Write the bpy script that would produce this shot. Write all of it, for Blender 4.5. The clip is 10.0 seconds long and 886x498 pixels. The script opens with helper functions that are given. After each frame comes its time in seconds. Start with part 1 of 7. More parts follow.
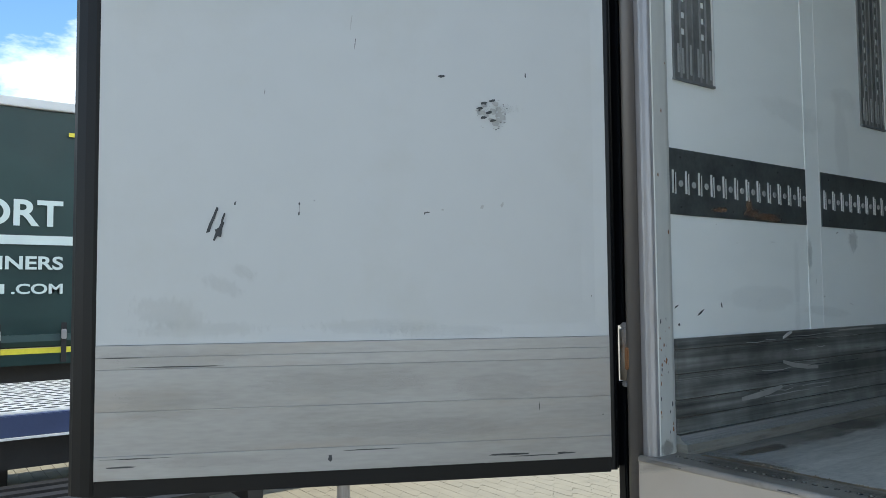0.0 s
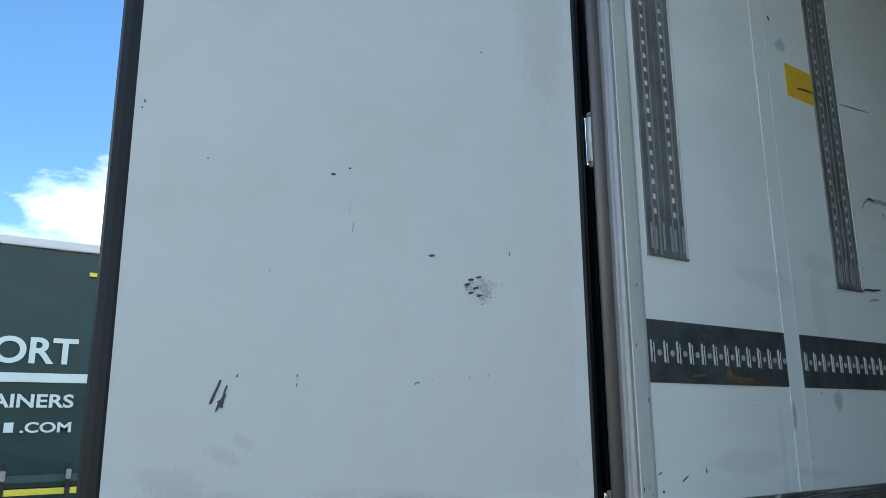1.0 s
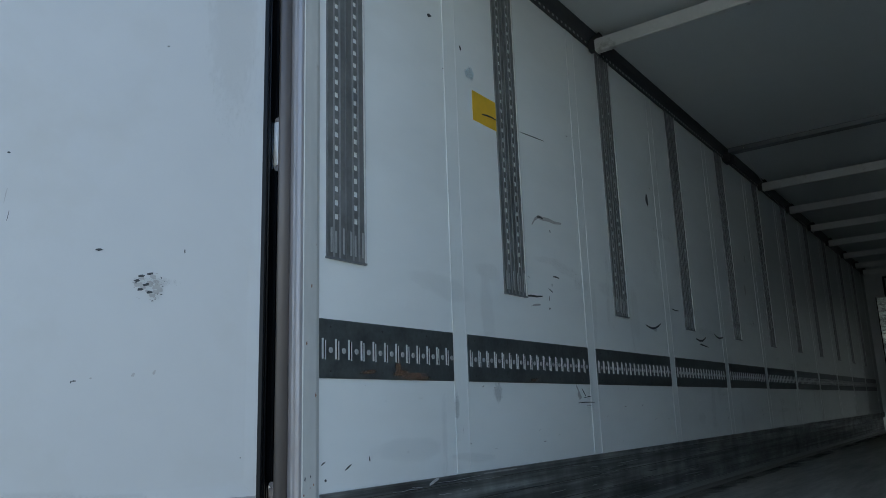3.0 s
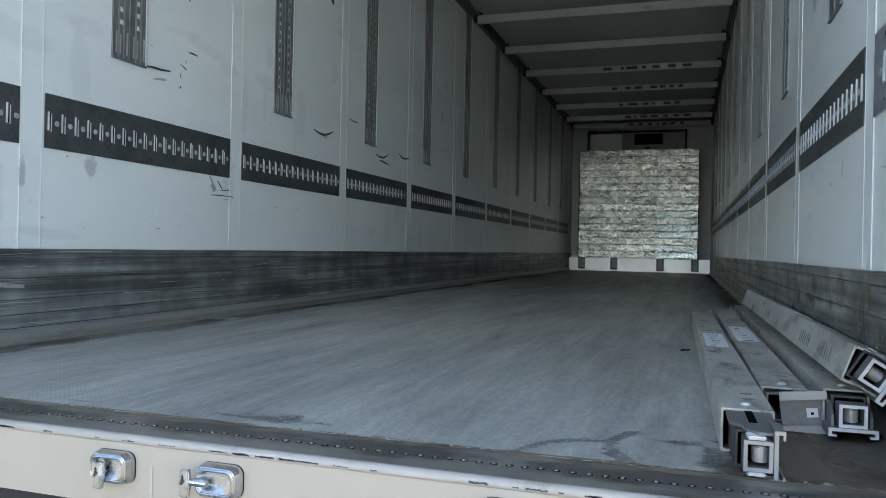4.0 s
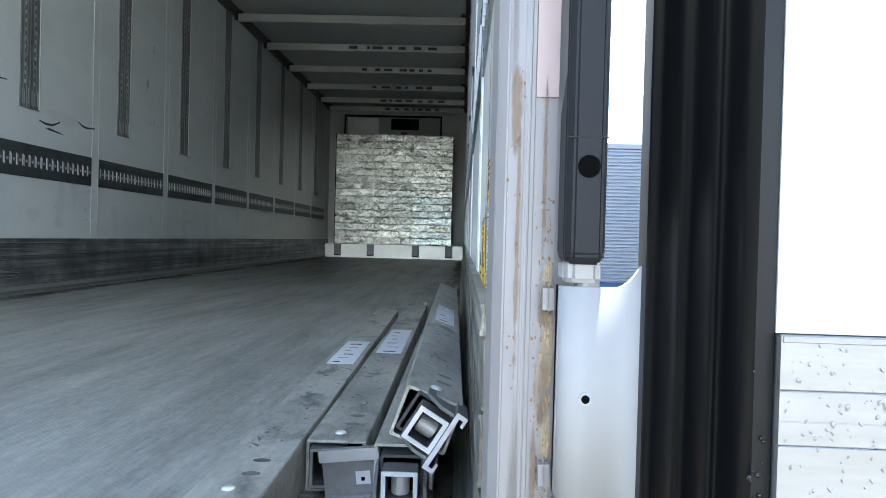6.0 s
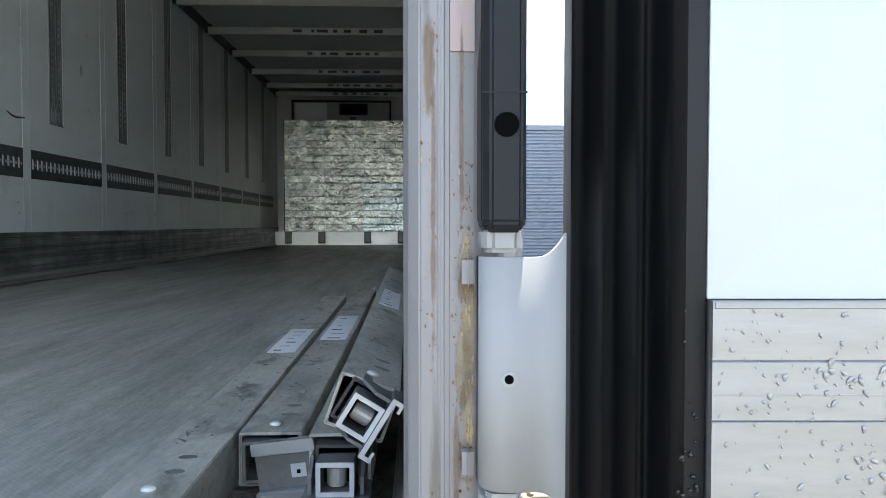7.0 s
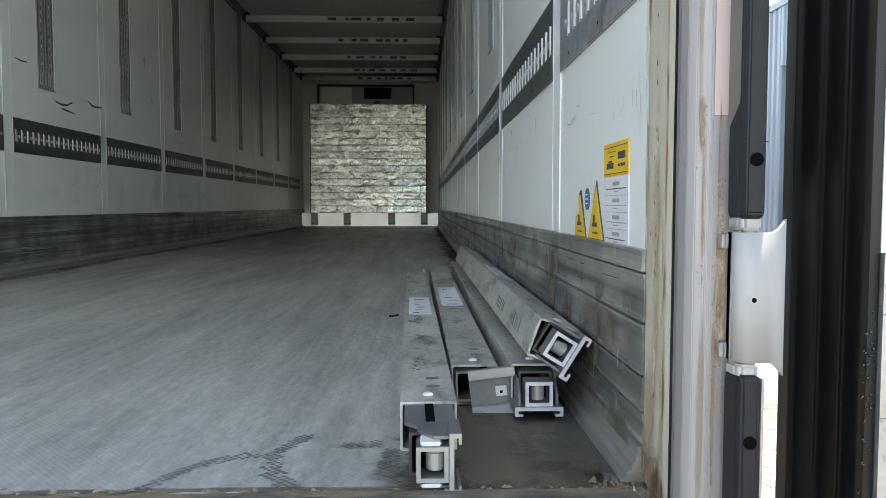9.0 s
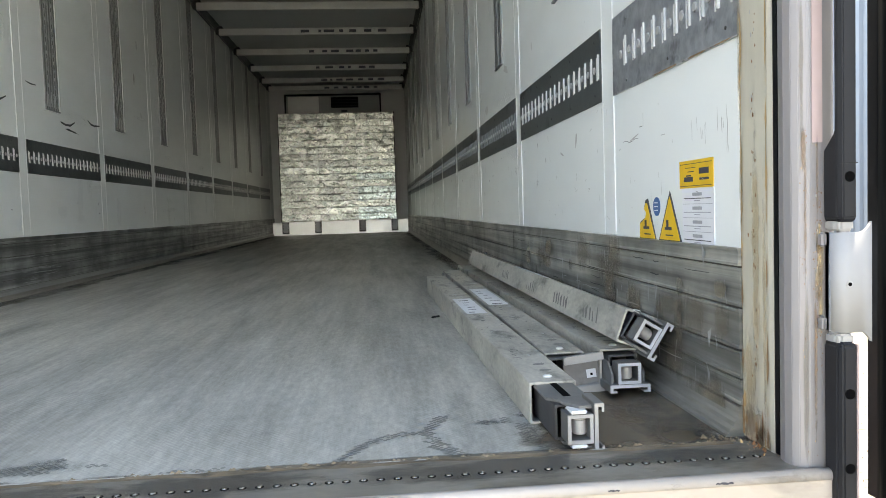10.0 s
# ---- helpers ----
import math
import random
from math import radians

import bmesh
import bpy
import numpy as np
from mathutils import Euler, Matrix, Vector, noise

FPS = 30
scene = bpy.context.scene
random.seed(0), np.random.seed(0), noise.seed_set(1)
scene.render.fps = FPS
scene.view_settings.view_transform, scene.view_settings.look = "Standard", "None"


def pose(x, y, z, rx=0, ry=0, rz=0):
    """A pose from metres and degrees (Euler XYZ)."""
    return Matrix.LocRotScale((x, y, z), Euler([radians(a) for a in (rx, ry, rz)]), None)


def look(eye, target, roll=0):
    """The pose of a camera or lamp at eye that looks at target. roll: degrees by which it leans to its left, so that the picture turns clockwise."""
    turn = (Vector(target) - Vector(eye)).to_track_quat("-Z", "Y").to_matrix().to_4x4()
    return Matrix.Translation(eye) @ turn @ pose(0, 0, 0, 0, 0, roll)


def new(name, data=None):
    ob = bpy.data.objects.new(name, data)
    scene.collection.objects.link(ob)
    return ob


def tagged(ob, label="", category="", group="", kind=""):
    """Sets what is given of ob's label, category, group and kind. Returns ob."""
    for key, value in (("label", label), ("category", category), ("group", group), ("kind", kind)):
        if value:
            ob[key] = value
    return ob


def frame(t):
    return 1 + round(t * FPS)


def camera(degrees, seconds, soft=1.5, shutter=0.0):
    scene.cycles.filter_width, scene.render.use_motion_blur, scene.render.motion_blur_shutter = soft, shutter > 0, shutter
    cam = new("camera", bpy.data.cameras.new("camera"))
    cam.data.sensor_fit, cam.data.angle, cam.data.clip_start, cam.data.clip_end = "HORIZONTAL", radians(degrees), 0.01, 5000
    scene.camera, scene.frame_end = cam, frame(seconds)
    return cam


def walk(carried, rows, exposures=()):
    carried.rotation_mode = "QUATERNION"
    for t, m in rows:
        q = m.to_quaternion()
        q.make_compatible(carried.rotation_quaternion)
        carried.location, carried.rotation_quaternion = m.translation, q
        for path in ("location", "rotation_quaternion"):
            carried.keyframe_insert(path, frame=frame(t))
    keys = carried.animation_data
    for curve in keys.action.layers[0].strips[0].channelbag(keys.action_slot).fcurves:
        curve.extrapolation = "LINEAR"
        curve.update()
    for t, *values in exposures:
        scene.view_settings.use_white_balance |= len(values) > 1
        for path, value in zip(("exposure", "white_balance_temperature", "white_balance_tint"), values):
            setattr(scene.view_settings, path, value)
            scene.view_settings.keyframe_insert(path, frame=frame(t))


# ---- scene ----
cam = camera(61.0, 10.0, soft=0.65)
PATH = [
    (0, (0.073, -1.655, 1.650), (-1.545, -0.484, 1.760), -0.5),
    (0.5, (0.204, -1.652, 1.673), (-1.434, -0.527, 1.895), -0.6),
    (1, (0.238, -1.690, 1.749), (-1.361, -0.574, 2.196), -0.4),
    (1.5, (0.231, -1.756, 1.823), (-1.294, -0.626, 2.454), -0.4),
    (2, (0.215, -1.825, 1.874), (-1.208, -0.613, 2.586), -0.8),
    (2.2, (0.212, -1.841, 1.877), (-1.160, -0.567, 2.582), -1.1),
    (3.3, (0.585, -1.484, 1.648), (-0.426, 0.218, 1.933), -1.6),
    (3.5, (0.65, -1.421, 1.591), (-0.246, 0.357, 1.785), -1.2),
    (4, (0.845, -1.119, 1.541), (0.227, 0.783, 1.54), 1.2),
    (4.5, (1.014, -0.995, 1.526), (0.598, 0.959, 1.444), 2.9),
    (5, (1.13, -0.904, 1.54), (0.845, 1.074, 1.456), 3.4),
    (5.5, (1.167, -0.707, 1.567), (1.005, 1.286, 1.52), 2.7),
    (6, (1.209, -0.541, 1.57), (1.159, 1.458, 1.543), 1.5),
    (6.2, (1.224, -0.52, 1.571), (1.203, 1.479, 1.545), 1.1),
    (7.3, (1.236, -0.496, 1.544), (1.319, 1.501, 1.459), -0.1),
    (7.5, (1.234, -0.503, 1.528), (1.317, 1.493, 1.433), -0.1),
    (8, (1.214, -0.536, 1.518), (1.279, 1.46, 1.41), -0.1),
    (8.5, (1.098, -0.635, 1.539), (1.142, 1.361, 1.426), -0.0),
    (9, (0.94, -0.842, 1.57), (0.995, 1.154, 1.455), 0.0),
    (9.5, (0.819, -0.995, 1.587), (0.899, 1.001, 1.477), -0.4),
    (10, (0.645, -1.039, 1.591), (0.818, 0.951, 1.485), -1.8),
]
EXPOSURES = [(0.0, 0.70, 6600, 3), (1.0, 0.68, 6050, 0), (2.0, 0.28, 5700, -1), (2.2, 0.28, 5700, -1), (3.5, 1.05, 6200, 5), (4.0, 1.73, 6550, 5), (4.5, 2.22, 6850, 7), (5.0, 2.42, 6950, 8), (5.5, 2.42, 6750, 7), (6.0, 2.42, 6400, 6), (7.5, 1.78, 6850, 6), (8.5, 1.95, 7100, 6), (10.0, 2.46, 7800, 9)]
walk(cam, [(t, look(eye, target, roll)) for t, eye, target, roll in PATH], EXPOSURES)


# ---------- world, sun, exposure ----------
SUN_EL, SUN_AZ = radians(62), radians(10)   # height; turn from +y towards +x
world = bpy.data.worlds.new("sky")
scene.world = world
world.use_nodes = True
wt = world.node_tree
wt.nodes.clear()
w_out = wt.nodes.new("ShaderNodeOutputWorld")
w_bg = wt.nodes.new("ShaderNodeBackground")
w_sky = wt.nodes.new("ShaderNodeTexSky")
w_sky.sky_type = "NISHITA"
w_sky.sun_disc = False
w_sky.sun_elevation = SUN_EL
w_sky.sun_rotation = SUN_AZ
w_sky.air_density, w_sky.dust_density, w_sky.ozone_density = 1.0, 0.3, 4.0
w_tc = wt.nodes.new("ShaderNodeTexCoord")
w_map = wt.nodes.new("ShaderNodeMapping")
w_map.inputs["Scale"].default_value = (1.0, 1.0, 2.6)
w_map.inputs["Location"].default_value = (0.35, 0.2, 0.62)
w_cl = wt.nodes.new("ShaderNodeTexNoise")
w_cl.inputs["Scale"].default_value = 2.6
w_cl.inputs["Detail"].default_value = 7
w_cl.inputs["Roughness"].default_value = 0.58
w_rmp = wt.nodes.new("ShaderNodeValToRGB")
w_rmp.color_ramp.elements[0].position = 0.49
w_rmp.color_ramp.elements[1].position = 0.62
w_mix = wt.nodes.new("ShaderNodeMix")
w_mix.data_type = "RGBA"
w_mix.inputs["B"].default_value = (9.5, 9.7, 10.0, 1)
wt.links.new(w_tc.outputs["Generated"], w_map.inputs["Vector"])
wt.links.new(w_map.outputs["Vector"], w_cl.inputs["Vector"])
w_sep = wt.nodes.new("ShaderNodeSeparateXYZ")
wt.links.new(w_tc.outputs["Generated"], w_sep.inputs["Vector"])
w_low = wt.nodes.new("ShaderNodeMapRange")
w_low.inputs["From Min"].default_value, w_low.inputs["From Max"].default_value = 0.0, 0.55
w_low.inputs["To Min"].default_value, w_low.inputs["To Max"].default_value = 0.10, -0.03
wt.links.new(w_sep.outputs["Z"], w_low.inputs["Value"])
w_add = wt.nodes.new("ShaderNodeMath")
w_add.operation = "ADD"
wt.links.new(w_cl.outputs["Fac"], w_add.inputs[0])
wt.links.new(w_low.outputs["Result"], w_add.inputs[1])
wt.links.new(w_add.outputs["Value"], w_rmp.inputs["Fac"])
wt.links.new(w_rmp.outputs["Color"], w_mix.inputs["Factor"])
w_hue = wt.nodes.new("ShaderNodeHueSaturation")
w_hue.inputs["Saturation"].default_value = 1.12
wt.links.new(w_sky.outputs["Color"], w_hue.inputs["Color"])
wt.links.new(w_hue.outputs["Color"], w_mix.inputs["A"])
wt.links.new(w_mix.outputs["Result"], w_bg.inputs["Color"])
w_bg.inputs["Strength"].default_value = 0.15
wt.links.new(w_bg.outputs["Background"], w_out.inputs["Surface"])

sun_data = bpy.data.lights.new("sun", "SUN")
sun_data.energy, sun_data.angle, sun_data.color = 2.8, radians(0.6), (1.0, 0.95, 0.87)
sun = new("sun", sun_data)
sun.matrix_world = look((math.sin(SUN_AZ) * math.cos(SUN_EL) * 30, math.cos(SUN_AZ) * math.cos(SUN_EL) * 30, math.sin(SUN_EL) * 30), (0, 0, 0))


# ---------- materials ----------
def mat(name, color, rough=0.5, metal=0.0, var=0.12, scale=3.0, stretch=(1, 1, 1), fine=60.0, bump=0.0, bump_scale=80.0,
        dirt=None, dirt_amount=0.0, dirt_scale=4.0, dirt_sharp=0.12, dirt_detail=8, rough_var=0.1, rand=0.0, coat=0.0, spec=0.5, bump_dist=0.003):
    """A surface with broad and fine variation, an optional layer of dirt or rust, and fine relief."""
    m = bpy.data.materials.new(name)
    m.use_nodes = True
    nt = m.node_tree
    n, l = nt.nodes, nt.links
    bsdf = n["Principled BSDF"]
    tc = n.new("ShaderNodeTexCoord")
    mp = n.new("ShaderNodeMapping")
    mp.inputs["Scale"].default_value = stretch
    l.new(tc.outputs["Object"], mp.inputs["Vector"])
    vec = mp.outputs["Vector"]
    info = n.new("ShaderNodeObjectInfo")
    if rand:
        add = n.new("ShaderNodeVectorMath")
        add.operation = "MULTIPLY_ADD"
        comb = n.new("ShaderNodeCombineXYZ")
        l.new(info.outputs["Random"], comb.inputs["X"])
        l.new(info.outputs["Random"], comb.inputs["Y"])
        l.new(comb.outputs["Vector"], add.inputs[0])
        add.inputs[1].default_value = (37, 53, 11)
        l.new(vec, add.inputs[2])
        vec = add.outputs["Vector"]
    big = n.new("ShaderNodeTexNoise")
    big.inputs["Scale"].default_value, big.inputs["Detail"].default_value = scale, 5
    sml = n.new("ShaderNodeTexNoise")
    sml.inputs["Scale"].default_value, sml.inputs["Detail"].default_value = fine, 4
    l.new(vec, big.inputs["Vector"])
    l.new(vec, sml.inputs["Vector"])
    mixn = n.new("ShaderNodeMath")
    mixn.operation = "MULTIPLY_ADD"
    l.new(sml.outputs["Fac"], mixn.inputs[0])
    mixn.inputs[1].default_value = 0.45
    l.new(big.outputs["Fac"], mixn.inputs[2])
    rng = n.new("ShaderNodeMapRange")
    rng.inputs["From Min"].default_value, rng.inputs["From Max"].default_value = 0.35, 1.1
    rng.inputs["To Min"].default_value, rng.inputs["To Max"].default_value = 1 - var, 1 + var
    l.new(mixn.outputs["Value"], rng.inputs["Value"])
    val = rng.outputs["Result"]
    if rand:
        r2 = n.new("ShaderNodeMapRange")
        r2.inputs["To Min"].default_value, r2.inputs["To Max"].default_value = 1 - rand, 1 + rand
        l.new(info.outputs["Random"], r2.inputs["Value"])
        mul = n.new("ShaderNodeMath")
        mul.operation = "MULTIPLY"
        l.new(val, mul.inputs[0])
        l.new(r2.outputs["Result"], mul.inputs[1])
        val = mul.outputs["Value"]
    hsv = n.new("ShaderNodeHueSaturation")
    hsv.inputs["Color"].default_value = (*color, 1)
    l.new(val, hsv.inputs["Value"])
    col = hsv.outputs["Color"]
    rr = n.new("ShaderNodeMapRange")
    rr.inputs["From Min"].default_value, rr.inputs["From Max"].default_value = 0.35, 1.1
    rr.inputs["To Min"].default_value, rr.inputs["To Max"].default_value = max(rough - rough_var, 0.03), min(rough + rough_var, 1)
    l.new(mixn.outputs["Value"], rr.inputs["Value"])
    rgh = rr.outputs["Result"]
    if dirt:
        dn = n.new("ShaderNodeTexNoise")
        dn.inputs["Scale"].default_value, dn.inputs["Detail"].default_value, dn.inputs["Roughness"].default_value = dirt_scale, dirt_detail, 0.6
        l.new(vec, dn.inputs["Vector"])
        dr = n.new("ShaderNodeMapRange")
        edge = 0.72 - 0.35 * dirt_amount
        dr.inputs["From Min"].default_value, dr.inputs["From Max"].default_value = edge, edge + dirt_sharp
        l.new(dn.outputs["Fac"], dr.inputs["Value"])
        mx = n.new("ShaderNodeMix")
        mx.data_type = "RGBA"
        l.new(dr.outputs["Result"], mx.inputs["Factor"])
        l.new(col, mx.inputs["A"])
        mx.inputs["B"].default_value = (*dirt, 1)
        col = mx.outputs["Result"]
    l.new(col, bsdf.inputs["Base Color"])
    l.new(rgh, bsdf.inputs["Roughness"])
    bsdf.inputs["Metallic"].default_value = metal
    bsdf.inputs["Coat Weight"].default_value = coat
    bsdf.inputs["Specular IOR Level"].default_value = spec
    if bump:
        bn = n.new("ShaderNodeTexNoise")
        bn.inputs["Scale"].default_value, bn.inputs["Detail"].default_value = bump_scale, 4
        l.new(vec, bn.inputs["Vector"])
        bp = n.new("ShaderNodeBump")
        bp.inputs["Strength"].default_value, bp.inputs["Distance"].default_value = bump, bump_dist
        l.new(bn.outputs["Fac"], bp.inputs["Height"])
        l.new(bp.outputs["Normal"], bsdf.inputs["Normal"])
    return m


M_WALL = mat("white_grp_wall", (0.87, 0.90, 0.885), 0.26, var=0.03, scale=1.0, fine=9, bump=0.02, bump_scale=24, dirt=(0.76, 0.785, 0.77), dirt_amount=0.95, dirt_scale=2.2, dirt_sharp=0.55, dirt_detail=4, rough_var=0.02, stretch=(1, 0.5, 1.2))
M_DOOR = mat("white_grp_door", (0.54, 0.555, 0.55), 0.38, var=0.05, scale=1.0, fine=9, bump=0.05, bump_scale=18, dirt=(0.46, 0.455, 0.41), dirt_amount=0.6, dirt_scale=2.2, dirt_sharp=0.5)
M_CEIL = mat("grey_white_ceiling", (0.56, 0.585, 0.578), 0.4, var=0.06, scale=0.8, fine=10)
M_JOINT = mat("white_joint_sealant", (0.78, 0.80, 0.785), 0.5, var=0.05, scale=6, dirt=(0.35, 0.34, 0.3), dirt_amount=0.3, dirt_scale=9)
M_RAIL = mat("dark_galvanised_rail", (0.105, 0.118, 0.118), 0.45, 0.5, var=0.55, scale=9, fine=60, bump=0.1, dirt=(0.05, 0.055, 0.052), dirt_amount=0.42, dirt_scale=9, dirt_sharp=0.2)
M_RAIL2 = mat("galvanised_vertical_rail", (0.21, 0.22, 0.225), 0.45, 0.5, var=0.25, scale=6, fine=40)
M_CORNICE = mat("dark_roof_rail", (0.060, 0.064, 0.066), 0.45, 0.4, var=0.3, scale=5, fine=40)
M_BEAM = mat("pale_roof_beam", (0.44, 0.45, 0.45), 0.4, 0.2, var=0.12, scale=4, fine=40)
M_SLOT = mat("bright_punched_steel", (0.62, 0.63, 0.62), 0.45, 0.05, var=0.2, scale=20)
M_CHAN = mat("pale_channel_strip", (0.33, 0.335, 0.335), 0.45, 0.3, var=0.3, scale=12, fine=60)
M_DIMPLE = mat("pale_pressed_dimple", (0.44, 0.45, 0.45), 0.4, 0.3, var=0.2, scale=20)
M_UPRIGHT = mat("grey_upright_rail", (0.21, 0.215, 0.215), 0.45, 0.4, var=0.35, scale=7, fine=50, dirt=(0.13, 0.13, 0.125), dirt_amount=0.4, dirt_scale=6, dirt_sharp=0.3)
M_HOLE = mat("dark_hole", (0.003, 0.003, 0.0032), 0.9, spec=0.05, var=0.2)


def kick_material(color):
    """Scuffed aluminium boards: long dark streaks, upright smears, blotches and pale scratches along them."""
    m = bpy.data.materials.new("scuffed_aluminium_kick_plate")
    m.use_nodes = True
    n, l = m.node_tree.nodes, m.node_tree.links
    b = n["Principled BSDF"]
    tc = n.new("ShaderNodeTexCoord")

    def layer(stretch, scale, detail, rough, lo, hi, a, c):
        mp = n.new("ShaderNodeMapping")
        mp.inputs["Scale"].default_value = stretch
        l.new(tc.outputs["Object"], mp.inputs["Vector"])
        nz = n.new("ShaderNodeTexNoise")
        nz.inputs["Scale"].default_value, nz.inputs["Detail"].default_value, nz.inputs["Roughness"].default_value = scale, detail, rough
        l.new(mp.outputs["Vector"], nz.inputs["Vector"])
        rg = n.new("ShaderNodeMapRange")
        rg.inputs["From Min"].default_value, rg.inputs["From Max"].default_value = lo, hi
        rg.inputs["To Min"].default_value, rg.inputs["To Max"].default_value = a, c
        l.new(nz.outputs["Fac"], rg.inputs["Value"])
        return rg.outputs["Result"]

    def times(p, q):
        mu = n.new("ShaderNodeMath")
        mu.operation = "MULTIPLY"
        l.new(p, mu.inputs[0])
        l.new(q, mu.inputs[1])
        return mu.outputs["Value"]
    streaks = layer((1, 0.22, 15), 2.6, 7, 0.6, 0.36, 0.66, 0.50, 1.45)
    smears = layer((1, 4.2, 0.8), 2.2, 3, 0.5, 0.35, 0.65, 0.80, 1.18)
    blotch = layer((1, 1.1, 2.2), 2.6, 6, 0.6, 0.32, 0.68, 0.52, 1.45)
    value = times(times(streaks, smears), blotch)
    hs = n.new("ShaderNodeHueSaturation")
    hs.inputs["Color"].default_value = (*color, 1)
    l.new(value, hs.inputs["Value"])
    mx = n.new("ShaderNodeMix")
    mx.data_type = "RGBA"
    l.new(layer((1, 0.10, 34), 3.0, 5, 0.5, 0.63, 0.70, 0.0, 0.55), mx.inputs["Factor"])
    l.new(hs.outputs["Color"], mx.inputs["A"])
    mx.inputs["B"].default_value = (0.46, 0.47, 0.46, 1)
    l.new(mx.outputs["Result"], b.inputs["Base Color"])
    l.new(layer((1, 1.5, 3), 3.0, 5, 0.6, 0.3, 0.7, 0.30, 0.52), b.inputs["Roughness"])
    b.inputs["Metallic"].default_value = 0.35
    bp = n.new("ShaderNodeBump")
    bp.inputs["Strength"].default_value, bp.inputs["Distance"].default_value = 0.25, 0.002
    l.new(streaks, bp.inputs["Height"])
    l.new(bp.outputs["Normal"], b.inputs["Normal"])
    return m


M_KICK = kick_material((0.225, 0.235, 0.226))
# lit copy for the east boards: their extra brightness is in the colour
M_KICK_LIT = kick_material((0.30, 0.298, 0.268))
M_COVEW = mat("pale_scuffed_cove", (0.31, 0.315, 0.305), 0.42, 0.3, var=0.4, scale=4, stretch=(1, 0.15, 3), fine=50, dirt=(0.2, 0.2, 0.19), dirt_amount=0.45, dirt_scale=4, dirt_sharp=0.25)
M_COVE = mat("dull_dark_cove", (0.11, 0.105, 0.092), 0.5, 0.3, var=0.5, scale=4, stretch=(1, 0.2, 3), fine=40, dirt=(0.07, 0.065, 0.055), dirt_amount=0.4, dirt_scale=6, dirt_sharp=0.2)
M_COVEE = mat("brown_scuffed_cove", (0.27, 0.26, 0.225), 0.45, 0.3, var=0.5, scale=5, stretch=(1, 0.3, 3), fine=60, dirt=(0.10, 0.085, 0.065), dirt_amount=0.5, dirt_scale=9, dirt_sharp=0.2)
M_ZINC = mat("spangled_zinc_rail", (0.34, 0.36, 0.38), 0.42, 0.5, var=0.5, scale=26, fine=70, bump=0.08, dirt=(0.13, 0.135, 0.14), dirt_amount=0.46, dirt_scale=18, dirt_sharp=0.14)
M_STAIN = mat("orange_rust_stain", (0.50, 0.34, 0.16), 0.6, var=0.3, scale=18, stretch=(1, 1, 0.3), fine=60)
M_RUSTY = mat("brown_rust_scale", (0.33, 0.21, 0.11), 0.75, var=0.45, scale=50, fine=120, bump=0.3)
M_STAIN2 = mat("pale_rust_bloom", (0.55, 0.44, 0.28), 0.6, var=0.25, scale=22, fine=60)
M_DKICK = mat("brushed_aluminium_plank", (0.37, 0.372, 0.372), 0.44, 0.7, var=0.24, scale=2.5, stretch=(0.5, 1, 3), fine=40, bump=0.06, bump_scale=60, dirt=(0.36, 0.325, 0.29), dirt_amount=0.6, dirt_scale=3.2, dirt_sharp=0.3, rand=0.03)
M_STEEL = mat("satin_steel_frame", (0.36, 0.35, 0.355), 0.42, 0.5, var=0.2, scale=5, stretch=(1, 1, 0.2), fine=50, bump=0.05, bump_scale=70, dirt=(0.27, 0.22, 0.165), dirt_amount=0.42, dirt_scale=9, dirt_sharp=0.25)
M_STEELB = mat("brown_grey_steel", (0.15, 0.135, 0.125), 0.44, 0.3, var=0.2, scale=4, stretch=(1, 1, 0.15), fine=40, bump=0.04, dirt=(0.12, 0.085, 0.06), dirt_amount=0.42, dirt_scale=5, dirt_sharp=0.3)
M_POST = mat("light_painted_post", (0.285, 0.27, 0.272), 0.45, 0.2, var=0.08, scale=4, stretch=(1, 1, 0.3), fine=40, bump=0.05, bump_scale=60, dirt=(0.36, 0.30, 0.24), dirt_amount=0.25, dirt_scale=10, dirt_sharp=0.3)
M_CREAM = mat("cream_frame_trim", (0.54, 0.51, 0.42), 0.5, var=0.2, scale=5, stretch=(1, 1, 0.2), fine=40, bump=0.15, dirt=(0.33, 0.25, 0.14), dirt_amount=0.36, dirt_scale=16, dirt_sharp=0.16)
M_TRIM = mat("grey_white_frame_trim", (0.54, 0.55, 0.525), 0.5, var=0.12, scale=4, stretch=(1, 1, 0.4), fine=40, bump=0.08, dirt=(0.26, 0.22, 0.17), dirt_amount=0.26, dirt_scale=14, dirt_sharp=0.14)
M_SILL = mat("cream_painted_sill", (0.475, 0.41, 0.345), 0.42, var=0.07, scale=2.5, fine=25, bump=0.05, dirt=(0.42, 0.34, 0.27), dirt_amount=0.25, dirt_scale=5, dirt_sharp=0.3)
M_SILLTOP = mat("worn_steel_sill_plate", (0.25, 0.228, 0.19), 0.45, 0.35, var=0.45, scale=7, stretch=(0.5, 1, 1), fine=70, bump=0.12, dirt=(0.095, 0.078, 0.056), dirt_amount=0.55, dirt_scale=11, dirt_sharp=0.2)
M_EDGE = mat("bright_steel_edge", (0.44, 0.40, 0.36), 0.45, 0.1, var=0.15, scale=9, dirt=(0.30, 0.26, 0.21), dirt_amount=0.38, dirt_scale=14, dirt_sharp=0.12)
M_RUBBER = mat("black_rubber", (0.0026, 0.0031, 0.0044), 0.40, spec=0.3, var=0.3, scale=5, stretch=(1, 1, 0.3), fine=50, bump=0.04)
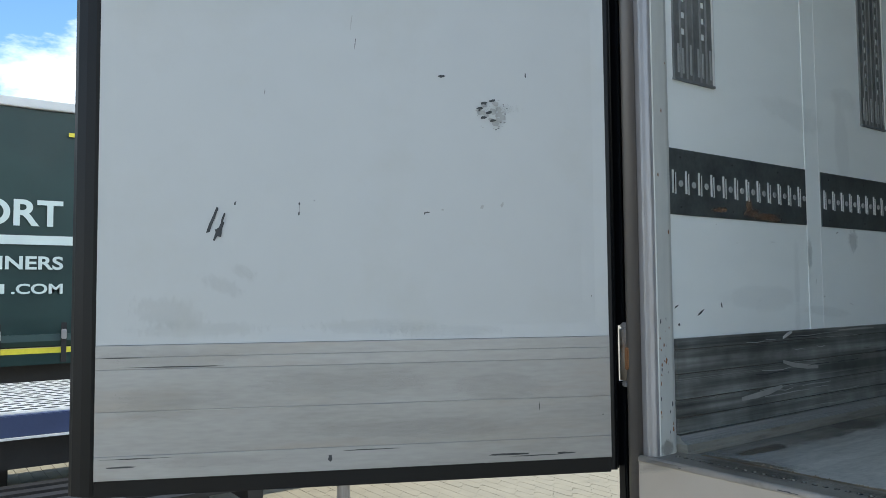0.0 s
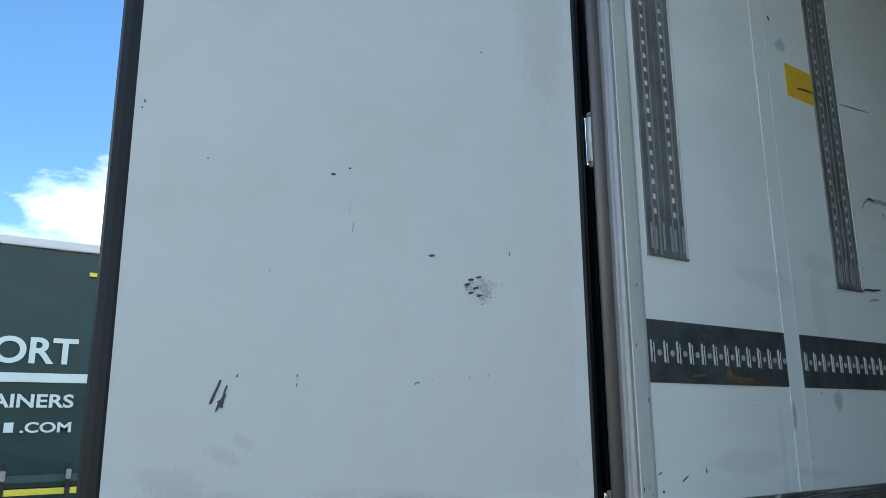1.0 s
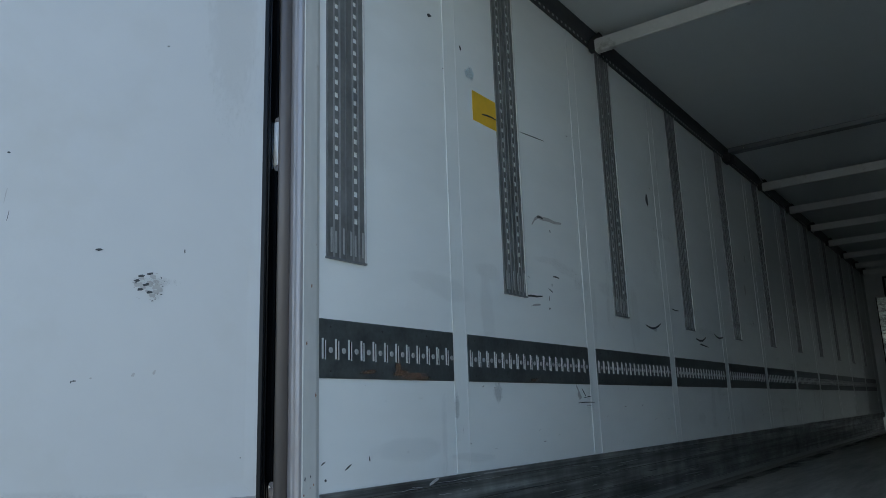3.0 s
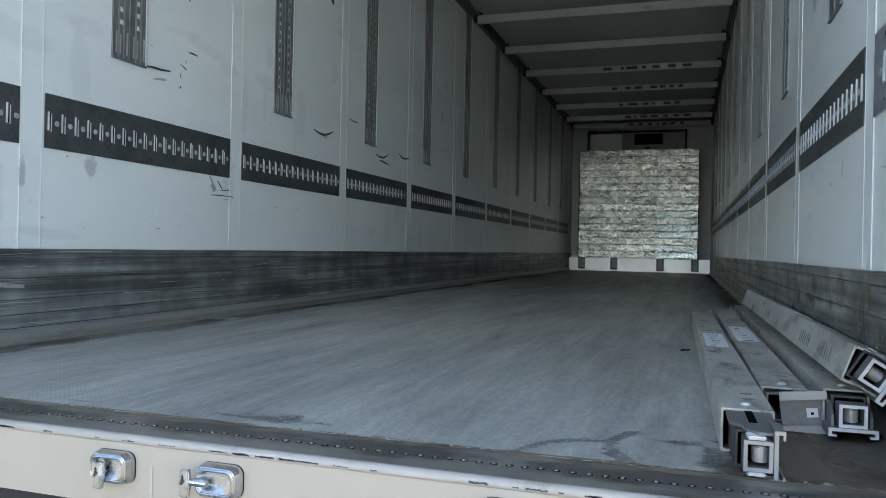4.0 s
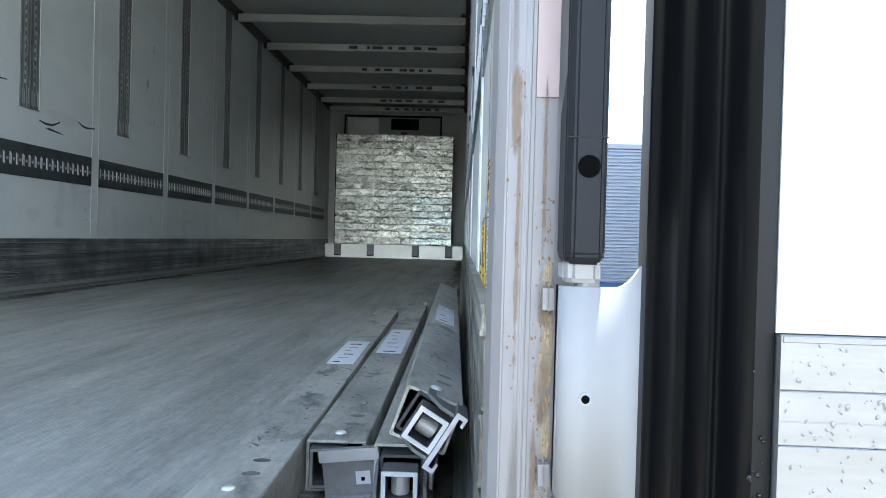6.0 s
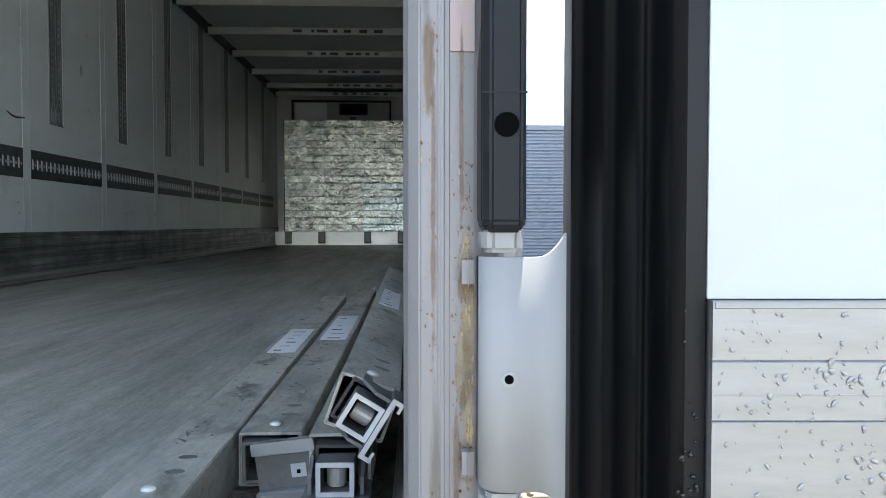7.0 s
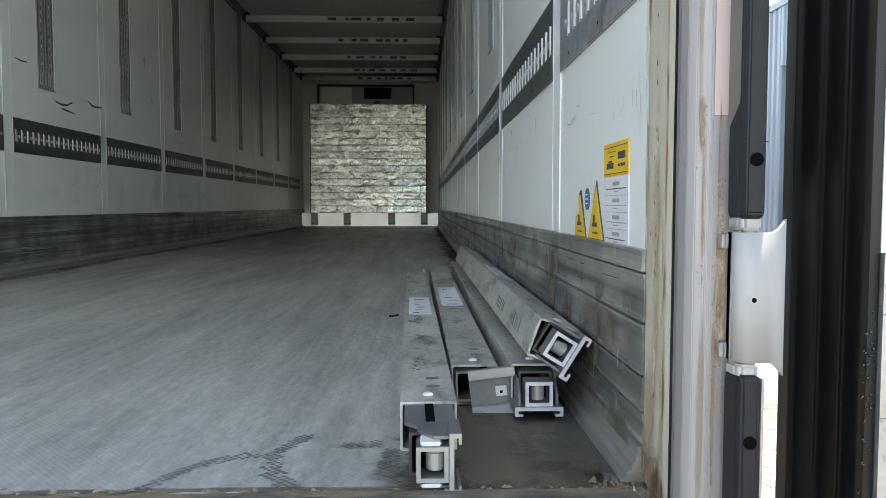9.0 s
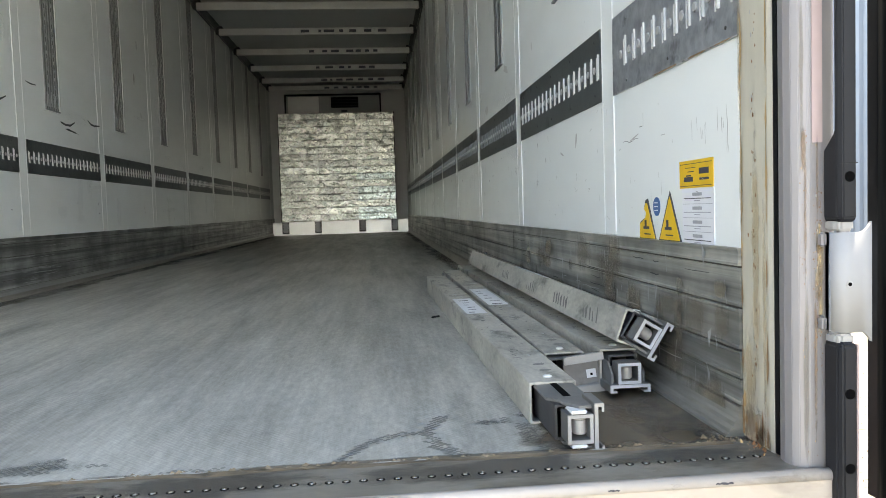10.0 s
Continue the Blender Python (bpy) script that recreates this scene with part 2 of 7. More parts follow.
M_BUFFER = mat("grey_black_buffer_rubber", (0.016, 0.017, 0.020), 0.5, spec=0.25, var=0.3, scale=9, fine=60, bump=0.06)
M_HINGE = mat("light_painted_hinge", (0.38, 0.375, 0.37), 0.8, 0.0, var=0.05, scale=4, spec=0.2)
M_HINGEW = mat("brown_grey_hinge_steel", (0.27, 0.225, 0.18), 0.5, 0.3, var=0.25, scale=20, fine=60, dirt=(0.16, 0.09, 0.05), dirt_amount=0.45, dirt_scale=24, dirt_sharp=0.15)
M_LUG = mat("grey_cast_lug", (0.36, 0.355, 0.345), 0.5, 0.1, var=0.15, scale=20, bump=0.1)
M_CHROME = mat("chromed_latch", (0.50, 0.505, 0.52), 0.24, 1.0, var=0.08, scale=12)
M_RIVET = mat("worn_steel_rivet", (0.24, 0.23, 0.21), 0.22, 0.8, var=0.2, scale=40)
M_RUST = mat("rusted_metal", (0.26, 0.12, 0.05), 0.8, 0.2, var=0.35, scale=30, fine=120, bump=0.3)
M_RED = mat("faded_red_strip", (0.47, 0.36, 0.34), 0.45, var=0.1, scale=5)
M_BAR = mat("weathered_aluminium_bar", (0.43, 0.415, 0.365), 0.45, 0.15, var=0.6, scale=9, stretch=(1, 0.45, 1), fine=110, bump=0.25, bump_scale=120, dirt=(0.13, 0.127, 0.112), dirt_amount=0.52, dirt_scale=17, dirt_sharp=0.16, rand=0.06)
M_WORN = mat("worn_print", (0.17, 0.17, 0.16), 0.6, var=0.3, scale=40)
M_BRK = mat("grey_steel_bracket", (0.185, 0.183, 0.178), 0.45, 0.4, var=0.35, scale=14, fine=80, bump=0.1, dirt=(0.10, 0.095, 0.085), dirt_amount=0.42, dirt_scale=18, dirt_sharp=0.2)
M_ROLLER = mat("worn_steel_roller", (0.46, 0.44, 0.42), 0.4, 0.45, var=0.15, scale=30, fine=90)
# pale steel whose bluish white also carries the sky's sheen on cut rims
M_BRK2 = mat("bright_cast_frame", (0.60, 0.62, 0.66), 0.35, 0.5, var=0.12, scale=20)
M_BRKD = mat("dark_shaded_steel_tube", (0.055, 0.056, 0.058), 0.5, 0.3, var=0.3, scale=14, fine=80)
M_BRK2B = mat("light_grey_steel_rim", (0.33, 0.33, 0.325), 0.42, 0.5, var=0.15, scale=14, fine=80)
M_BOLT = mat("pale_bolt_head", (0.72, 0.73, 0.70), 0.35, 0.3, var=0.08, scale=30)
M_PAPER = mat("white_paper_label", (0.74, 0.75, 0.78), 0.6, var=0.06, scale=20)
M_INK = mat("dark_print", (0.06, 0.06, 0.075), 0.6, var=0.2, scale=30)
M_GREYINK = mat("grey_print", (0.36, 0.37, 0.40), 0.6, var=0.2, scale=30)
M_YELLOW = mat("yellow_label", (0.80, 0.50, 0.035), 0.5, var=0.08, scale=15)
M_BLUE = mat("blue_label_print", (0.05, 0.13, 0.30), 0.5, var=0.15, scale=40)
M_SCUFF = mat("dark_scuff", (0.05, 0.053, 0.056), 0.7, var=0.3, scale=60)
M_SCUFF2 = mat("pale_grey_scuff", (0.40, 0.40, 0.385), 0.6, var=0.2, scale=40)
M_SMEAR = mat("dull_grey_smear", (0.46, 0.455, 0.44), 0.5, 0.4, var=0.12, scale=30)
M_OVERBAR = mat("pale_aluminium_cross_bar", (0.58, 0.585, 0.57), 0.4, 0.3, var=0.12, scale=4, fine=40, dirt=(0.25, 0.25, 0.23), dirt_amount=0.3, dirt_scale=6)
# tone spread and dark flecks paint the glints and dark folds of the foil
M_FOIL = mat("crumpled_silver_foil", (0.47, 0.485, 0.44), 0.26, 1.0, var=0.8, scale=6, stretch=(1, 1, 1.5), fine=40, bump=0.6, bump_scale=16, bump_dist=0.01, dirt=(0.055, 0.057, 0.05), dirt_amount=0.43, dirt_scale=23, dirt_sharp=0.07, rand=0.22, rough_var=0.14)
# copy with the lower right's bluish reflection put into its colour
M_FOIL_COOL = mat("bluish_crumpled_foil", (0.45, 0.51, 0.49), 0.24, 1.0, var=0.8, scale=6, stretch=(1, 1, 1.5), fine=40, bump=0.6, bump_scale=16, bump_dist=0.01, dirt=(0.055, 0.06, 0.057), dirt_amount=0.42, dirt_scale=23, dirt_sharp=0.07, rand=0.2, rough_var=0.14)
M_WHITEPL = mat("white_painted_board", (0.66, 0.67, 0.67), 0.5, var=0.06, scale=3)
M_PANEL = mat("glossy_white_panel", (0.88, 0.88, 0.87), 0.3, var=0.04, scale=3)
M_RUSTED = mat("orange_rusted_steel", (0.42, 0.22, 0.10), 0.45, 0.4, var=0.35, scale=30, fine=90, dirt=(0.55, 0.50, 0.45), dirt_amount=0.4, dirt_scale=40)
M_BASE = mat("pale_aluminium_base_board", (0.74, 0.75, 0.73), 0.38, 0.75, var=0.08, scale=4)
M_BULK = mat("grey_front_wall", (0.62, 0.63, 0.62), 0.5, var=0.08, scale=2)
M_UNIT = mat("dull_grey_unit_housing", (0.34, 0.345, 0.34), 0.5, var=0.1, scale=2)
M_CURTAIN = mat("dark_green_tarpaulin", (0.012, 0.040, 0.038), 0.38, var=0.18, scale=1.2, fine=12, bump=0.1, bump_scale=6)
M_LETTER = mat("pale_lettering", (0.62, 0.72, 0.70), 0.5, var=0.05, scale=5)
M_REFLECT = mat("yellow_reflective_tape", (0.72, 0.64, 0.06), 0.4, var=0.1, scale=20)
M_DARKSTEEL = mat("dark_chassis_steel", (0.03, 0.03, 0.032), 0.6, 0.3, var=0.3, scale=6)
M_BLUEST = mat("dark_blue_painted_steel", (0.035, 0.055, 0.13), 0.45, var=0.2, scale=4)
M_RAMP = mat("pale_treadplate", (0.72, 0.72, 0.70), 0.45, 0.3, var=0.1, scale=6, dirt=(0.38, 0.34, 0.28), dirt_amount=0.35, dirt_scale=9)
M_PAVER = mat("cream_concrete_paver", (0.285, 0.255, 0.19), 0.85, var=0.16, scale=5, fine=90, bump=0.25, bump_scale=160, dirt=(0.25, 0.22, 0.16), dirt_amount=0.3, dirt_scale=6, dirt_sharp=0.3, rand=0.12)
M_GROUND = mat("sandy_joint_ground", (0.15, 0.125, 0.085), 0.9, var=0.15, scale=3, fine=60, bump=0.2)
M_CLAD = mat("grey_corrugated_cladding", (0.22, 0.25, 0.30), 0.5, 0.2, var=0.05, scale=1.0, fine=8)
M_CLAD2 = mat("blue_grey_corrugated_cladding", (0.17, 0.205, 0.25), 0.5, 0.2, var=0.06, scale=1.0, fine=8)
M_BLUEBASE = mat("blue_painted_plinth", (0.035, 0.10, 0.26), 0.55, var=0.1, scale=2)
M_GATE = mat("white_sectional_gate", (0.42, 0.44, 0.455), 0.5, var=0.06, scale=2)
M_LEAF = mat("conifer_foliage", (0.07, 0.09, 0.055), 0.8, var=0.4, scale=6, fine=20)
M_BARK = mat("bark", (0.10, 0.075, 0.05), 0.9, var=0.3, scale=9)
M_DEBRIS = mat("black_plastic_debris", (0.02, 0.02, 0.02), 0.5, var=0.2)


def soft_stain(name, color, strength, rough=0.5, grain=40.0, stretch=(1, 1, 1)):
    """A stain that fades out unevenly from the middle of a unit square."""
    m = bpy.data.materials.new(name)
    m.use_nodes = True
    n, l = m.node_tree.nodes, m.node_tree.links
    b = n["Principled BSDF"]
    b.inputs["Base Color"].default_value = (*color, 1)
    b.inputs["Roughness"].default_value = rough
    tc = n.new("ShaderNodeTexCoord")
    geo = n.new("ShaderNodeNewGeometry")
    ln = n.new("ShaderNodeVectorMath")
    ln.operation = "LENGTH"
    l.new(tc.outputs["Object"], ln.inputs[0])
    mp = n.new("ShaderNodeMapping")
    mp.inputs["Scale"].default_value = stretch
    l.new(geo.outputs["Position"], mp.inputs["Vector"])
    nz = n.new("ShaderNodeTexNoise")
    nz.inputs["Scale"].default_value, nz.inputs["Detail"].default_value, nz.inputs["Roughness"].default_value = grain, 6, 0.65
    l.new(mp.outputs["Vector"], nz.inputs["Vector"])
    mx = n.new("ShaderNodeMath")
    mx.operation = "MULTIPLY_ADD"
    l.new(nz.outputs["Fac"], mx.inputs[0])
    mx.inputs[1].default_value = -1.5
    l.new(ln.outputs["Value"], mx.inputs[2])
    rg = n.new("ShaderNodeMapRange")
    rg.inputs["From Min"].default_value, rg.inputs["From Max"].default_value = 0.12, -0.25
    rg.inputs["To Min"].default_value, rg.inputs["To Max"].default_value = 0.0, strength
    l.new(mx.outputs["Value"], rg.inputs["Value"])
    l.new(rg.outputs["Result"], b.inputs["Alpha"])
    return m


S_WALL = soft_stain("grey_wall_smear", (0.42, 0.43, 0.41), 0.06, 0.5, 12, (1, 0.5, 0.8))
S_GRIME = soft_stain("brown_grime_film", (0.165, 0.132, 0.092), 0.78, 0.62, 11)
S_EDGE = soft_stain("floor_edge_dirt", (0.17, 0.155, 0.125), 0.38, 0.55, 7, (1, 0.6, 1))
S_WET = soft_stain("damp_film", (0.14, 0.137, 0.12), 0.17, 0.35, 45)
S_RUST = soft_stain("rust_bleed", (0.25, 0.16, 0.09), 0.6, 0.6, 120, (1, 1, 0.35))
S_OCHRE = soft_stain("ochre_bleed", (0.50, 0.37, 0.19), 0.42, 0.6, 90, (1, 1, 0.3))
S_ORANGE = soft_stain("orange_bleed", (0.46, 0.29, 0.13), 0.62, 0.6, 60, (1, 1, 0.15))
S_SMUDGE = soft_stain("grey_smudge", (0.36, 0.345, 0.28), 0.075, 0.5, 60, (1.6, 1.6, 0.6))
S_FAINT = soft_stain("faint_brown_smear", (0.28, 0.24, 0.19), 0.085, 0.5, 30, (0.25, 0.25, 1))
S_PLATE = soft_stain("dark_plate_dirt", (0.06, 0.055, 0.045), 0.45, 0.4, 34, (0.35, 1, 1))
S_TEAL = soft_stain("teal_smudge", (0.20, 0.52, 0.72), 0.30, 0.5, 30)
S_RAIL = soft_stain("red_brown_rust", (0.20, 0.115, 0.068), 0.62, 0.7, 70)
S_MARK = soft_stain("dark_smudge", (0.20, 0.205, 0.20), 0.26, 0.6, 60)
S_DRIP = soft_stain("brown_drip", (0.22, 0.185, 0.135), 0.42, 0.5, 60, (1, 1, 0.12))


def paved_ground():
    """Sandy yard with the running bond of its pavers."""
    m = bpy.data.materials.new("paved_yard")
    m.use_nodes = True
    n, l = m.node_tree.nodes, m.node_tree.links
    b = n["Principled BSDF"]
    tc = n.new("ShaderNodeTexCoord")
    br = n.new("ShaderNodeTexBrick")
    br.inputs["Scale"].default_value = 1.0
    br.inputs["Brick Width"].default_value, br.inputs["Row Height"].default_value, br.inputs["Mortar Size"].default_value = 0.215, 0.1075, 0.003
    br.inputs["Color1"].default_value, br.inputs["Color2"].default_value, br.inputs["Mortar"].default_value = (0.34, 0.305, 0.235, 1), (0.29, 0.26, 0.195, 1), (0.15, 0.13, 0.095, 1)
    l.new(tc.outputs["Object"], br.inputs["Vector"])
    nz = n.new("ShaderNodeTexNoise")
    nz.inputs["Scale"].default_value, nz.inputs["Detail"].default_value = 0.7, 9
    l.new(tc.outputs["Object"], nz.inputs["Vector"])
    rg = n.new("ShaderNodeMapRange")
    rg.inputs["From Min"].default_value, rg.inputs["From Max"].default_value = 0.3, 0.7
    rg.inputs["To Min"].default_value, rg.inputs["To Max"].default_value = 0.8, 1.15
    l.new(nz.outputs["Fac"], rg.inputs["Value"])
    hs = n.new("ShaderNodeHueSaturation")
    l.new(br.outputs["Color"], hs.inputs["Color"])
    l.new(rg.outputs["Result"], hs.inputs["Value"])
    l.new(hs.outputs["Color"], b.inputs["Base Color"])
    b.inputs["Roughness"].default_value = 0.88
    bp = n.new("ShaderNodeBump")
    bp.invert = True
    bp.inputs["Strength"].default_value, bp.inputs["Distance"].default_value = 0.5, 0.006
    l.new(br.outputs["Fac"], bp.inputs["Height"])
    l.new(bp.outputs["Normal"], b.inputs["Normal"])
    return m


M_YARD = paved_ground()


def floor_material():
    m = bpy.data.materials.new("grey_antislip_floor")
    m.use_nodes = True
    n, l = m.node_tree.nodes, m.node_tree.links
    b = n["Principled BSDF"]
    tc = n.new("ShaderNodeTexCoord")
    mp = n.new("ShaderNodeMapping")
    mp.inputs["Scale"].default_value = (3.4, 0.42, 1)
    l.new(tc.outputs["Object"], mp.inputs["Vector"])
    a = n.new("ShaderNodeTexNoise")
    a.inputs["Scale"].default_value, a.inputs["Detail"].default_value, a.inputs["Roughness"].default_value = 2.2, 10, 0.72
    l.new(mp.outputs["Vector"], a.inputs["Vector"])
    ramp = n.new("ShaderNodeValToRGB")
    ramp.color_ramp.elements[0].position, ramp.color_ramp.elements[0].color = 0.32, (0.262, 0.256, 0.228, 1)
    ramp.color_ramp.elements[1].position, ramp.color_ramp.elements[1].color = 0.68, (0.485, 0.475, 0.424, 1)
    l.new(a.outputs["Fac"], ramp.inputs["Fac"])
    # small raised studs of the non-slip finish
    rot = n.new("ShaderNodeMapping")
    rot.inputs["Rotation"].default_value = (0, 0, radians(45))
    l.new(tc.outputs["Object"], rot.inputs["Vector"])
    v = n.new("ShaderNodeTexVoronoi")
    v.inputs["Scale"].default_value, v.inputs["Randomness"].default_value = 115, 0.15
    l.new(rot.outputs["Vector"], v.inputs["Vector"])
    st = n.new("ShaderNodeMapRange")
    st.inputs["From Min"].default_value, st.inputs["From Max"].default_value = 0.15, 0.55
    st.inputs["To Min"].default_value, st.inputs["To Max"].default_value = 1.08, 0.89
    l.new(v.outputs["Distance"], st.inputs["Value"])
    # the studs are worn away in places
    wn = n.new("ShaderNodeTexNoise")
    wn.inputs["Scale"].default_value, wn.inputs["Detail"].default_value = 2.6, 4
    l.new(tc.outputs["Object"], wn.inputs["Vector"])
    wr = n.new("ShaderNodeMapRange")
    wr.inputs["From Min"].default_value, wr.inputs["From Max"].default_value = 0.42, 0.60
    l.new(wn.outputs["Fac"], wr.inputs["Value"])
    wm = n.new("ShaderNodeMix")
    wm.inputs["A"].default_value = 1.0
    l.new(wr.outputs["Result"], wm.inputs["Factor"])
    l.new(st.outputs["Result"], wm.inputs["B"])
    # narrow drag streaks along the length
    sm = n.new("ShaderNodeMapping")
    sm.inputs["Scale"].default_value, sm.inputs["Rotation"].default_value = (26, 1.6, 1), (0, 0, radians(4))
    l.new(tc.outputs["Object"], sm.inputs["Vector"])
    sn = n.new("ShaderNodeTexNoise")
    sn.inputs["Scale"].default_value, sn.inputs["Detail"].default_value, sn.inputs["Roughness"].default_value = 1.5, 5, 0.6
    l.new(sm.outputs["Vector"], sn.inputs["Vector"])
    sr = n.new("ShaderNodeMapRange")
    sr.inputs["From Min"].default_value, sr.inputs["From Max"].default_value = 0.3, 0.7
    sr.inputs["To Min"].default_value, sr.inputs["To Max"].default_value = 0.87, 1.12
    l.new(sn.outputs["Fac"], sr.inputs["Value"])
    ws = n.new("ShaderNodeMath")
    ws.operation = "MULTIPLY"
    l.new(wm.outputs["Result"], ws.inputs[0])
    l.new(sr.outputs["Result"], ws.inputs[1])
    # fine grit
    gm = n.new("ShaderNodeMapping")
    gm.inputs["Scale"].default_value = (1.0, 0.35, 1)
    l.new(tc.outputs["Object"], gm.inputs["Vector"])
    g = n.new("ShaderNodeTexNoise")
    g.inputs["Scale"].default_value, g.inputs["Detail"].default_value, g.inputs["Roughness"].default_value = 70, 6, 0.75
    l.new(gm.outputs["Vector"], g.inputs["Vector"])
    gr = n.new("ShaderNodeMapRange")
    gr.inputs["From Min"].default_value, gr.inputs["From Max"].default_value = 0.3, 0.7
    gr.inputs["To Min"].default_value, gr.inputs["To Max"].default_value = 0.76, 1.21
    l.new(g.outputs["Fac"], gr.inputs["Value"])
    gx = n.new("ShaderNodeMath")
    gx.operation = "MULTIPLY"
    l.new(gr.outputs["Result"], gx.inputs[0])
    l.new(ws.outputs["Value"], gx.inputs[1])
    hs = n.new("ShaderNodeHueSaturation")
    l.new(ramp.outputs["Color"], hs.inputs["Color"])
    l.new(gx.outputs["Value"], hs.inputs["Value"])
    l.new(hs.outputs["Color"], b.inputs["Base Color"])
    rr = n.new("ShaderNodeMapRange")
    rr.inputs["From Min"].default_value, rr.inputs["From Max"].default_value = 0.3, 0.7
    rr.inputs["To Min"].default_value, rr.inputs["To Max"].default_value = 0.5, 0.36
    l.new(a.outputs["Fac"], rr.inputs["Value"])
    l.new(rr.outputs["Result"], b.inputs["Roughness"])
    b.inputs["Specular IOR Level"].default_value = 0.22
    bp = n.new("ShaderNodeBump")
    bp.inputs["Strength"].default_value, bp.inputs["Distance"].default_value = 0.35, 0.0015
    bp.invert = True
    l.new(v.outputs["Distance"], bp.inputs["Height"])
    l.new(bp.outputs["Normal"], b.inputs["Normal"])
    return m


M_FLOOR = floor_material()


M_DROP = mat("water_bead", (0.33, 0.325, 0.32), 0.30, 0.6, var=0.05, rough_var=0.03)
M_DROP2 = mat("water_bead_on_rubber", (0.004, 0.004, 0.005), 0.06, var=0.05, rough_var=0.02)
M_FLAKE = mat("pale_dried_flake", (0.42, 0.40, 0.36), 0.7, var=0.25, scale=60, fine=120)
M_DAMP = mat("damp_grey_resin", (0.165, 0.163, 0.146), 0.4, var=0.25, scale=30, fine=90)
M_CRUST = mat("brown_crusted_dirt", (0.235, 0.18, 0.115), 0.8, var=0.45, scale=14, fine=90, bump=0.4, bump_scale=140, dirt=(0.10, 0.08, 0.055), dirt_amount=0.46, dirt_scale=26, dirt_sharp=0.15)


def glass_material():
    m = bpy.data.materials.new("dark_window_glass")
    m.use_nodes = True
    b = m.node_tree.nodes["Principled BSDF"]
    b.inputs["Base Color"].default_value = (0.02, 0.025, 0.03, 1)
    b.inputs["Roughness"].default_value = 0.06
    return m


M_GLASS = glass_material()


# ---------- mesh helpers ----------
class Shape:
    """Collects boxes, prisms and other simple solids into one mesh."""

    def __init__(self):
        self.v, self.f = [], []

    def add(self, verts, faces):
        k = len(self.v)
        self.v += [tuple(p) for p in verts]
        self.f += [tuple(i + k for i in q) for q in faces]
        return self

    def box(self, x0, x1, y0, y1, z0, z1):
        p = [(x, y, z) for z in (z0, z1) for y in (y0, y1) for x in (x0, x1)]
        return self.add(p, [(0, 2, 3, 1), (4, 5, 7, 6), (0, 1, 5, 4), (2, 6, 7, 3), (0, 4, 6, 2), (1, 3, 7, 5)])

    def prism(self, outline, a, b, axis="y"):
        """A closed outline of pairs, drawn out along an axis from a to b."""
        n = len(outline)

        def put(p, s):
            return (p[0], s, p[1]) if axis == "y" else (s, p[0], p[1]) if axis == "x" else (p[0], p[1], s)
        return self.add([put(p, a) for p in outline] + [put(p, b) for p in outline],
                        [tuple(range(n - 1, -1, -1)), tuple(range(n, 2 * n))] + [(i, (i + 1) % n, n + (i + 1) % n, n + i) for i in range(n)])

    def disc(self, c, r, h, axis="z", n=16, top=0.8):
        """A low round head with a chamfered rim."""
        pts = []
        for rad, s in ((r, 0), (r, h * 0.5), (r * top, h)):
            for i in range(n):
                a = 2 * math.pi * i / n
                u, w = rad * math.cos(a), rad * math.sin(a)
                pts.append((c[0] + u, c[1] + w, c[2] + s) if axis == "z" else (c[0] + u, c[1] + s, c[2] + w) if axis == "y" else (c[0] + s, c[1] + u, c[2] + w))
        fs = [tuple(range(n)), tuple(range(2 * n, 3 * n))]
        for k in (0, n):
            fs += [(k + i, k + (i + 1) % n, k + n + (i + 1) % n, k + n + i) for i in range(n)]
        return self.add(pts, fs)

    def mesh(self, name, smooth=False):
        me = bpy.data.meshes.new(name)
        me.from_pydata(self.v, [], self.f)
        bm = bmesh.new()
        bm.from_mesh(me)
        bmesh.ops.recalc_face_normals(bm, faces=bm.faces)
        bm.to_mesh(me)
        bm.free()
        if smooth:
            me.polygons.foreach_set("use_smooth", [True] * len(me.polygons))
        return me


def bevelled(shape, width, segments=2):
    """The shape with all its sharp edges rounded."""
    me = shape.mesh("rounded")
    bm = bmesh.new()
    bm.from_mesh(me)
    bmesh.ops.bevel(bm, geom=[e for e in bm.edges if e.calc_face_angle(0) > 0.4], offset=width, segments=segments, affect="EDGES", clamp_overlap=True)
    bm.to_mesh(me)
    bm.free()
    return me


def loft(rings):
    """Closed rings of equal length joined in order, with both ends capped."""
    n = len(rings[0])
    fs = [tuple(range(n - 1, -1, -1)), tuple(range(n * (len(rings) - 1), n * len(rings)))]
    for k in range(len(rings) - 1):
        fs += [(k * n + i, k * n + (i + 1) % n, k * n + n + (i + 1) % n, k * n + n + i) for i in range(n)]
    return Shape().add([p for r in rings for p in r], fs)


def round_rect(w, h, r, n=5):
    """Corner points of a rounded rectangle about the middle, as pairs."""
    out = []
    for cx, cy, a0 in ((w / 2 - r, h / 2 - r, 0), (-w / 2 + r, h / 2 - r, 90), (-w / 2 + r, -h / 2 + r, 180), (w / 2 - r, -h / 2 + r, 270)):
        out += [(cx + r * math.cos(radians(a0 + 90 * i / n)), cy + r * math.sin(radians(a0 + 90 * i / n))) for i in range(n + 1)]
    return out


def part(name, data, material, parent=None, label="", m=None):
    """One mesh object; data is a Shape or a mesh."""
    me = data.mesh(name) if isinstance(data, Shape) else data
    if not me.materials:
        me.materials.append(material)
    ob = new(name, me)
    if parent:
        ob.parent = parent
    if m is not None:
        ob.matrix_basis = m
    if label:
        tagged(ob, label)
    return ob


SQUARES = {}


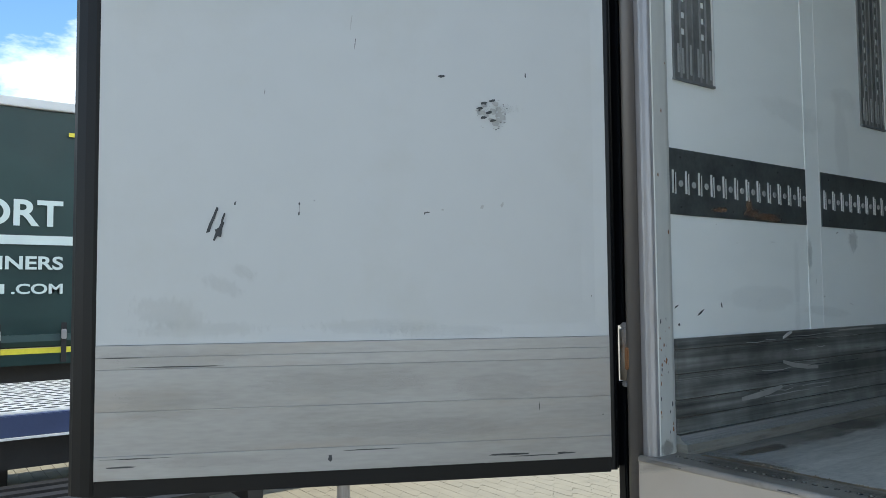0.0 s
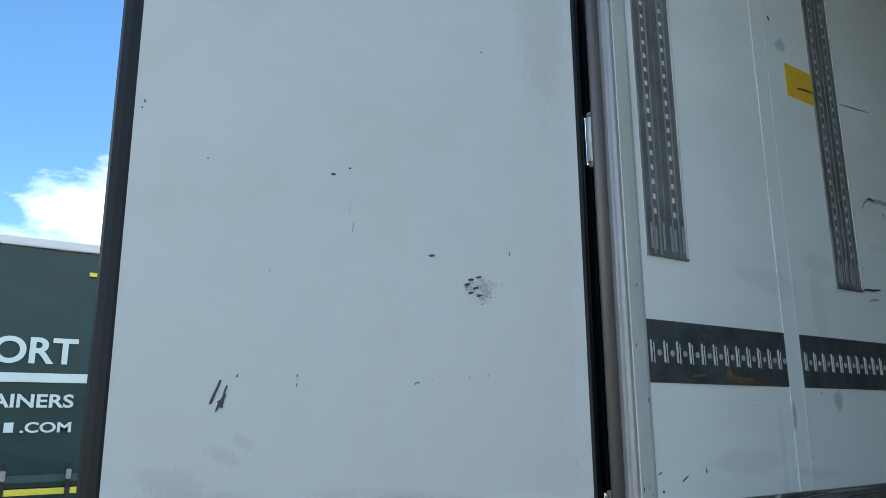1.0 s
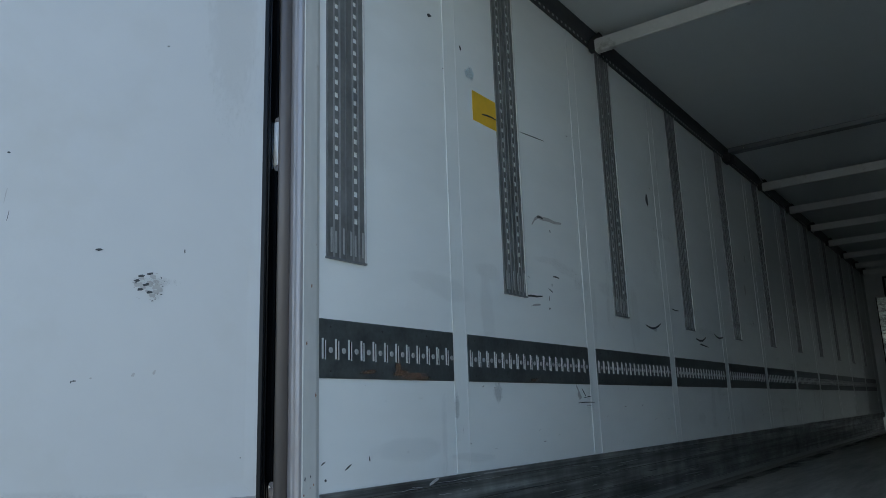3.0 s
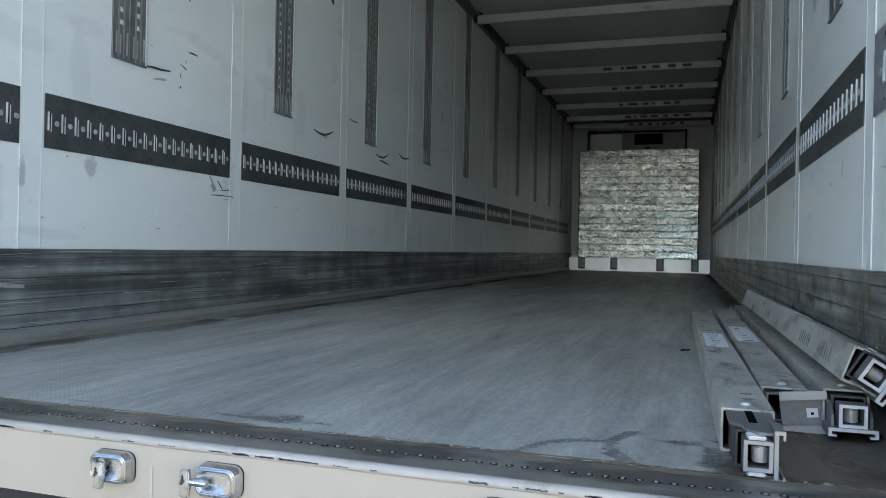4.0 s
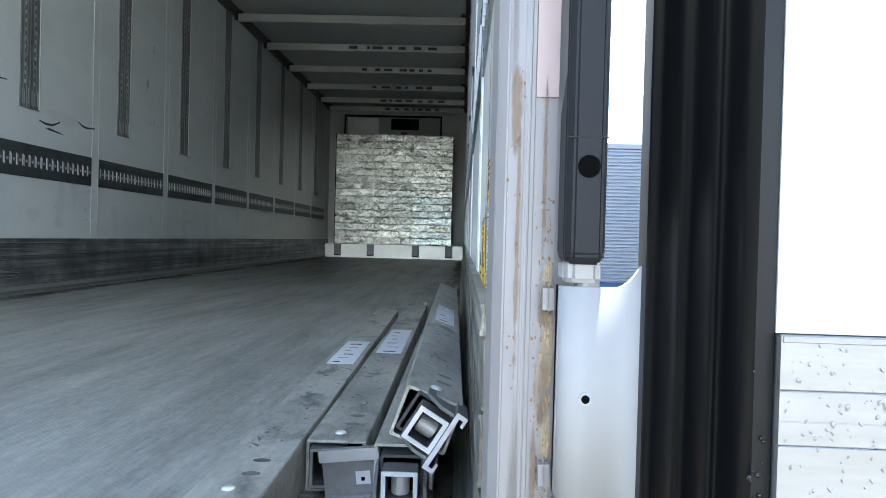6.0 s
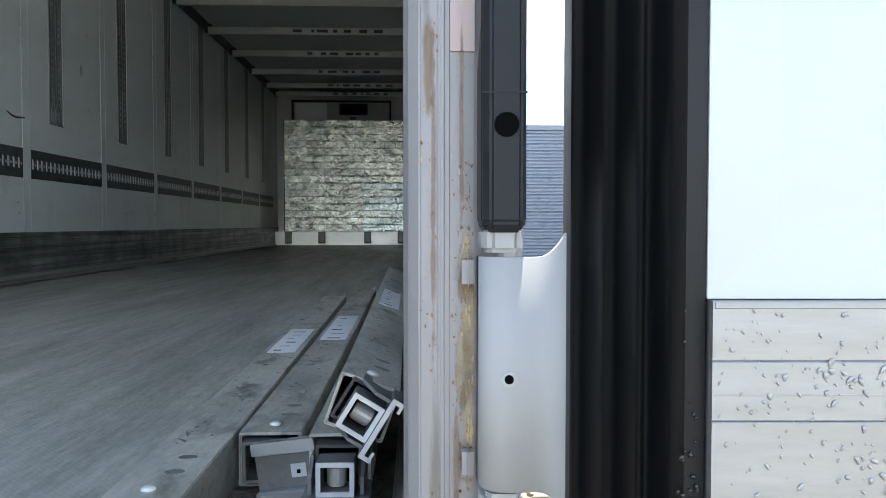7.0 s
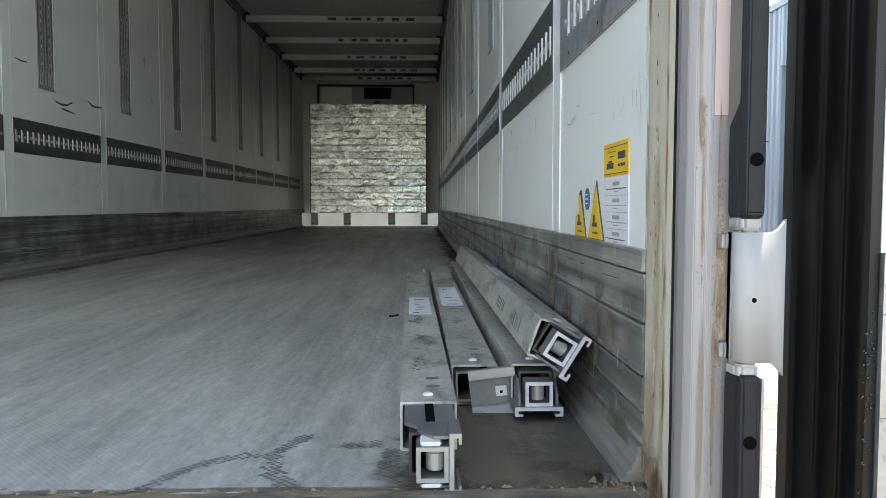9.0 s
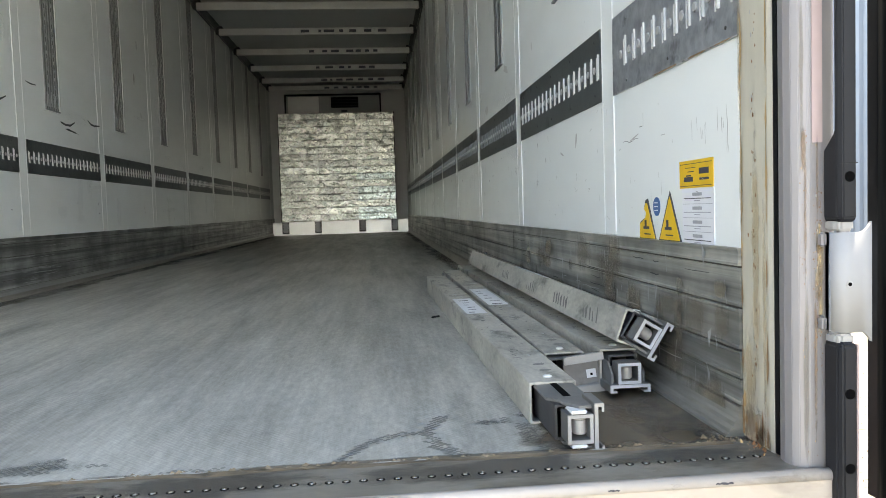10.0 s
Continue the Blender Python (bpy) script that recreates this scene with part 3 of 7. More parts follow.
def stain(material, parent, centre, size, normal, tilt=0, label=""):
    """A thin stained square on a face; normal: the axis that it looks along."""
    if normal not in SQUARES:
        q = ((-1, -1), (1, -1), (1, 1), (-1, 1))
        SQUARES[normal] = [(a, b, 0) if normal == "z" else (a, 0, b) if normal == "y" else (0, a, b) for a, b in q]
    me = Shape().add(SQUARES[normal], [(0, 1, 2, 3)]).mesh("stain")
    w, h = size[0] / 2, size[1] / 2
    sc = Matrix.Diagonal((w, h, 1, 1) if normal == "z" else (w, 1, h, 1) if normal == "y" else (1, w, h, 1))
    rot = Matrix.Rotation(radians(tilt), 4, normal.upper())
    return part("stain", me, material, parent, label, Matrix.Translation(centre) @ rot @ sc)


def thing(name, label, category, m=None, group="", kind=""):
    ob = new(name)
    ob.empty_display_size = 0.1
    if m is not None:
        ob.matrix_basis = m
    return tagged(ob, label, category, group, kind)


def solid(name, data, material, label, category="", kind="structure", group="", m=None):
    ob = part(name, data, material, None, m=m)
    return tagged(ob, label, category, group, kind)


def text_mesh(body, size, depth=0.0, bold=0.0):
    cu = bpy.data.curves.new("lettering", "FONT")
    cu.body, cu.size, cu.extrude, cu.offset = body, size, depth, bold
    tmp = new("lettering", cu)
    me = bpy.data.meshes.new_from_object(tmp.evaluated_get(bpy.context.evaluated_depsgraph_get()))
    bpy.data.objects.remove(tmp)
    return me


# ---------- the trailer body ----------
FLOOR, HALF, LENGTH, ROOF = 1.2, 1.24, 13.1, 3.92
JOINTS = [0.836 + 1.187 * k for k in range(11)]
RAIL_ENDS = [0.288] + [1.378 + 1.172 * k for k in range(10)]

floor = solid("floor", Shape().box(-HALF - 0.06, HALF + 0.06, 0.10, LENGTH, FLOOR - 0.08, FLOOR), M_FLOOR, "grey non-slip resin floor of an empty trailer, dusty and partly damp", "floor")
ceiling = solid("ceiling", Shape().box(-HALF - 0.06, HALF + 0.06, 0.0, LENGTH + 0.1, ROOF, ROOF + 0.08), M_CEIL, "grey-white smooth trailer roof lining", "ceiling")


def side_wall(side):
    """One long side with its kick plate, joints and the two kinds of lashing rail. side: -1 or 1."""
    name = "wall_west" if side < 0 else "wall_east"
    x = side * HALF
    wall = solid(name, Shape().box(min(x, x + side * 0.06), max(x, x + side * 0.06), 0.03, LENGTH + 0.1, FLOOR - 0.05, ROOF), M_WALL,
                 "white plastic-coated trailer side wall with scuffs and lashing rails", "wall")

    def slab(sh, y0, y1, z0, z1, d0, d1):
        a, b = x - side * d0, x - side * d1
        return sh.box(min(a, b), max(a, b), y0, y1, z0, z1)

    # aluminium kick plate: five ribbed boards and a cove at the floor
    y0 = 0.075 if side < 0 else 0.135
    for z0, z1, d in ((1.2535, 1.2940, 0.010), (1.2980, 1.3425, 0.011), (1.3465, 1.4125, 0.012), (1.4165, 1.4795, 0.010), (1.4835, 1.512, 0.013)):
        sh = Shape()
        prof = [(0.0005, z0), (d, z0), (d, z0 + 0.004), (d - 0.0015, z0 + 0.006), (d - 0.0015, z1 - 0.006), (d, z1 - 0.004), (d, z1), (0.0005, z1)]
        sh.prism([(x - side * p, z) for p, z in prof], y0, LENGTH)
        part("kick_board", sh, M_KICK if side < 0 else M_KICK_LIT, wall, "scratched ribbed aluminium kick board")
    sh = Shape()
    cove = [(0.0005, 1.2275), (0.034, 1.2275), (0.034, 1.2300), (0.029, 1.2306), (0.028, 1.2325), (0.024, 1.2335), (0.0225, 1.2365), (0.0185, 1.2375), (0.0165, 1.2410), (0.0145, 1.2430), (0.0135, 1.2470), (0.0135, 1.2500), (0.0005, 1.2500)]
    if side > 0:
        cove = [(0.0005, 1.2005), (0.036, 1.2005), (0.0345, 1.2060), (0.030, 1.2085), (0.0285, 1.2140), (0.022, 1.2190), (0.0205, 1.2260), (0.0165, 1.2300), (0.0140, 1.2400), (0.0135, 1.2500), (0.0005, 1.2500)]
    sh.prism([(x - side * p, z) for p, z in cove], y0, LENGTH)
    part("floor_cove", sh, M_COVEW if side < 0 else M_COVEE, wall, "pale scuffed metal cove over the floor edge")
    foot = [(0.0005, 1.2005), (0.044, 1.2005), (0.0405, 1.2035), (0.0385, 1.2110), (0.0365, 1.2120), (0.0355, 1.2272), (0.0005, 1.2272)]
    if side < 0:
        part("floor_fillet", Shape().prism([(x - side * p, z) for p, z in foot], y0, LENGTH), M_COVEE, wall, "dirty fillet between floor and wall")
    part("board_backing", slab(Shape(), y0 + 0.001, LENGTH - 0.01, 1.2505, 1.4840, 0.0004, 0.0060), M_COVE, wall)

    # joint strips with a white bead on both edges
    for yj in JOINTS:
        part("joint_strip", slab(Shape(), yj - 0.042, yj + 0.042, 1.513, 3.86, -0.001, 0.0015), M_WALL, wall)
        for e in (-0.043, 0.043):
            part("sealant_bead", slab(Shape(), yj + e - 0.0025, yj + e + 0.0025, 1.513, 3.86, -0.001, 0.0024), M_JOINT, wall)

    # horizontal lashing rails, punched with slots and round dimples
    starts = [0.069 if side < 0 else 0.136] + [j + 0.052 for j in JOINTS[:-1]]
    for a, b in zip(starts, [j - 0.05 for j in JOINTS]):
        new_one = side > 0 and a < 0.2
        rail = part("lashing_rail", slab(Shape(), a, b, 1.856, 2.042, -0.001, 0.004), M_ZINC if new_one else M_RAIL, wall, "spangled zinc lashing rail" if new_one else "dark galvanised lashing rail with rust stains")
        slots, dots, lips = Shape(), Shape(), Shape()
        n = int((b - a) / 0.0595)
        for i in range(n):
            yc = a + 0.02 + i * 0.0595
            slab(slots, yc - 0.0092, yc - 0.0040, 1.916, 1.980, 0.004, 0.0075)
            slab(slots, yc + 0.0040, yc + 0.0078, 1.914, 1.974, 0.004, 0.0060)
            slab(lips, yc - 0.0041, yc + 0.0037, 1.917, 1.975, 0.004, 0.0046)
            if yc + 0.04 < b:
                dots.disc((x - side * 0.004, yc + 0.030, 1.944), 0.0095, -side * 0.003, "x", 10)
        bolts = Shape()
        for i in range(0, n, 4):
            yc = a + 0.05 + i * 0.0595
            if yc + 0.01 < b:
                for z in (1.878, 2.018):
                    bolts.disc((x - side * 0.004, yc + 0.012 * (i % 3), z), 0.0036, -side * 0.0012, "x", 8)
        part("bolt_heads", bolts, M_BRKD, rail)
        # edges are coloured for the light they catch, darker far along the east
        part("slot_edges", slots, M_SLOT if a < 1.5 or side < 0 else M_RAIL2, rail, "pressed slot edges")
        part("slot_openings", lips, M_HOLE, rail)
        part("dimples", dots, M_DIMPLE, rail)

    # upright lashing rails: two columns of square holes between three ribs
    for yr in RAIL_ENDS:
        yl = yr - 0.187
        rail = part("upright_rail", slab(Shape(), yl + 0.088, yr - 0.088, 2.246, 3.84, -0.001, 0.009), M_UPRIGHT, wall, "upright galvanised lashing rail with square holes")
        web, back = Shape(), Shape()
        for c in (yl + 0.047, yr - 0.047):
            slab(web, c - 0.041, c - 0.010, 2.246, 3.84, -0.001, 0.005)
            slab(web, c + 0.010, c + 0.041, 2.246, 3.84, -0.001, 0.005)
            slab(web, c - 0.010, c + 0.010, 2.246, 2.375, -0.001, 0.005)
            z = 2.375
            while z < 3.80:
                slab(web, c - 0.010, c + 0.010, z + 0.020, z + 0.048, -0.001, 0.005)
                z += 0.048
        part("punched_web", web, M_UPRIGHT, rail)
        if side < 0 and yr < 5:
            lips2 = Shape()
            for c in (yl + 0.047, yr - 0.047):
                slab(lips2, c - 0.0180, c - 0.0102, 2.247, 3.84, 0.005, 0.0060)
                slab(lips2, c + 0.0102, c + 0.0180, 2.247, 3.84, 0.005, 0.0060)
            part("channel_lips", lips2, M_CHAN, rail, "pale channel strips")
            ends = Shape()
            for c in (yl + 0.047, yr - 0.047):
                slab(ends, c - 0.030, c - 0.022, 2.262, 2.345, 0.005, 0.0064)
                slab(ends, c - 0.008, c - 0.001, 2.262, 2.335, 0.005, 0.0064)
                slab(ends, c + 0.028, c + 0.036, 2.262, 2.350, 0.005, 0.0064)
            part("bright_ends", ends, M_DIMPLE, rail, "bright worn strips at the lower end")
        slab(back, yl, yl + 0.006, 2.246, 3.84, -0.001, 0.007)
        part("rail_flange", back, M_UPRIGHT, rail)
        part("rail_flange", slab(Shape(), yr - 0.005, yr, 2.246, 3.84, -0.001, 0.010 if side < 0 else 0.006), M_SLOT if side < 0 else M_UPRIGHT, rail, "bright outer flange" if side < 0 else "")
        part("end_cap", slab(Shape(), yl - 0.002, yr + 0.002, 2.239, 2.2455, -0.001, 0.010), M_RAIL2, rail, "dark end cap")

    # cornice under the roof
    sh = Shape()
    corn = ((0.0, 3.835), (0.014, 3.835), (0.016, 3.86), (0.038, 3.885), (0.055, 3.915), (0.055, 3.9195), (0.0, 3.9195))
    sh.prism([(x - side * p, z) for p, z in corn], 0.05, 1.30)
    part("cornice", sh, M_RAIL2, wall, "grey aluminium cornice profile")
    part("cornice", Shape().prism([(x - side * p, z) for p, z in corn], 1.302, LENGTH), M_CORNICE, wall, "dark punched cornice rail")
    dots = Shape()
    for k in range(150):
        slab(dots, 1.36 + k * 0.05, 1.378 + k * 0.05, 3.842, 3.855, 0.0150, 0.0162)
    tagged(part("cornice_holes", dots, M_DIMPLE, wall, "small pale punched holes"), kind="stuff")
    return wall


wall_west = side_wall(-1)
wall_east = side_wall(1)
random.seed(301)
for k in range(64):
    s = -1 if k % 3 else 1
    y, z = random.uniform(0.5, 8.0), random.choice((random.uniform(1.54, 1.84), random.uniform(2.06, 3.2), random.uniform(2.06, 2.6)))
    tall = k % 2
    stain(S_WALL, wall_west if s < 0 else wall_east, (s * (HALF - 0.0030), y, z), (random.uniform(0.05, 0.15) if tall else random.uniform(0.2, 0.6), random.uniform(0.15, 0.5) if tall else random.uniform(0.04, 0.12)), "x", random.uniform(-8, 8), "grey smear")
roof_top = solid("roof", Shape().box(-HALF - 0.062, HALF + 0.062, 0.0, LENGTH + 0.1, ROOF + 0.081, ROOF + 0.10), M_WHITEPL, "white outer roof skin of the trailer", "roof")

# running gear under the body
gear = thing("trailer_chassis", "dark steel trailer chassis with axles under the body", "chassis")
for s in (-1, 1):
    part("long_rail", Shape().box(min(s * 0.45, s * 0.60), max(s * 0.45, s * 0.60), 0.13, LENGTH, 0.86, FLOOR - 0.081), M_DARKSTEEL, gear)
    part("landing_leg", Shape().box(min(s * 0.62, s * 0.76), max(s * 0.62, s * 0.76), 10.4, 10.54, 0.0, FLOOR - 0.081), M_DARKSTEEL, gear)
    for y in (3.0, 4.31, 5.62):
        wheel = part("wheel", bevelled(Shape().prism([(y + 0.5 * math.cos(2 * math.pi * i / 32), 0.5 + 0.5 * math.sin(2 * math.pi * i / 32)) for i in range(32)], min(s * 0.84, s * 1.22), max(s * 0.84, s * 1.22), "x"), 0.03), M_DARKSTEEL, gear, "black tyre")
        part("rim", Shape().disc((s * 1.22, y, 0.5), 0.28, s * 0.02, "x", 24), M_STEEL, wheel, "grey steel rim")
for y in (3.0, 4.31, 5.62):
    part("axle", Shape().box(-0.84, 0.84, y - 0.06, y + 0.06, 0.44, 0.56), M_DARKSTEEL, gear)
    for s in (-1, 1):
        part("axle_mount", Shape().box(min(s * 0.46, s * 0.58), max(s * 0.46, s * 0.58), y - 0.08, y + 0.08, 0.561, 0.859), M_DARKSTEEL, gear)

# front wall with base board, return-air posts and cooling unit
wall_north = solid("wall_north", Shape().box(-HALF, HALF, LENGTH, LENGTH + 0.1, FLOOR - 0.05, ROOF), M_BULK, "grey front wall at the far end of the trailer", "wall")
FY = LENGTH - 0.36
part("base_board", Shape().box(-HALF + 0.02, HALF - 0.02, FY + 0.002, FY + 0.04, FLOOR + 0.002, 1.436), M_BASE, wall_north, "pale metal base board")
part("base_rail", Shape().box(-HALF + 0.02, HALF - 0.02, FY - 0.012, FY + 0.0015, FLOOR + 0.002, 1.228), M_BASE, wall_north)
part("base_rail", Shape().box(-HALF + 0.02, HALF - 0.02, FY - 0.006, FY + 0.0015, 1.422, 1.436), M_BASE, wall_north)
for px in (-0.99, -0.41, 0.39, 0.975):
    post = part("air_post", Shape().box(px - 0.062, px + 0.062, FY - 0.020, FY - 0.0125, FLOOR + 0.03, 1.436), M_DARKSTEEL, wall_north, "dark return-air post")
    part("post_face", Shape().box(px - 0.040, px + 0.040, FY - 0.034, FY - 0.0205, FLOOR + 0.05, 1.43), M_RAIL2, post)
    for k in range(6):
        for e in (-0.051, 0.051):
            part("post_bolt", Shape().disc((px + e, FY - 0.020, 1.27 + k * 0.028), 0.006, -0.004, "y", 8), M_BOLT, post)

unit = thing("cooling_unit", "pale evaporator housing with dark air outlet on the front wall", "cooling unit")
part("housing", bevelled(Shape().box(-0.90, 0.77, LENGTH - 0.30, LENGTH - 0.001, 3.28, 3.70), 0.01), M_UNIT, unit)
part("access_panel", bevelled(Shape().box(-0.87, -0.32, LENGTH - 0.318, LENGTH - 0.301, 3.36, 3.685), 0.004), M_PANEL, unit, "white access panel")
part("air_outlet", Shape().box(-0.10, 0.39, LENGTH - 0.308, LENGTH - 0.301, 3.48, 3.672), M_HOLE, unit, "dark air outlet")
for k in range(3):
    part("outlet_slat", Shape().box(-0.09, 0.38, LENGTH - 0.316, LENGTH - 0.3085, 3.51 + k * 0.055, 3.516 + k * 0.055), M_DARKSTEEL, unit)
for fx0, fx1, fz0, fz1 in ((-0.93, -0.902, 3.28, 3.73), (0.772, 0.80, 3.28, 3.73), (-0.93, 0.80, 3.702, 3.73)):
    part("frame", Shape().box(fx0, fx1, LENGTH - 0.33, LENGTH - 0.28, fz0, fz1), M_HOLE, unit, "black edge trim")
part("emblem", Shape().box(0.08, 0.19, LENGTH - 0.308, LENGTH - 0.301, 3.385, 3.44), M_INK, unit)

# partition of foil-wrapped boards in front of the unit
foil = thing("foil_partition", "stacked boards wrapped in crumpled silver foil at the front wall", "partition")
ROWS = 16
for r in range(ROWS):
    for c in range(3):
        random.seed(100 + r * 3 + c)
        xa, xb = -1.05 + c * 0.687, -1.05 + (c + 1) * 0.687
        za, zb = 1.442 + r * 0.1215, 1.442 + (r + 1) * 0.1215 - 0.003
        nx, nz = 30, 8
        lean, twist = random.uniform(-0.025, 0.025), random.uniform(-0.02, 0.02)
        pts = []
        for j in range(nz + 1):
            for i in range(nx + 1):
                px, pz = xa + (xb - xa) * i / nx, za + (zb - za) * j / nz
                edge = random.uniform(0.0, 0.004) if j in (0, nz) else 0
                slope = lean * (pz - (za + zb) / 2) + twist * (px - (xa + xb) / 2)
                crease = 0.0045 * noise.noise((px * 6 + r * 3, pz * 9, c)) + 0.0020 * noise.noise((px * 22, pz * 22, c + r)) + 0.0010 * random.uniform(-1, 1)
                pts.append((px + (0.006 * random.uniform(-1, 1) if 0 < i < nx else 0), FY - 0.014 + slope + edge + crease, pz + (0.003 * random.uniform(-1, 1) if 0 < j < nz else 0)))
        fs = [(j * (nx + 1) + i, j * (nx + 1) + i + 1, (j + 1) * (nx + 1) + i + 1, (j + 1) * (nx + 1) + i) for j in range(nz) for i in range(nx)]
        part("foil_board", Shape().add(pts, fs).mesh("foil_board"), M_FOIL_COOL if c == 2 and r < 7 and r % 3 != 2 else M_FOIL, foil)
part("backing", Shape().box(-1.05, 1.01, FY + 0.045, FY + 0.09, 1.4405, 3.385), M_DARKSTEEL, foil)
part("edge_strip", Shape().box(-1.064, -1.051, FY - 0.02, FY + 0.10, 1.4405, 3.385), M_HOLE, foil)
part("edge_strip", Shape().box(1.012, 1.025, FY - 0.02, FY + 0.10, 1.4405, 3.385), M_HOLE, foil)
for px in (-0.9, 0.9):
    part("foot", Shape().box(px - 0.05, px + 0.05, FY + 0.05, FY + 0.10, FLOOR, 1.4405), M_DARKSTEEL, foil)

# ---------- roof fittings ----------
def cross_bar(y, printed):
    bar = thing("load_bar", ("printed pale aluminium load bar stowed under the roof" if printed else "pale aluminium load bar stowed across under the roof"), "load bar", group="load bars under the roof")
    me = bevelled(Shape().box(-1.185, 1.185, y, y + 0.05, 3.785, 3.865), 0.006)
    part("tube", me, M_OVERBAR, bar)
    for s in (-1, 1):
        sh = Shape()
        sh.prism([(s * 1.186, 3.80), (s * 1.224, 3.80), (s * 1.224, 3.88), (s * 1.15, 3.90), (s * 1.13, 3.868), (s * 1.186, 3.868)], y + 0.004, y + 0.046)
        part("end_fitting", sh, M_DARKSTEEL, bar, "dark end fitting")
    if printed:
        random.seed(int(y * 10))
        px = -0.2
        while px < 0.75:
            w = random.uniform(0.03, 0.13)
            part("print", Shape().box(px, px + w, y - 0.0012, y + 0.001, 3.808, 3.842), M_INK, bar)
            px += w + random.uniform(0.03, 0.12)
    return bar


for i, y in enumerate((2.25, 6.08, 7.27, 8.43, 9.60, 10.78, 11.88, 12.68)):
    cross_bar(y, i >= 3)

# a thin pale cord slung between the roof beam and the next bar
rings = []
for i in range(13):
    t = i / 12
    c = Vector((-1.05 - 0.12 * t, 4.945 + 1.13 * t, 3.893 - 0.020 * t - 0.03 * math.sin(math.pi * t)))
    rings.append([(c.x + 0.004 * math.cos(math.pi * a / 3), c.y, c.z + 0.004 * math.sin(math.pi * a / 3)) for a in range(6)])
solid("cord", loft(rings).mesh("cord", True), M_WHITEPL, "thin pale cord slung under the roof lining", "cord", kind="")

for y in (1.28, 4.95):
    beam = thing("roof_beam", "grey flat roof beam under the trailer ceiling", "beam", group="roof beams")
    sh = Shape()
    sh.prism([(y, 3.919), (y, 3.882), (y + 0.012, 3.876), (y + 0.075, 3.876), (y + 0.087, 3.882), (y + 0.087, 3.919)], -1.18, 1.18, "x")
    part("profile", sh, M_BEAM if y < 2 else M_RAIL2, beam)
    for s in (-1, 1):
        part("end_block", bevelled(Shape().box(min(s * 1.16, s * 1.235), max(s * 1.16, s * 1.235), y - 0.03, y + 0.10, 3.80, 3.874), 0.008), M_DARKSTEEL, beam, "black end block")


def tube_curve(name, points, radius, material, parent=None, label=""):
    cu = bpy.data.curves.new(name, "CURVE")
    cu.dimensions, cu.bevel_depth, cu.bevel_resolution = "3D", radius, 3
    sp = cu.splines.new("POLY")
    sp.points.add(len(points) - 1)
    for p, q in zip(sp.points, points):
        p.co = (*q, 1)
    tmp = new(name, cu)
    me = bpy.data.meshes.new_from_object(tmp.evaluated_get(bpy.context.evaluated_depsgraph_get()))
    bpy.data.objects.remove(tmp)
    me.polygons.foreach_set("use_smooth", [True] * len(me.polygons))
    return part(name, me, material, parent, label)


hanger = thing("hanging_rail", "white tube rail hung under the roof inside the doors", "rail")
tube_curve("tube", [(-1.19, 1.20, 3.79), (-1.12, 1.235, 3.792), (-1.05, 1.25, 3.80), (-0.5, 1.25, 3.80), (1.1, 1.25, 3.80)], 0.011, M_WHITEPL, hanger)
tube_curve("bracket", [(-1.215, 1.19, 3.76), (-1.19, 1.20, 3.79), (-1.19, 1.24, 3.86), (-1.17, 1.29, 3.872)], 0.010, M_WHITEPL, hanger)
hanger2 = thing("hanging_rail", "white bent tube rail under the roof close to the rear frame", "rail")
tube_curve("tube", [(-1.20, 0.20, 3.90), (-1.19, 0.22, 3.83), (-1.15, 0.27, 3.81), (-1.05, 0.28, 3.81), (1.1, 0.28, 3.81)], 0.012, M_WHITEPL, hanger2)

lamp = thing("roof_vent", "dark oval ribbed air vent set in the roof lining", "vent")
sh = Shape()
oval = []
for i in range(48):
    a = 2 * math.pi * i / 48
    oval.append((-0.82 + (0.21 if math.cos(a) > 0 else -0.21) + 0.122 * math.cos(a), 0.87 + 0.122 * math.sin(a)))
sh.prism(oval, 3.906, 3.9198, "z")
part("bowl", sh, M_HOLE, lamp)
rim_out = [(-0.82 + (p[0] + 0.82) * 1.035, 0.87 + (p[1] - 0.87) * 1.10) for p in oval]
part("rim", Shape().prism(rim_out, 3.9125, 3.9196, "z"), M_RAIL2, lamp, "grey vent rim")
for k in range(8):
    part("rib", Shape().box(-0.965, -0.52, 0.775 + k * 0.026, 0.787 + k * 0.026, 3.892, 3.9055), M_CHAN, lamp, "grey vent rib")
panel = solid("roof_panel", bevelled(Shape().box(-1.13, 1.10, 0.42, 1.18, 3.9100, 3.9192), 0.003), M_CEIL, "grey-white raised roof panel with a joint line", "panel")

# ---------- rear frame ----------
sill = thing("rear_sill", "cream painted rear sill with riveted worn steel plate", "sill", kind="structure")
sh = Shape()
sh.prism([(-0.0335, 1.2), (0.105, 1.2), (0.105, 1.2035), (0.085, 1.2055), (-0.0335, 1.2055)], -HALF, HALF, "x")
part("sill_plate", sh, M_SILLTOP, sill, "worn dark steel plate with rivets")
sh = Shape()
sh.prism([(-0.0475, 1.1960), (-0.0468, 1.2010), (-0.0440, 1.2046), (-0.0390, 1.2062), (-0.0335, 1.2062), (-0.0335, 1.192), (-0.0470, 1.192)], -HALF - 0.04, HALF + 0.04, "x")
part("edge_profile", sh.mesh("edge", True), M_EDGE, sill, "bright chipped steel edge")
part("face_plate", Shape().box(-HALF - 0.04, HALF + 0.04, -0.045, 0.10, 1.082, 1.1918), M_SILL, sill, "cream painted steel face")
part("under_beam", Shape().box(-HALF - 0.02, HALF + 0.02, -0.03, 0.12, 0.86, 1.0815), M_DARKSTEEL, sill, "dark lower beam")
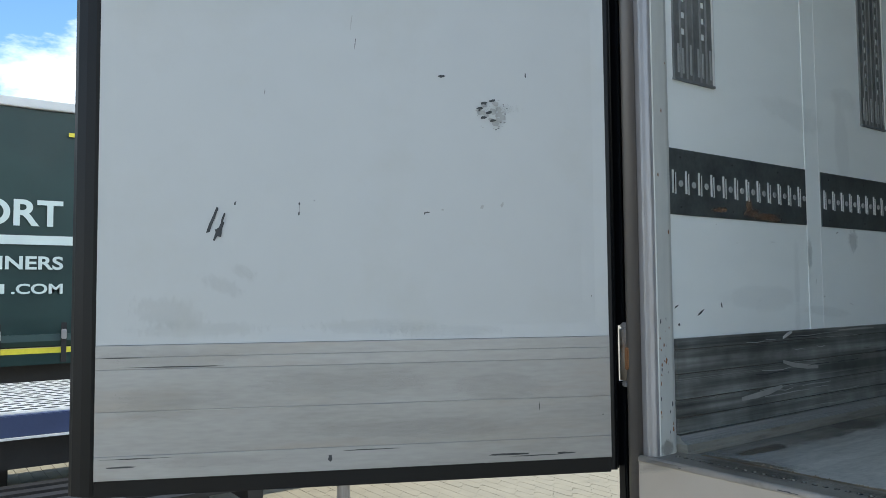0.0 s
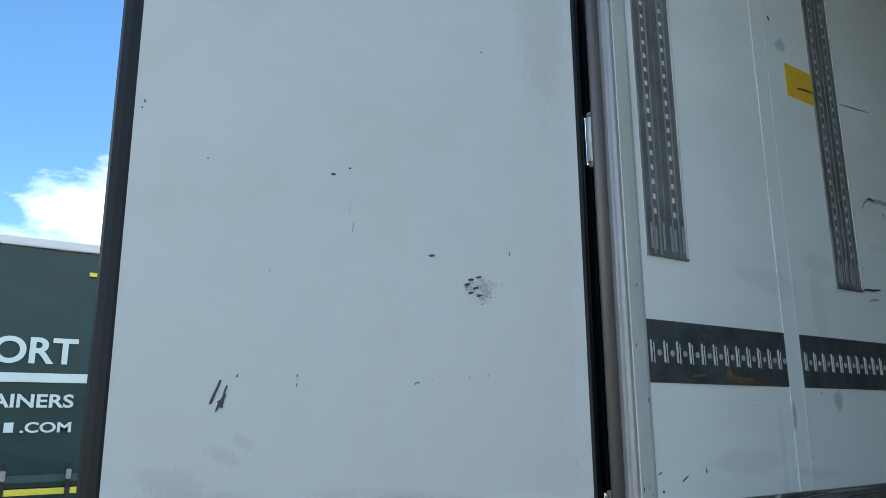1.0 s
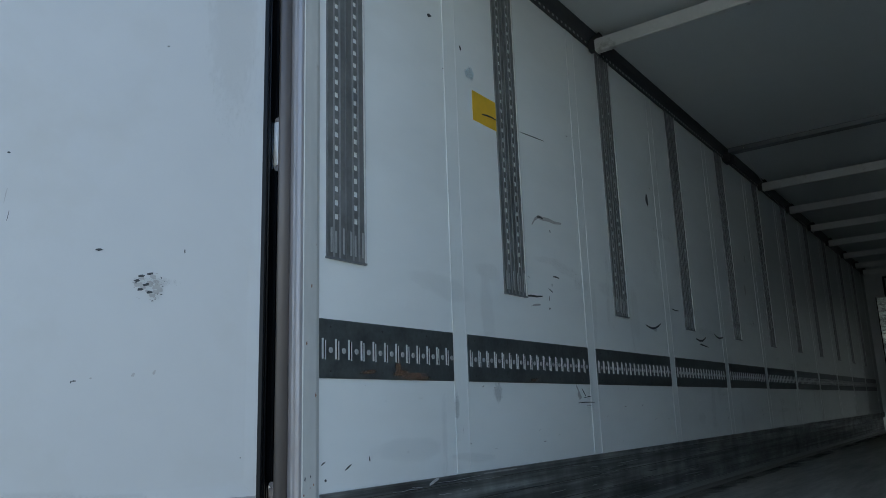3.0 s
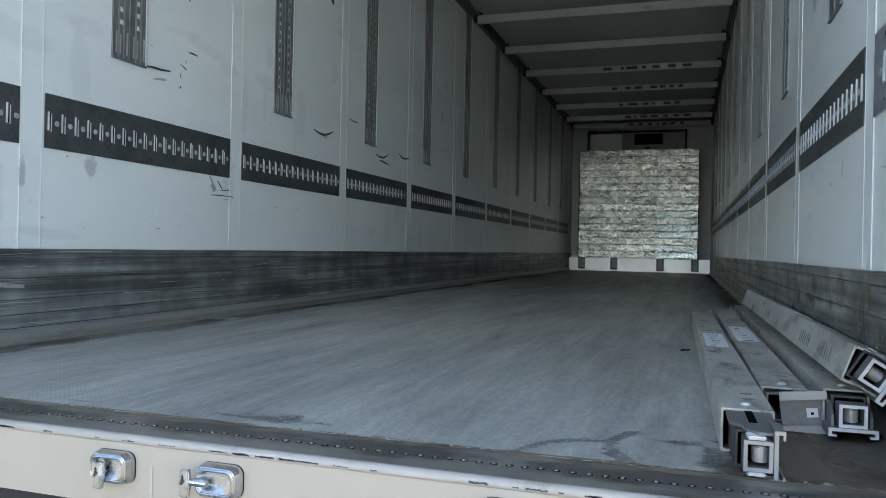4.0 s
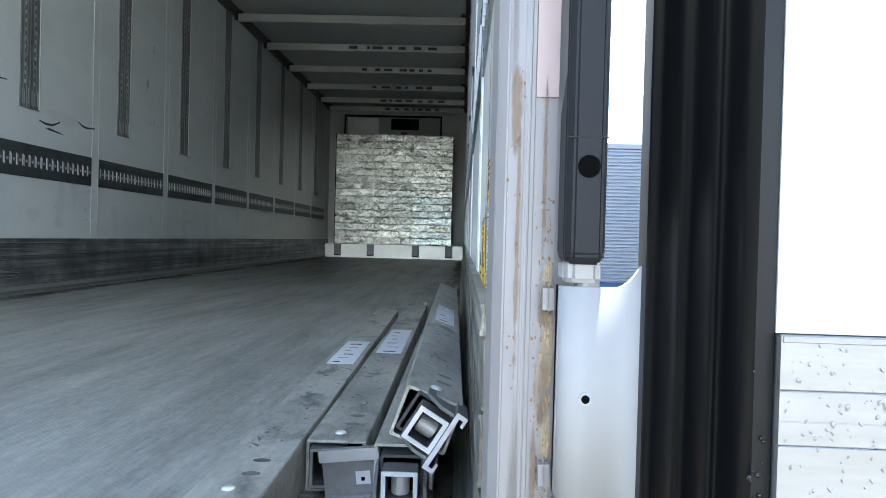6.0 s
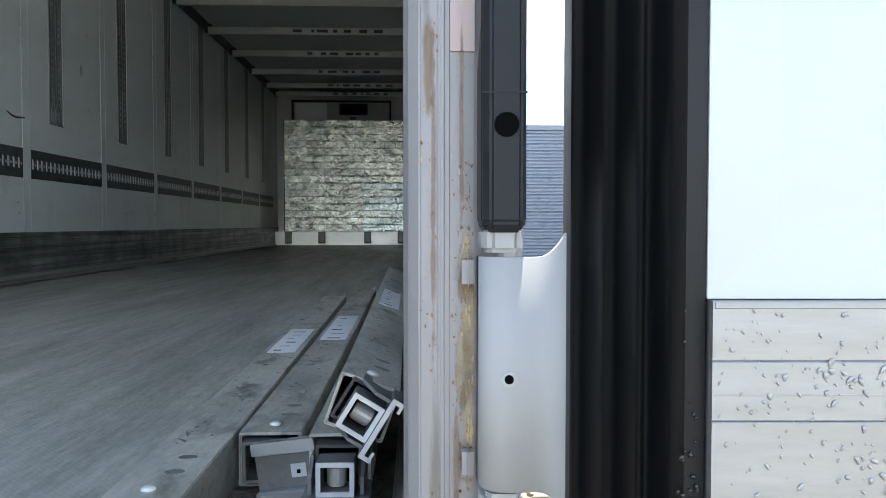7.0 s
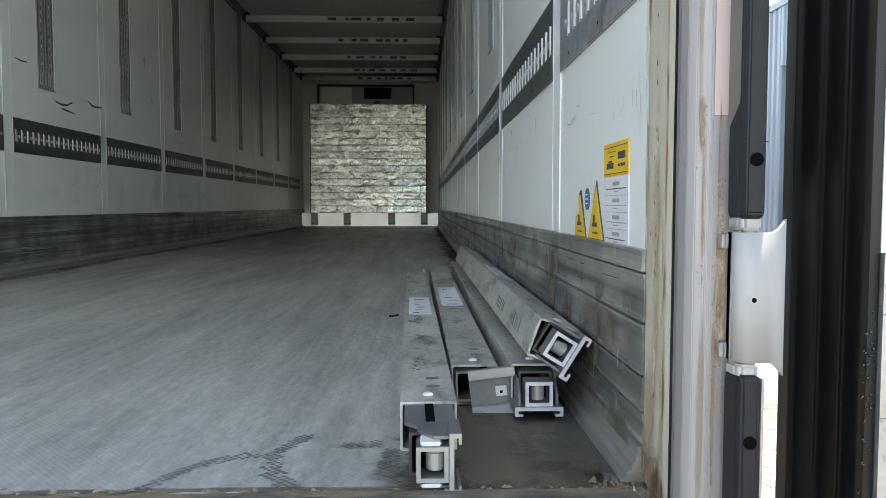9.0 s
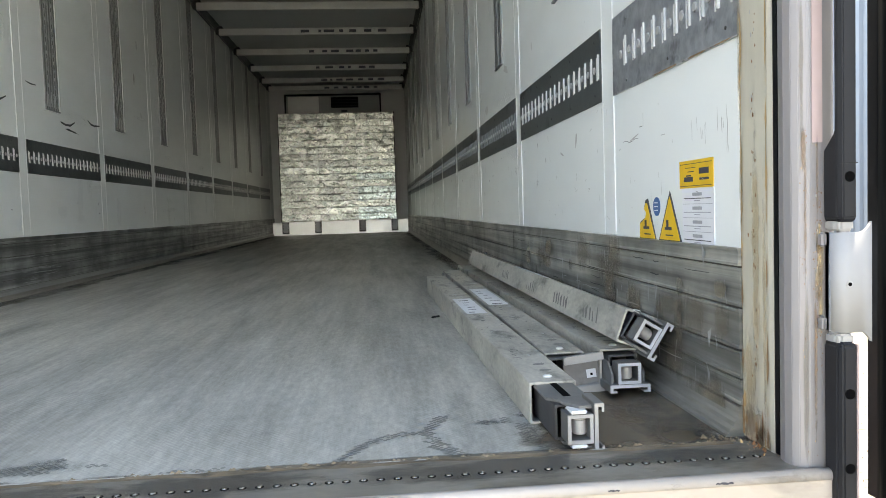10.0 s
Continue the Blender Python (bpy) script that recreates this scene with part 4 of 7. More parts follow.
for sx in (-0.02, 0.78):
    part("face_seam", Shape().box(sx - 0.002, sx + 0.002, -0.0470, -0.0452, 1.084, 1.158), M_CREAM, sill)
rivet_me = Shape().disc((0, 0, 0), 0.0042, 0.0024, "z", 12, 0.35).mesh("rivet", True)
rivet_me.materials.append(M_RIVET)
ring_me = Shape().disc((0, 0, 0), 0.0066, 0.0006, "z", 14, 0.9).mesh("rivet_ring")
ring_me.materials.append(M_HOLE)
for k in range(99):
    part("rivet_ring", ring_me, M_HOLE, sill, m=Matrix.Translation((-1.20 + k * 0.0245, 0.028, 1.2055)))
    part("rivet", rivet_me, M_RIVET, sill, m=Matrix.Translation((-1.20 + k * 0.0245, 0.028, 1.2055)))


random.seed(64)
for k in range(46):
    cx = random.gauss(0.15, 0.62)
    if abs(cx) < 1.2:
        w, h = random.uniform(0.008, 0.035), random.uniform(0.0012, 0.0030)
        out = [(cx + w * (i / 9 - 0.5), -0.0481, 1.1965 + random.uniform(0.2, 1.0) * h) for i in range(10)] + [(cx + w * (0.5 - i / 9), -0.0481, 1.1965 - random.uniform(0.0, 0.6) * h) for i in range(10)]
        part("paint_chip", Shape().add(out, [tuple(range(20))]), M_INK, sill, "dark chipped paint")


def flat_spot(cx, cz, w, h, tilt, seed, y):
    """A thin ragged spot on a face that looks towards -y."""
    random.seed(seed)
    n, t = 11, radians(tilt)
    out = []
    for i in range(n):
        a, r = 2 * math.pi * i / n, random.uniform(0.55, 1.1)
        u, v = w / 2 * math.cos(a) * r, h / 2 * math.sin(a) * r
        out.append((cx + u * math.cos(t) - v * math.sin(t), y, cz + u * math.sin(t) + v * math.cos(t)))
    return Shape().add(out, [tuple(range(n))])


def latch(x, lever_x, lever_z, rusty):
    """A pressed shell with cut corners and a scooped face, and a six-sided lever on a short rod."""
    ob = thing("latch", "chromed door keeper latch with a rusty lever on the sill" if rusty else "chromed door keeper latch with a lever on the sill", "latch", group="latches on the sill", m=pose(x, -0.0485, 1.151))

    def ring(w, h, r, y, dx=0.0, dz=0.0):
        return [(px + dx, y, pz + dz) for px, pz in round_rect(w, h, r, 4)]
    part("gasket", loft([ring(0.0835, 0.0555, 0.016, 0.0035), ring(0.0835, 0.0555, 0.016, 0.0022)]), M_RUBBER, ob, "black gasket")
    shell = loft([ring(0.083, 0.055, 0.016, 0.0022), ring(0.083, 0.055, 0.016, -0.006), ring(0.074, 0.047, 0.014, -0.019), ring(0.066, 0.038, 0.011, -0.0205, 0, 0.001), ring(0.046, 0.020, 0.006, -0.012, 0, 0.004)])
    part("shell", bevelled(shell, 0.0016), M_CHROME, ob)
    part("cheek", bevelled(Shape().prism([(0.020, -0.0215), (0.034, -0.0150), (0.034, -0.006), (0.020, -0.006)], -0.019, 0.006, "z"), 0.003), M_CHROME, ob)
    rod = [(0.006 * math.cos(2 * math.pi * i / 12) + lever_z * 0.4, 0.006 * math.sin(2 * math.pi * i / 12) - 0.022) for i in range(12)]
    part("rod", Shape().prism([(p[1], p[0]) for p in rod], min(lever_x, -0.012), max(lever_x, -0.012), "x"), M_CHROME, ob)
    hexa = [(-0.0075, 0.023), (0.0075, 0.023), (0.0105, 0.0), (0.0075, -0.023), (-0.0075, -0.023), (-0.0105, 0.0)]
    lev = loft([[(lever_x + p[0], -0.020, lever_z + p[1]) for p in hexa], [(lever_x + p[0], -0.028, lever_z + p[1]) for p in hexa], [(lever_x + p[0] * 0.7, -0.032, lever_z + p[1] * 0.85) for p in hexa]])
    lever = part("lever", bevelled(lev, 0.0014), M_RUSTED if rusty else M_CHROME, ob, "rusted lever" if rusty else "")
    for k, (dx, dz, q) in enumerate(((0.0, 0.012, 0.0035), (0.001, 0.006, 0.0045), (-0.002, 0.001, 0.003))):
        random.seed(90 + k)
        part("chip", flat_spot(lever_x + dx, lever_z + dz, q * 2, q * 2, 20, 90 + k, -0.0324), M_SCUFF, lever)
    return ob


latch(-0.095, -0.012, -0.010, False)
latch(0.120, -0.052, -0.004, False)
latch(0.605, -0.052, -0.004, True)


def rear_post(side):
    """The upright of the rear frame: inner trim board, steel channel, red reflection strip and rubber buffers."""
    post = thing("rear_post", "satin steel rear post with rust spots and worn trim", "post", kind="structure")
    s = side
    y1 = 0.069 if s < 0 else 0.134
    sh = Shape()
    sh.prism([(s * 1.2395, y1), (s * 1.2385 - s * 0.006, y1 - 0.004), (s * 1.2325, y1 - 0.02), (s * 1.2310, 0.045), (s * 1.2325, 0.034), (s * 1.2450, 0.034), (s * 1.2450, y1)], 1.206, 3.90, "z")
    if s < 0:
        sh = Shape().prism([(-1.2395, y1), (-1.2325, y1 - 0.004), (-1.2275, y1 - 0.02), (-1.2262, 0.02), (-1.2262, -0.006), (-1.2300, -0.010), (-1.2450, -0.010), (-1.2450, y1)], 1.206, 3.90, "z")
    part("trim_board", sh, M_TRIM if s < 0 else M_CREAM, post, "chipped grey-white edge trim" if s < 0 else "yellowed cream edge trim with rust at its foot")
    if s > 0:
        part("seal_gap", Shape().box(min(s * 1.2335, s * 1.252), max(s * 1.2335, s * 1.252), 0.022, 0.0335, 1.207, 3.90), M_RUBBER, post)
    sh = Shape()
    prof = [(1.240, 0.0215), (1.2300, 0.014), (1.2275, -0.004), (1.2310, -0.018), (1.2380, -0.0255), (1.2500, -0.0265), (1.2522, -0.0280), (1.2543, -0.0280), (1.2560, -0.0265), (1.2720, -0.0255), (1.2900, -0.020), (1.300, -0.010), (1.302, 0.030), (1.240, 0.030)]
    sh.prism([(s * a, b) for a, b in prof], 1.02, 3.98, "z")
    part("channel", bevelled(sh, 0.002, 2), M_STEEL if s < 0 else M_POST, post, "satin steel channel" if s < 0 else "light painted channel")
    return post


post_west = rear_post(-1)
random.seed(19)
for k in range(34):
    y, z = random.uniform(-0.004, 0.050), random.choice((random.gauss(1.50, 0.05), random.gauss(1.36, 0.08), random.uniform(1.22, 2.3)))
    q = random.uniform(0.0015, 0.006)
    out = [(-1.2258, y + q * 0.6 * math.cos(2 * math.pi * i / 9) * random.uniform(0.5, 1.1), z + q * 1.5 * math.sin(2 * math.pi * i / 9) * random.uniform(0.5, 1.1)) for i in range(9)]
    part("paint_chip", Shape().add(out, [tuple(range(9))]), M_RUST if k % 3 else M_INK, post_west, "brown chipped spot")
stain(S_DRIP, post_west, (-1.2256, 0.02, 1.225), (0.07, 0.05), "x", 0, "tan dirt at the foot")
post_east = rear_post(1)


random.seed(12)
spots = [(random.gauss(1.266, 0.005), random.uniform(1.34, 1.60), random.choice((0.0006, 0.0008, 0.0012, 0.002)), random.uniform(0.0008, 0.0032)) for k in range(170)]
for k, (cx, cz, w, h) in enumerate(spots):
    if 1.2575 < cx < 1.2715:
        part("rust_spot", flat_spot(cx, cz, w, h, 0, k, -0.0272), M_RUST, post_east)
for k in range(40):
    part("rust_bloom", flat_spot(random.gauss(1.2690, 0.0014), random.uniform(1.40, 1.55), random.uniform(0.001, 0.0025), random.uniform(0.003, 0.012), 0, 200 + k, -0.0269 - k * 0.000004), M_STAIN2, post_east, "yellow-brown rust bloom")
for cx, cz, w, h in ((1.2685, 1.50, 0.010, 0.10), (1.2670, 1.535, 0.012, 0.05), (1.2690, 1.43, 0.009, 0.08), (1.2660, 1.47, 0.012, 0.06)):
    stain(S_OCHRE, post_east, (cx, -0.0276, cz), (w, h), "y", 0, "ochre rust bleed")
for cx, cz, w, h in ((1.2435, 1.66, 0.010, 0.07), (1.2645, 1.525, 0.006, 0.03), (1.2650, 1.452, 0.006, 0.03)):
    stain(S_RUST, post_east, (cx, -0.0279, cz), (w, h), "y", 0, "brown rust bleed")
random.seed(88)
for k in range(2):
    stain(S_DRIP, post_east, (random.choice((random.uniform(1.236, 1.250), random.uniform(1.257, 1.270))), -0.0273 - k * 0.00001, random.uniform(1.1, 2.2)), (random.uniform(0.004, 0.012), random.uniform(0.10, 0.40)), "y", 0, "faint brown drip")
random.seed(89)
for k in range(110):
    cx, cz = random.choice((random.uniform(1.238, 1.250), random.gauss(1.262, 0.004))), random.choice((random.gauss(1.62, 0.10), random.uniform(1.15, 2.1)))
    if 1.2375 < cx < 1.2505 or 1.2575 < cx < 1.2712:
        q = random.choice((0.0007, 0.0010, 0.0016))
        part("rust_spot", flat_spot(cx, cz, q, q * random.uniform(1, 2.4), 0, 600 + k, -0.0273), M_RUST if k % 3 else M_STAIN, post_east)
for cx, cz, w, h in ((1.2465, 1.57, 0.004, 0.22), (1.2610, 1.36, 0.005, 0.30), (1.2640, 1.62, 0.004, 0.16)):
    stain(S_RUST, post_east, (cx, -0.0280, cz), (w, h), "y", 0, "brown rust drip")
part("screw", Shape().disc((1.2635, -0.0268, 1.593), 0.0022, -0.001, "y", 12), M_SCUFF2, post_east)
lintel = solid("rear_lintel", bevelled(Shape().box(-1.30, 1.30, -0.03, 0.06, 3.921, 4.02), 0.006), M_STEEL, "satin steel beam over the rear opening", "lintel")


def buffer(x, y, z0, z1, waist, label):
    """A rubber strip with rounded edges, chamfered ends and screw holes; waist: where its back is cut away."""
    ob = thing("rubber_buffer", label, "buffer", group="buffers on the rear posts", m=pose(x, y, 0))
    s = 1 if x > 0 else -1
    h = z1 - z0
    sh = Shape()
    zs = [z0, z0 + 0.006] + ([waist - 0.012, waist + 0.012, z1 - 0.3 * h, z1 - 0.26 * h] if waist else []) + [z1 - 0.006, z1]
    ds = [0.034, 0.040] + ([0.040, 0.022, 0.022, 0.040] if waist else []) + [0.040, 0.034]
    prof = []
    for z, d in zip(zs, ds):
        inset = 0.0035 if d == 0.034 else 0.0
        prof.append([(-0.0130 + inset, 0.018 - (0.040 - d) * 0.0), (-0.0130 + inset, -0.012 + inset), (-0.008, -0.020 + inset), (0.010, -0.020 + inset), (0.0135 - inset, -0.014 + inset), (0.0135 - inset, 0.018)])
    pts = [(s * p[0], p[1], z) for ring, z in zip(prof, zs) for p in ring]
    if waist:
        for ring in (3, 4):
            q = ring * 6
            pts[q] = (pts[q][0], -0.008, pts[q][2])
    fs = [tuple(range(5, -1, -1)), tuple(range(len(pts) - 6, len(pts)))]
    for k in range(len(zs) - 1):
        fs += [(k * 6 + i, k * 6 + (i + 1) % 6, k * 6 + 6 + (i + 1) % 6, k * 6 + 6 + i) for i in range(6)]
    sh.add(pts, fs)
    part("strip", bevelled(sh, 0.0025), M_BUFFER, ob)
    return ob


def screw_hole(ob, z):
    sh = Shape()
    ring = [(0.0072 * math.cos(a), 0.0072 * math.sin(a)) for a in [2 * math.pi * i / 20 for i in range(20)]]
    sh.prism([(p[0] + 0.001, p[1] + z) for p in ring], -0.0208, -0.0196, "y")
    part("screw_hole", sh, M_HOLE, ob, "dark screw hole")


b_up = buffer(1.2868, -0.045, 1.556, 2.35, 1.668, "black rubber buffer strip above the hinge with a screw hole")
screw_hole(b_up, 1.618)
part("mould_line", Shape().box(-0.0125, 0.0130, -0.0204, -0.0190, 1.636, 1.637), M_RUBBER, b_up)
b_lo = buffer(1.2868, -0.045, 1.02, 1.390, None, "black rubber buffer strip below the hinge with screw holes")
for z in (1.318, 1.213, 1.108):
    screw_hole(b_lo, z)
bead = [(-1.2700, -0.0200), (-1.2700, -0.0420), (-1.2725, -0.0520), (-1.2790, -0.0585), (-1.2860, -0.0600), (-1.2930, -0.0580), (-1.2985, -0.0510), (-1.3005, -0.0420), (-1.3005, -0.0200)]
bead_me = Shape().prism(bead, 1.02, 3.98, "z").mesh("bead")
for poly in bead_me.polygons:
    poly.use_smooth = len(poly.vertices) == 4
part("round_edge", bead_me, M_STEELB, post_west, "brownish satin steel round edge")
# strips added to close the slit where sky would show beside the post
for za, zb in ((1.02, 1.40), (1.55, 2.52), (2.68, 3.64), (3.78, 3.97)):
    solid("cover_strip", bevelled(Shape().box(-1.330, -1.3025, -0.058, -0.012, za, zb), 0.004), M_RUBBER, "black rubber cover strip between door and post", "strip", kind="", group="cover strips")
solid("marker_strip", Shape().box(1.3012, 1.3040, -0.060, -0.034, 1.02, 1.386), M_RED, "faded red strip beside the lower rubber buffer", "strip", kind="")
# red reflection on the post's steel, drawn as a coloured strip
solid("marker_strip", Shape().box(1.2570, 1.2722, -0.0280, -0.0262, 1.668, 2.30), M_RED, "pale red strip standing for a red reflection on the steel post", "strip", kind="")


def hinge(side, z0, z1, rusty, turn):
    """Two cast lugs on the post and the door's sleeve between them, with its wing towards the door."""
    ob = thing("door_hinge", "rust-stained steel door hinge" if rusty else "light grey door hinge with a bored sleeve", "hinge", group="door hinges", m=pose(side * (1.291 if side > 0 else 1.306), -0.045, 0))
    s = side
    for z, up in ((z1, 1), (z0, -1)):
        sh = Shape()
        sh.prism([(-s * 0.0165, 0.018), (-s * 0.0165, -0.006), (-s * 0.012, -0.013), (s * 0.005, -0.0145), (s * 0.0085, -0.010), (s * 0.0085, 0.018)], z + (0.0015 if up > 0 else -0.0165), z + (0.0165 if up > 0 else -0.0015), "z")
        part("lug", bevelled(sh, 0.003), M_STEEL if rusty else M_LUG, ob, "cast hinge lug")
        part("weld_boss", bevelled(Shape().box(min(-s * 0.027, -s * 0.0195), max(-s * 0.027, -s * 0.0195), 0.004, 0.020, z - 0.022 if up > 0 else z, z if up > 0 else z + 0.022), 0.0036, 4), M_LUG if rusty else M_POST, ob)
    # sleeve and wing: a curved sheet in plan, its top and bottom edge flaring out at the door
    path = [(-0.0175, 0.008)] + [(-0.0175 * math.cos(radians(9 * i)), -0.0165 * math.sin(radians(9 * i))) for i in range(11)]
    path += [(u, -0.0165 + 0.06 * u) for u in (0.005, 0.010, 0.015, 0.019, 0.022, 0.025, 0.028, 0.031, 0.034, 0.037, 0.041, 0.047, 0.054)]
    cs, sn = math.cos(radians(turn)), math.sin(radians(turn))
    pts, fs = [], []
    for k, (u, v) in enumerate(path):
        flare = max(0.0, (u - 0.016) / 0.016)
        dz = min(0.013 * flare ** 2, 0.034)
        uu, vv = u * cs - v * sn, u * sn + v * cs
        ub, vb = u * cs - (v + 0.006) * sn, u * sn + (v + 0.006) * cs
        for (pu, pv) in ((uu, vv), (ub, vb)):
            pts += [(s * pu, pv, z0 + 0.001 - dz), (s * pu, pv, z1 - 0.001 + dz)]
    for k in range(len(path) - 1):
        a = k * 4
        fs += [(a, a + 4, a + 5, a + 1), (a + 2, a + 3, a + 7, a + 6), (a + 1, a + 5, a + 7, a + 3), (a, a + 2, a + 6, a + 4)]
    e = (len(path) - 1) * 4
    fs += [(0, 1, 3, 2), (e, e + 2, e + 3, e + 1)]
    sh = Shape().add(pts, fs)
    me = sh.mesh("sleeve")
    for k, poly in enumerate(me.polygons):
        poly.use_smooth = k < 4 * (len(path) - 1) and k % 4 == 0
    # upper west sleeves are bright to stand for sky seen through the gap
    part("sleeve", me, (M_HINGEW if z0 < 2 else M_SLOT) if rusty else M_HINGE, ob, "brownish steel sleeve" if rusty and z0 < 2 else "light-coloured sleeve")
    pin = Shape().prism([(0.009 * math.cos(2 * math.pi * i / 16), 0.009 * math.sin(2 * math.pi * i / 16)) for i in range(16)], z0 - 0.014, z1 + 0.014, "z")
    part("pin", pin, M_STEEL, ob)
    ring = [(0.0027 * math.cos(2 * math.pi * i / 18), 0.0027 * math.sin(2 * math.pi * i / 18)) for i in range(18)]
    if not rusty:
        part("grease_hole", Shape().prism([(s * (p[0] - 0.001), p[1] + (z0 + z1) / 2 - 0.002) for p in ring], -0.0178, -0.0160, "y"), M_HOLE, ob, "dark grease hole")
        part("hole_rim", Shape().prism([(s * (p[0] * 1.7 - 0.001), p[1] * 1.7 + (z0 + z1) / 2 - 0.002) for p in ring], -0.0172, -0.0160, "y"), M_SCUFF2, ob)
    elif z0 < 2:
        part("rust_patch", bevelled(Shape().box(min(-s * 0.022, -s * 0.008), max(-s * 0.022, -s * 0.014), -0.0180, -0.006, z0 + 0.03, z1 - 0.05), 0.003), M_RUST, ob, "rusty streak")
    return ob


hinge(1, 1.402, 1.5425, False, 0)
hinge(-1, 1.402, 1.5425, True, 60)
hinge(-1, 2.525, 2.672, True, 60)
hinge(-1, 3.650, 3.772, True, 60)
# ---------- the two doors ----------
def door(name, label, origin, turn, side, width):
    """A door leaf in its own frame: x from the hinge edge, inner face towards +y (side 1) or -y (side -1)."""
    d = thing(name, label, "door", m=pose(origin[0], origin[1], 0, 0, 0, turn), kind="structure")
    s = side
    # inner skin with slight unevenness
    sh, nx, nz = Shape(), 36, 70
    z0, z1 = 1.525, 3.97
    pts = []
    for j in range(nz + 1):
        for i in range(nx + 1):
            u, z = width * i / nx, z0 + (z1 - z0) * j / nz
            b = 0.0022 * (noise.noise((u * 2.1, z * 1.3, 4.2 + s)) - 0.9)
            if s > 0:
                b += 0.004 * math.exp(-((u - 0.012) / 0.02) ** 2) * math.exp(-((z - 1.73) / 0.10) ** 2)
                b += -0.0025 * math.exp(-((u - 0.055) / 0.05) ** 2) * math.exp(-((z - 1.73) / 0.16) ** 2)
            if i in (0, nx) or j in (0, nz):
                b = 0
            pts.append((u, s * b, z))
    fs = [(j * (nx + 1) + i, j * (nx + 1) + i + 1, (j + 1) * (nx + 1) + i + 1, (j + 1) * (nx + 1) + i) for j in range(nz) for i in range(nx)]
    k = len(pts)
    pts += [(0, -s * 0.085, z0), (width, -s * 0.085, z0), (width, -s * 0.085, z1), (0, -s * 0.085, z1)]
    fs += [(k, k + 1, k + 2, k + 3), (0, nx, k + 1, k), (nz * (nx + 1), nz * (nx + 1) + nx, k + 2, k + 3),
           tuple([j * (nx + 1) for j in range(nz + 1)] + [k + 3, k]), tuple([j * (nx + 1) + nx for j in range(nz + 1)] + [k + 2, k + 1])]
    me = sh.add(pts, fs).mesh("leaf")
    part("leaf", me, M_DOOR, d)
    # lower aluminium boards
    edges = [1.205, 1.262, 1.3665, 1.4665, 1.4955, 1.5245]
    for a, b in zip(edges, edges[1:]):
        ya, yb = -s * 0.080, s * 0.005
        prof = [(ya, a + 0.0001), (yb - s * 0.0006, a + 0.0001), (yb, a + 0.0008), (yb, b - 0.0008), (yb - s * 0.0006, b - 0.0001), (ya, b - 0.0001)]
        part("aluminium_board", Shape().prism(prof, 0.001, width - 0.001, "x"), M_DKICK, d, "brushed aluminium board")
    # rubber seals all round, ribbed towards the hinge and the free edge
    lip = [(0.0, 0.001), (0.010, 0.0), (0.016, 0.0005)]
    for i in range(1, 31):
        u = 0.016 + 0.038 * i / 30
        lip.append((u, 0.068 * ((u - 0.016) / 0.038) ** 1.15 + 0.0085 * (1 - math.cos(2 * math.pi * (u - 0.016) / 0.0127)) / 2))
    lip += [(0.055, 0.088), (0.0, 0.088)]
    seal = Shape().prism([(-u - 0.0005, -s * v) for u, v in lip], 1.170, 3.985, "z").mesh("hinge_seal")
    for poly in seal.polygons:
        poly.use_smooth = len(poly.vertices) == 4 and poly.area < 0.02
    part("hinge_seal", seal, M_RUBBER, d, "ribbed black rubber seal")
    part("closing_seal", Shape().prism([(width + u + 0.0005, -s * v) for u, v in ((0.0, 0.002), (0.008, -0.002), (0.030, 0.002), (0.052, 0.012), (0.062, 0.024), (0.064, 0.088), (0.0, 0.088))], 1.170, 3.985, "z").mesh("closing_seal"), M_RUBBER, d, "smooth black rubber seal")
    part("bottom_seal", Shape().box(-0.0, width, min(-s * 0.086, -s * 0.002), max(-s * 0.086, -s * 0.002), 1.165, 1.2045), M_RUBBER, d, "black rubber bottom seal")
    part("top_seal", Shape().box(-0.0, width, min(-s * 0.086, -s * 0.002), max(-s * 0.086, -s * 0.002), 3.971, 4.0), M_RUBBER, d)
    return d


door_1 = door("door_1", "open white trailer door with scratches and grey aluminium boards below", (-1.3104, -0.1066), -116.1, 1, 1.295)
door_2 = door("door_2", "wide open white trailer door, its lower aluminium boards beaded with water", (1.376, -0.140), -2.0, -1, 1.24)


def blot(points, y=0.0008):
    """A thin flat mark with an outline of (x, z) pairs."""
    n = len(points)
    return Shape().add([(p[0], y, p[1]) for p in points], [tuple(range(n))])


def ragged(cx, cz, w, h, tilt, seed, n=14):
    random.seed(seed)
    out = []
    for i in range(n):
        a = 2 * math.pi * i / n
        r = random.uniform(0.6, 1.1)
        u, v = w / 2 * math.cos(a) * r, h / 2 * math.sin(a) * r
        t = radians(tilt)
        out.append((cx + u * math.cos(t) - v * math.sin(t), cz + u * math.sin(t) + v * math.cos(t)))
    return out


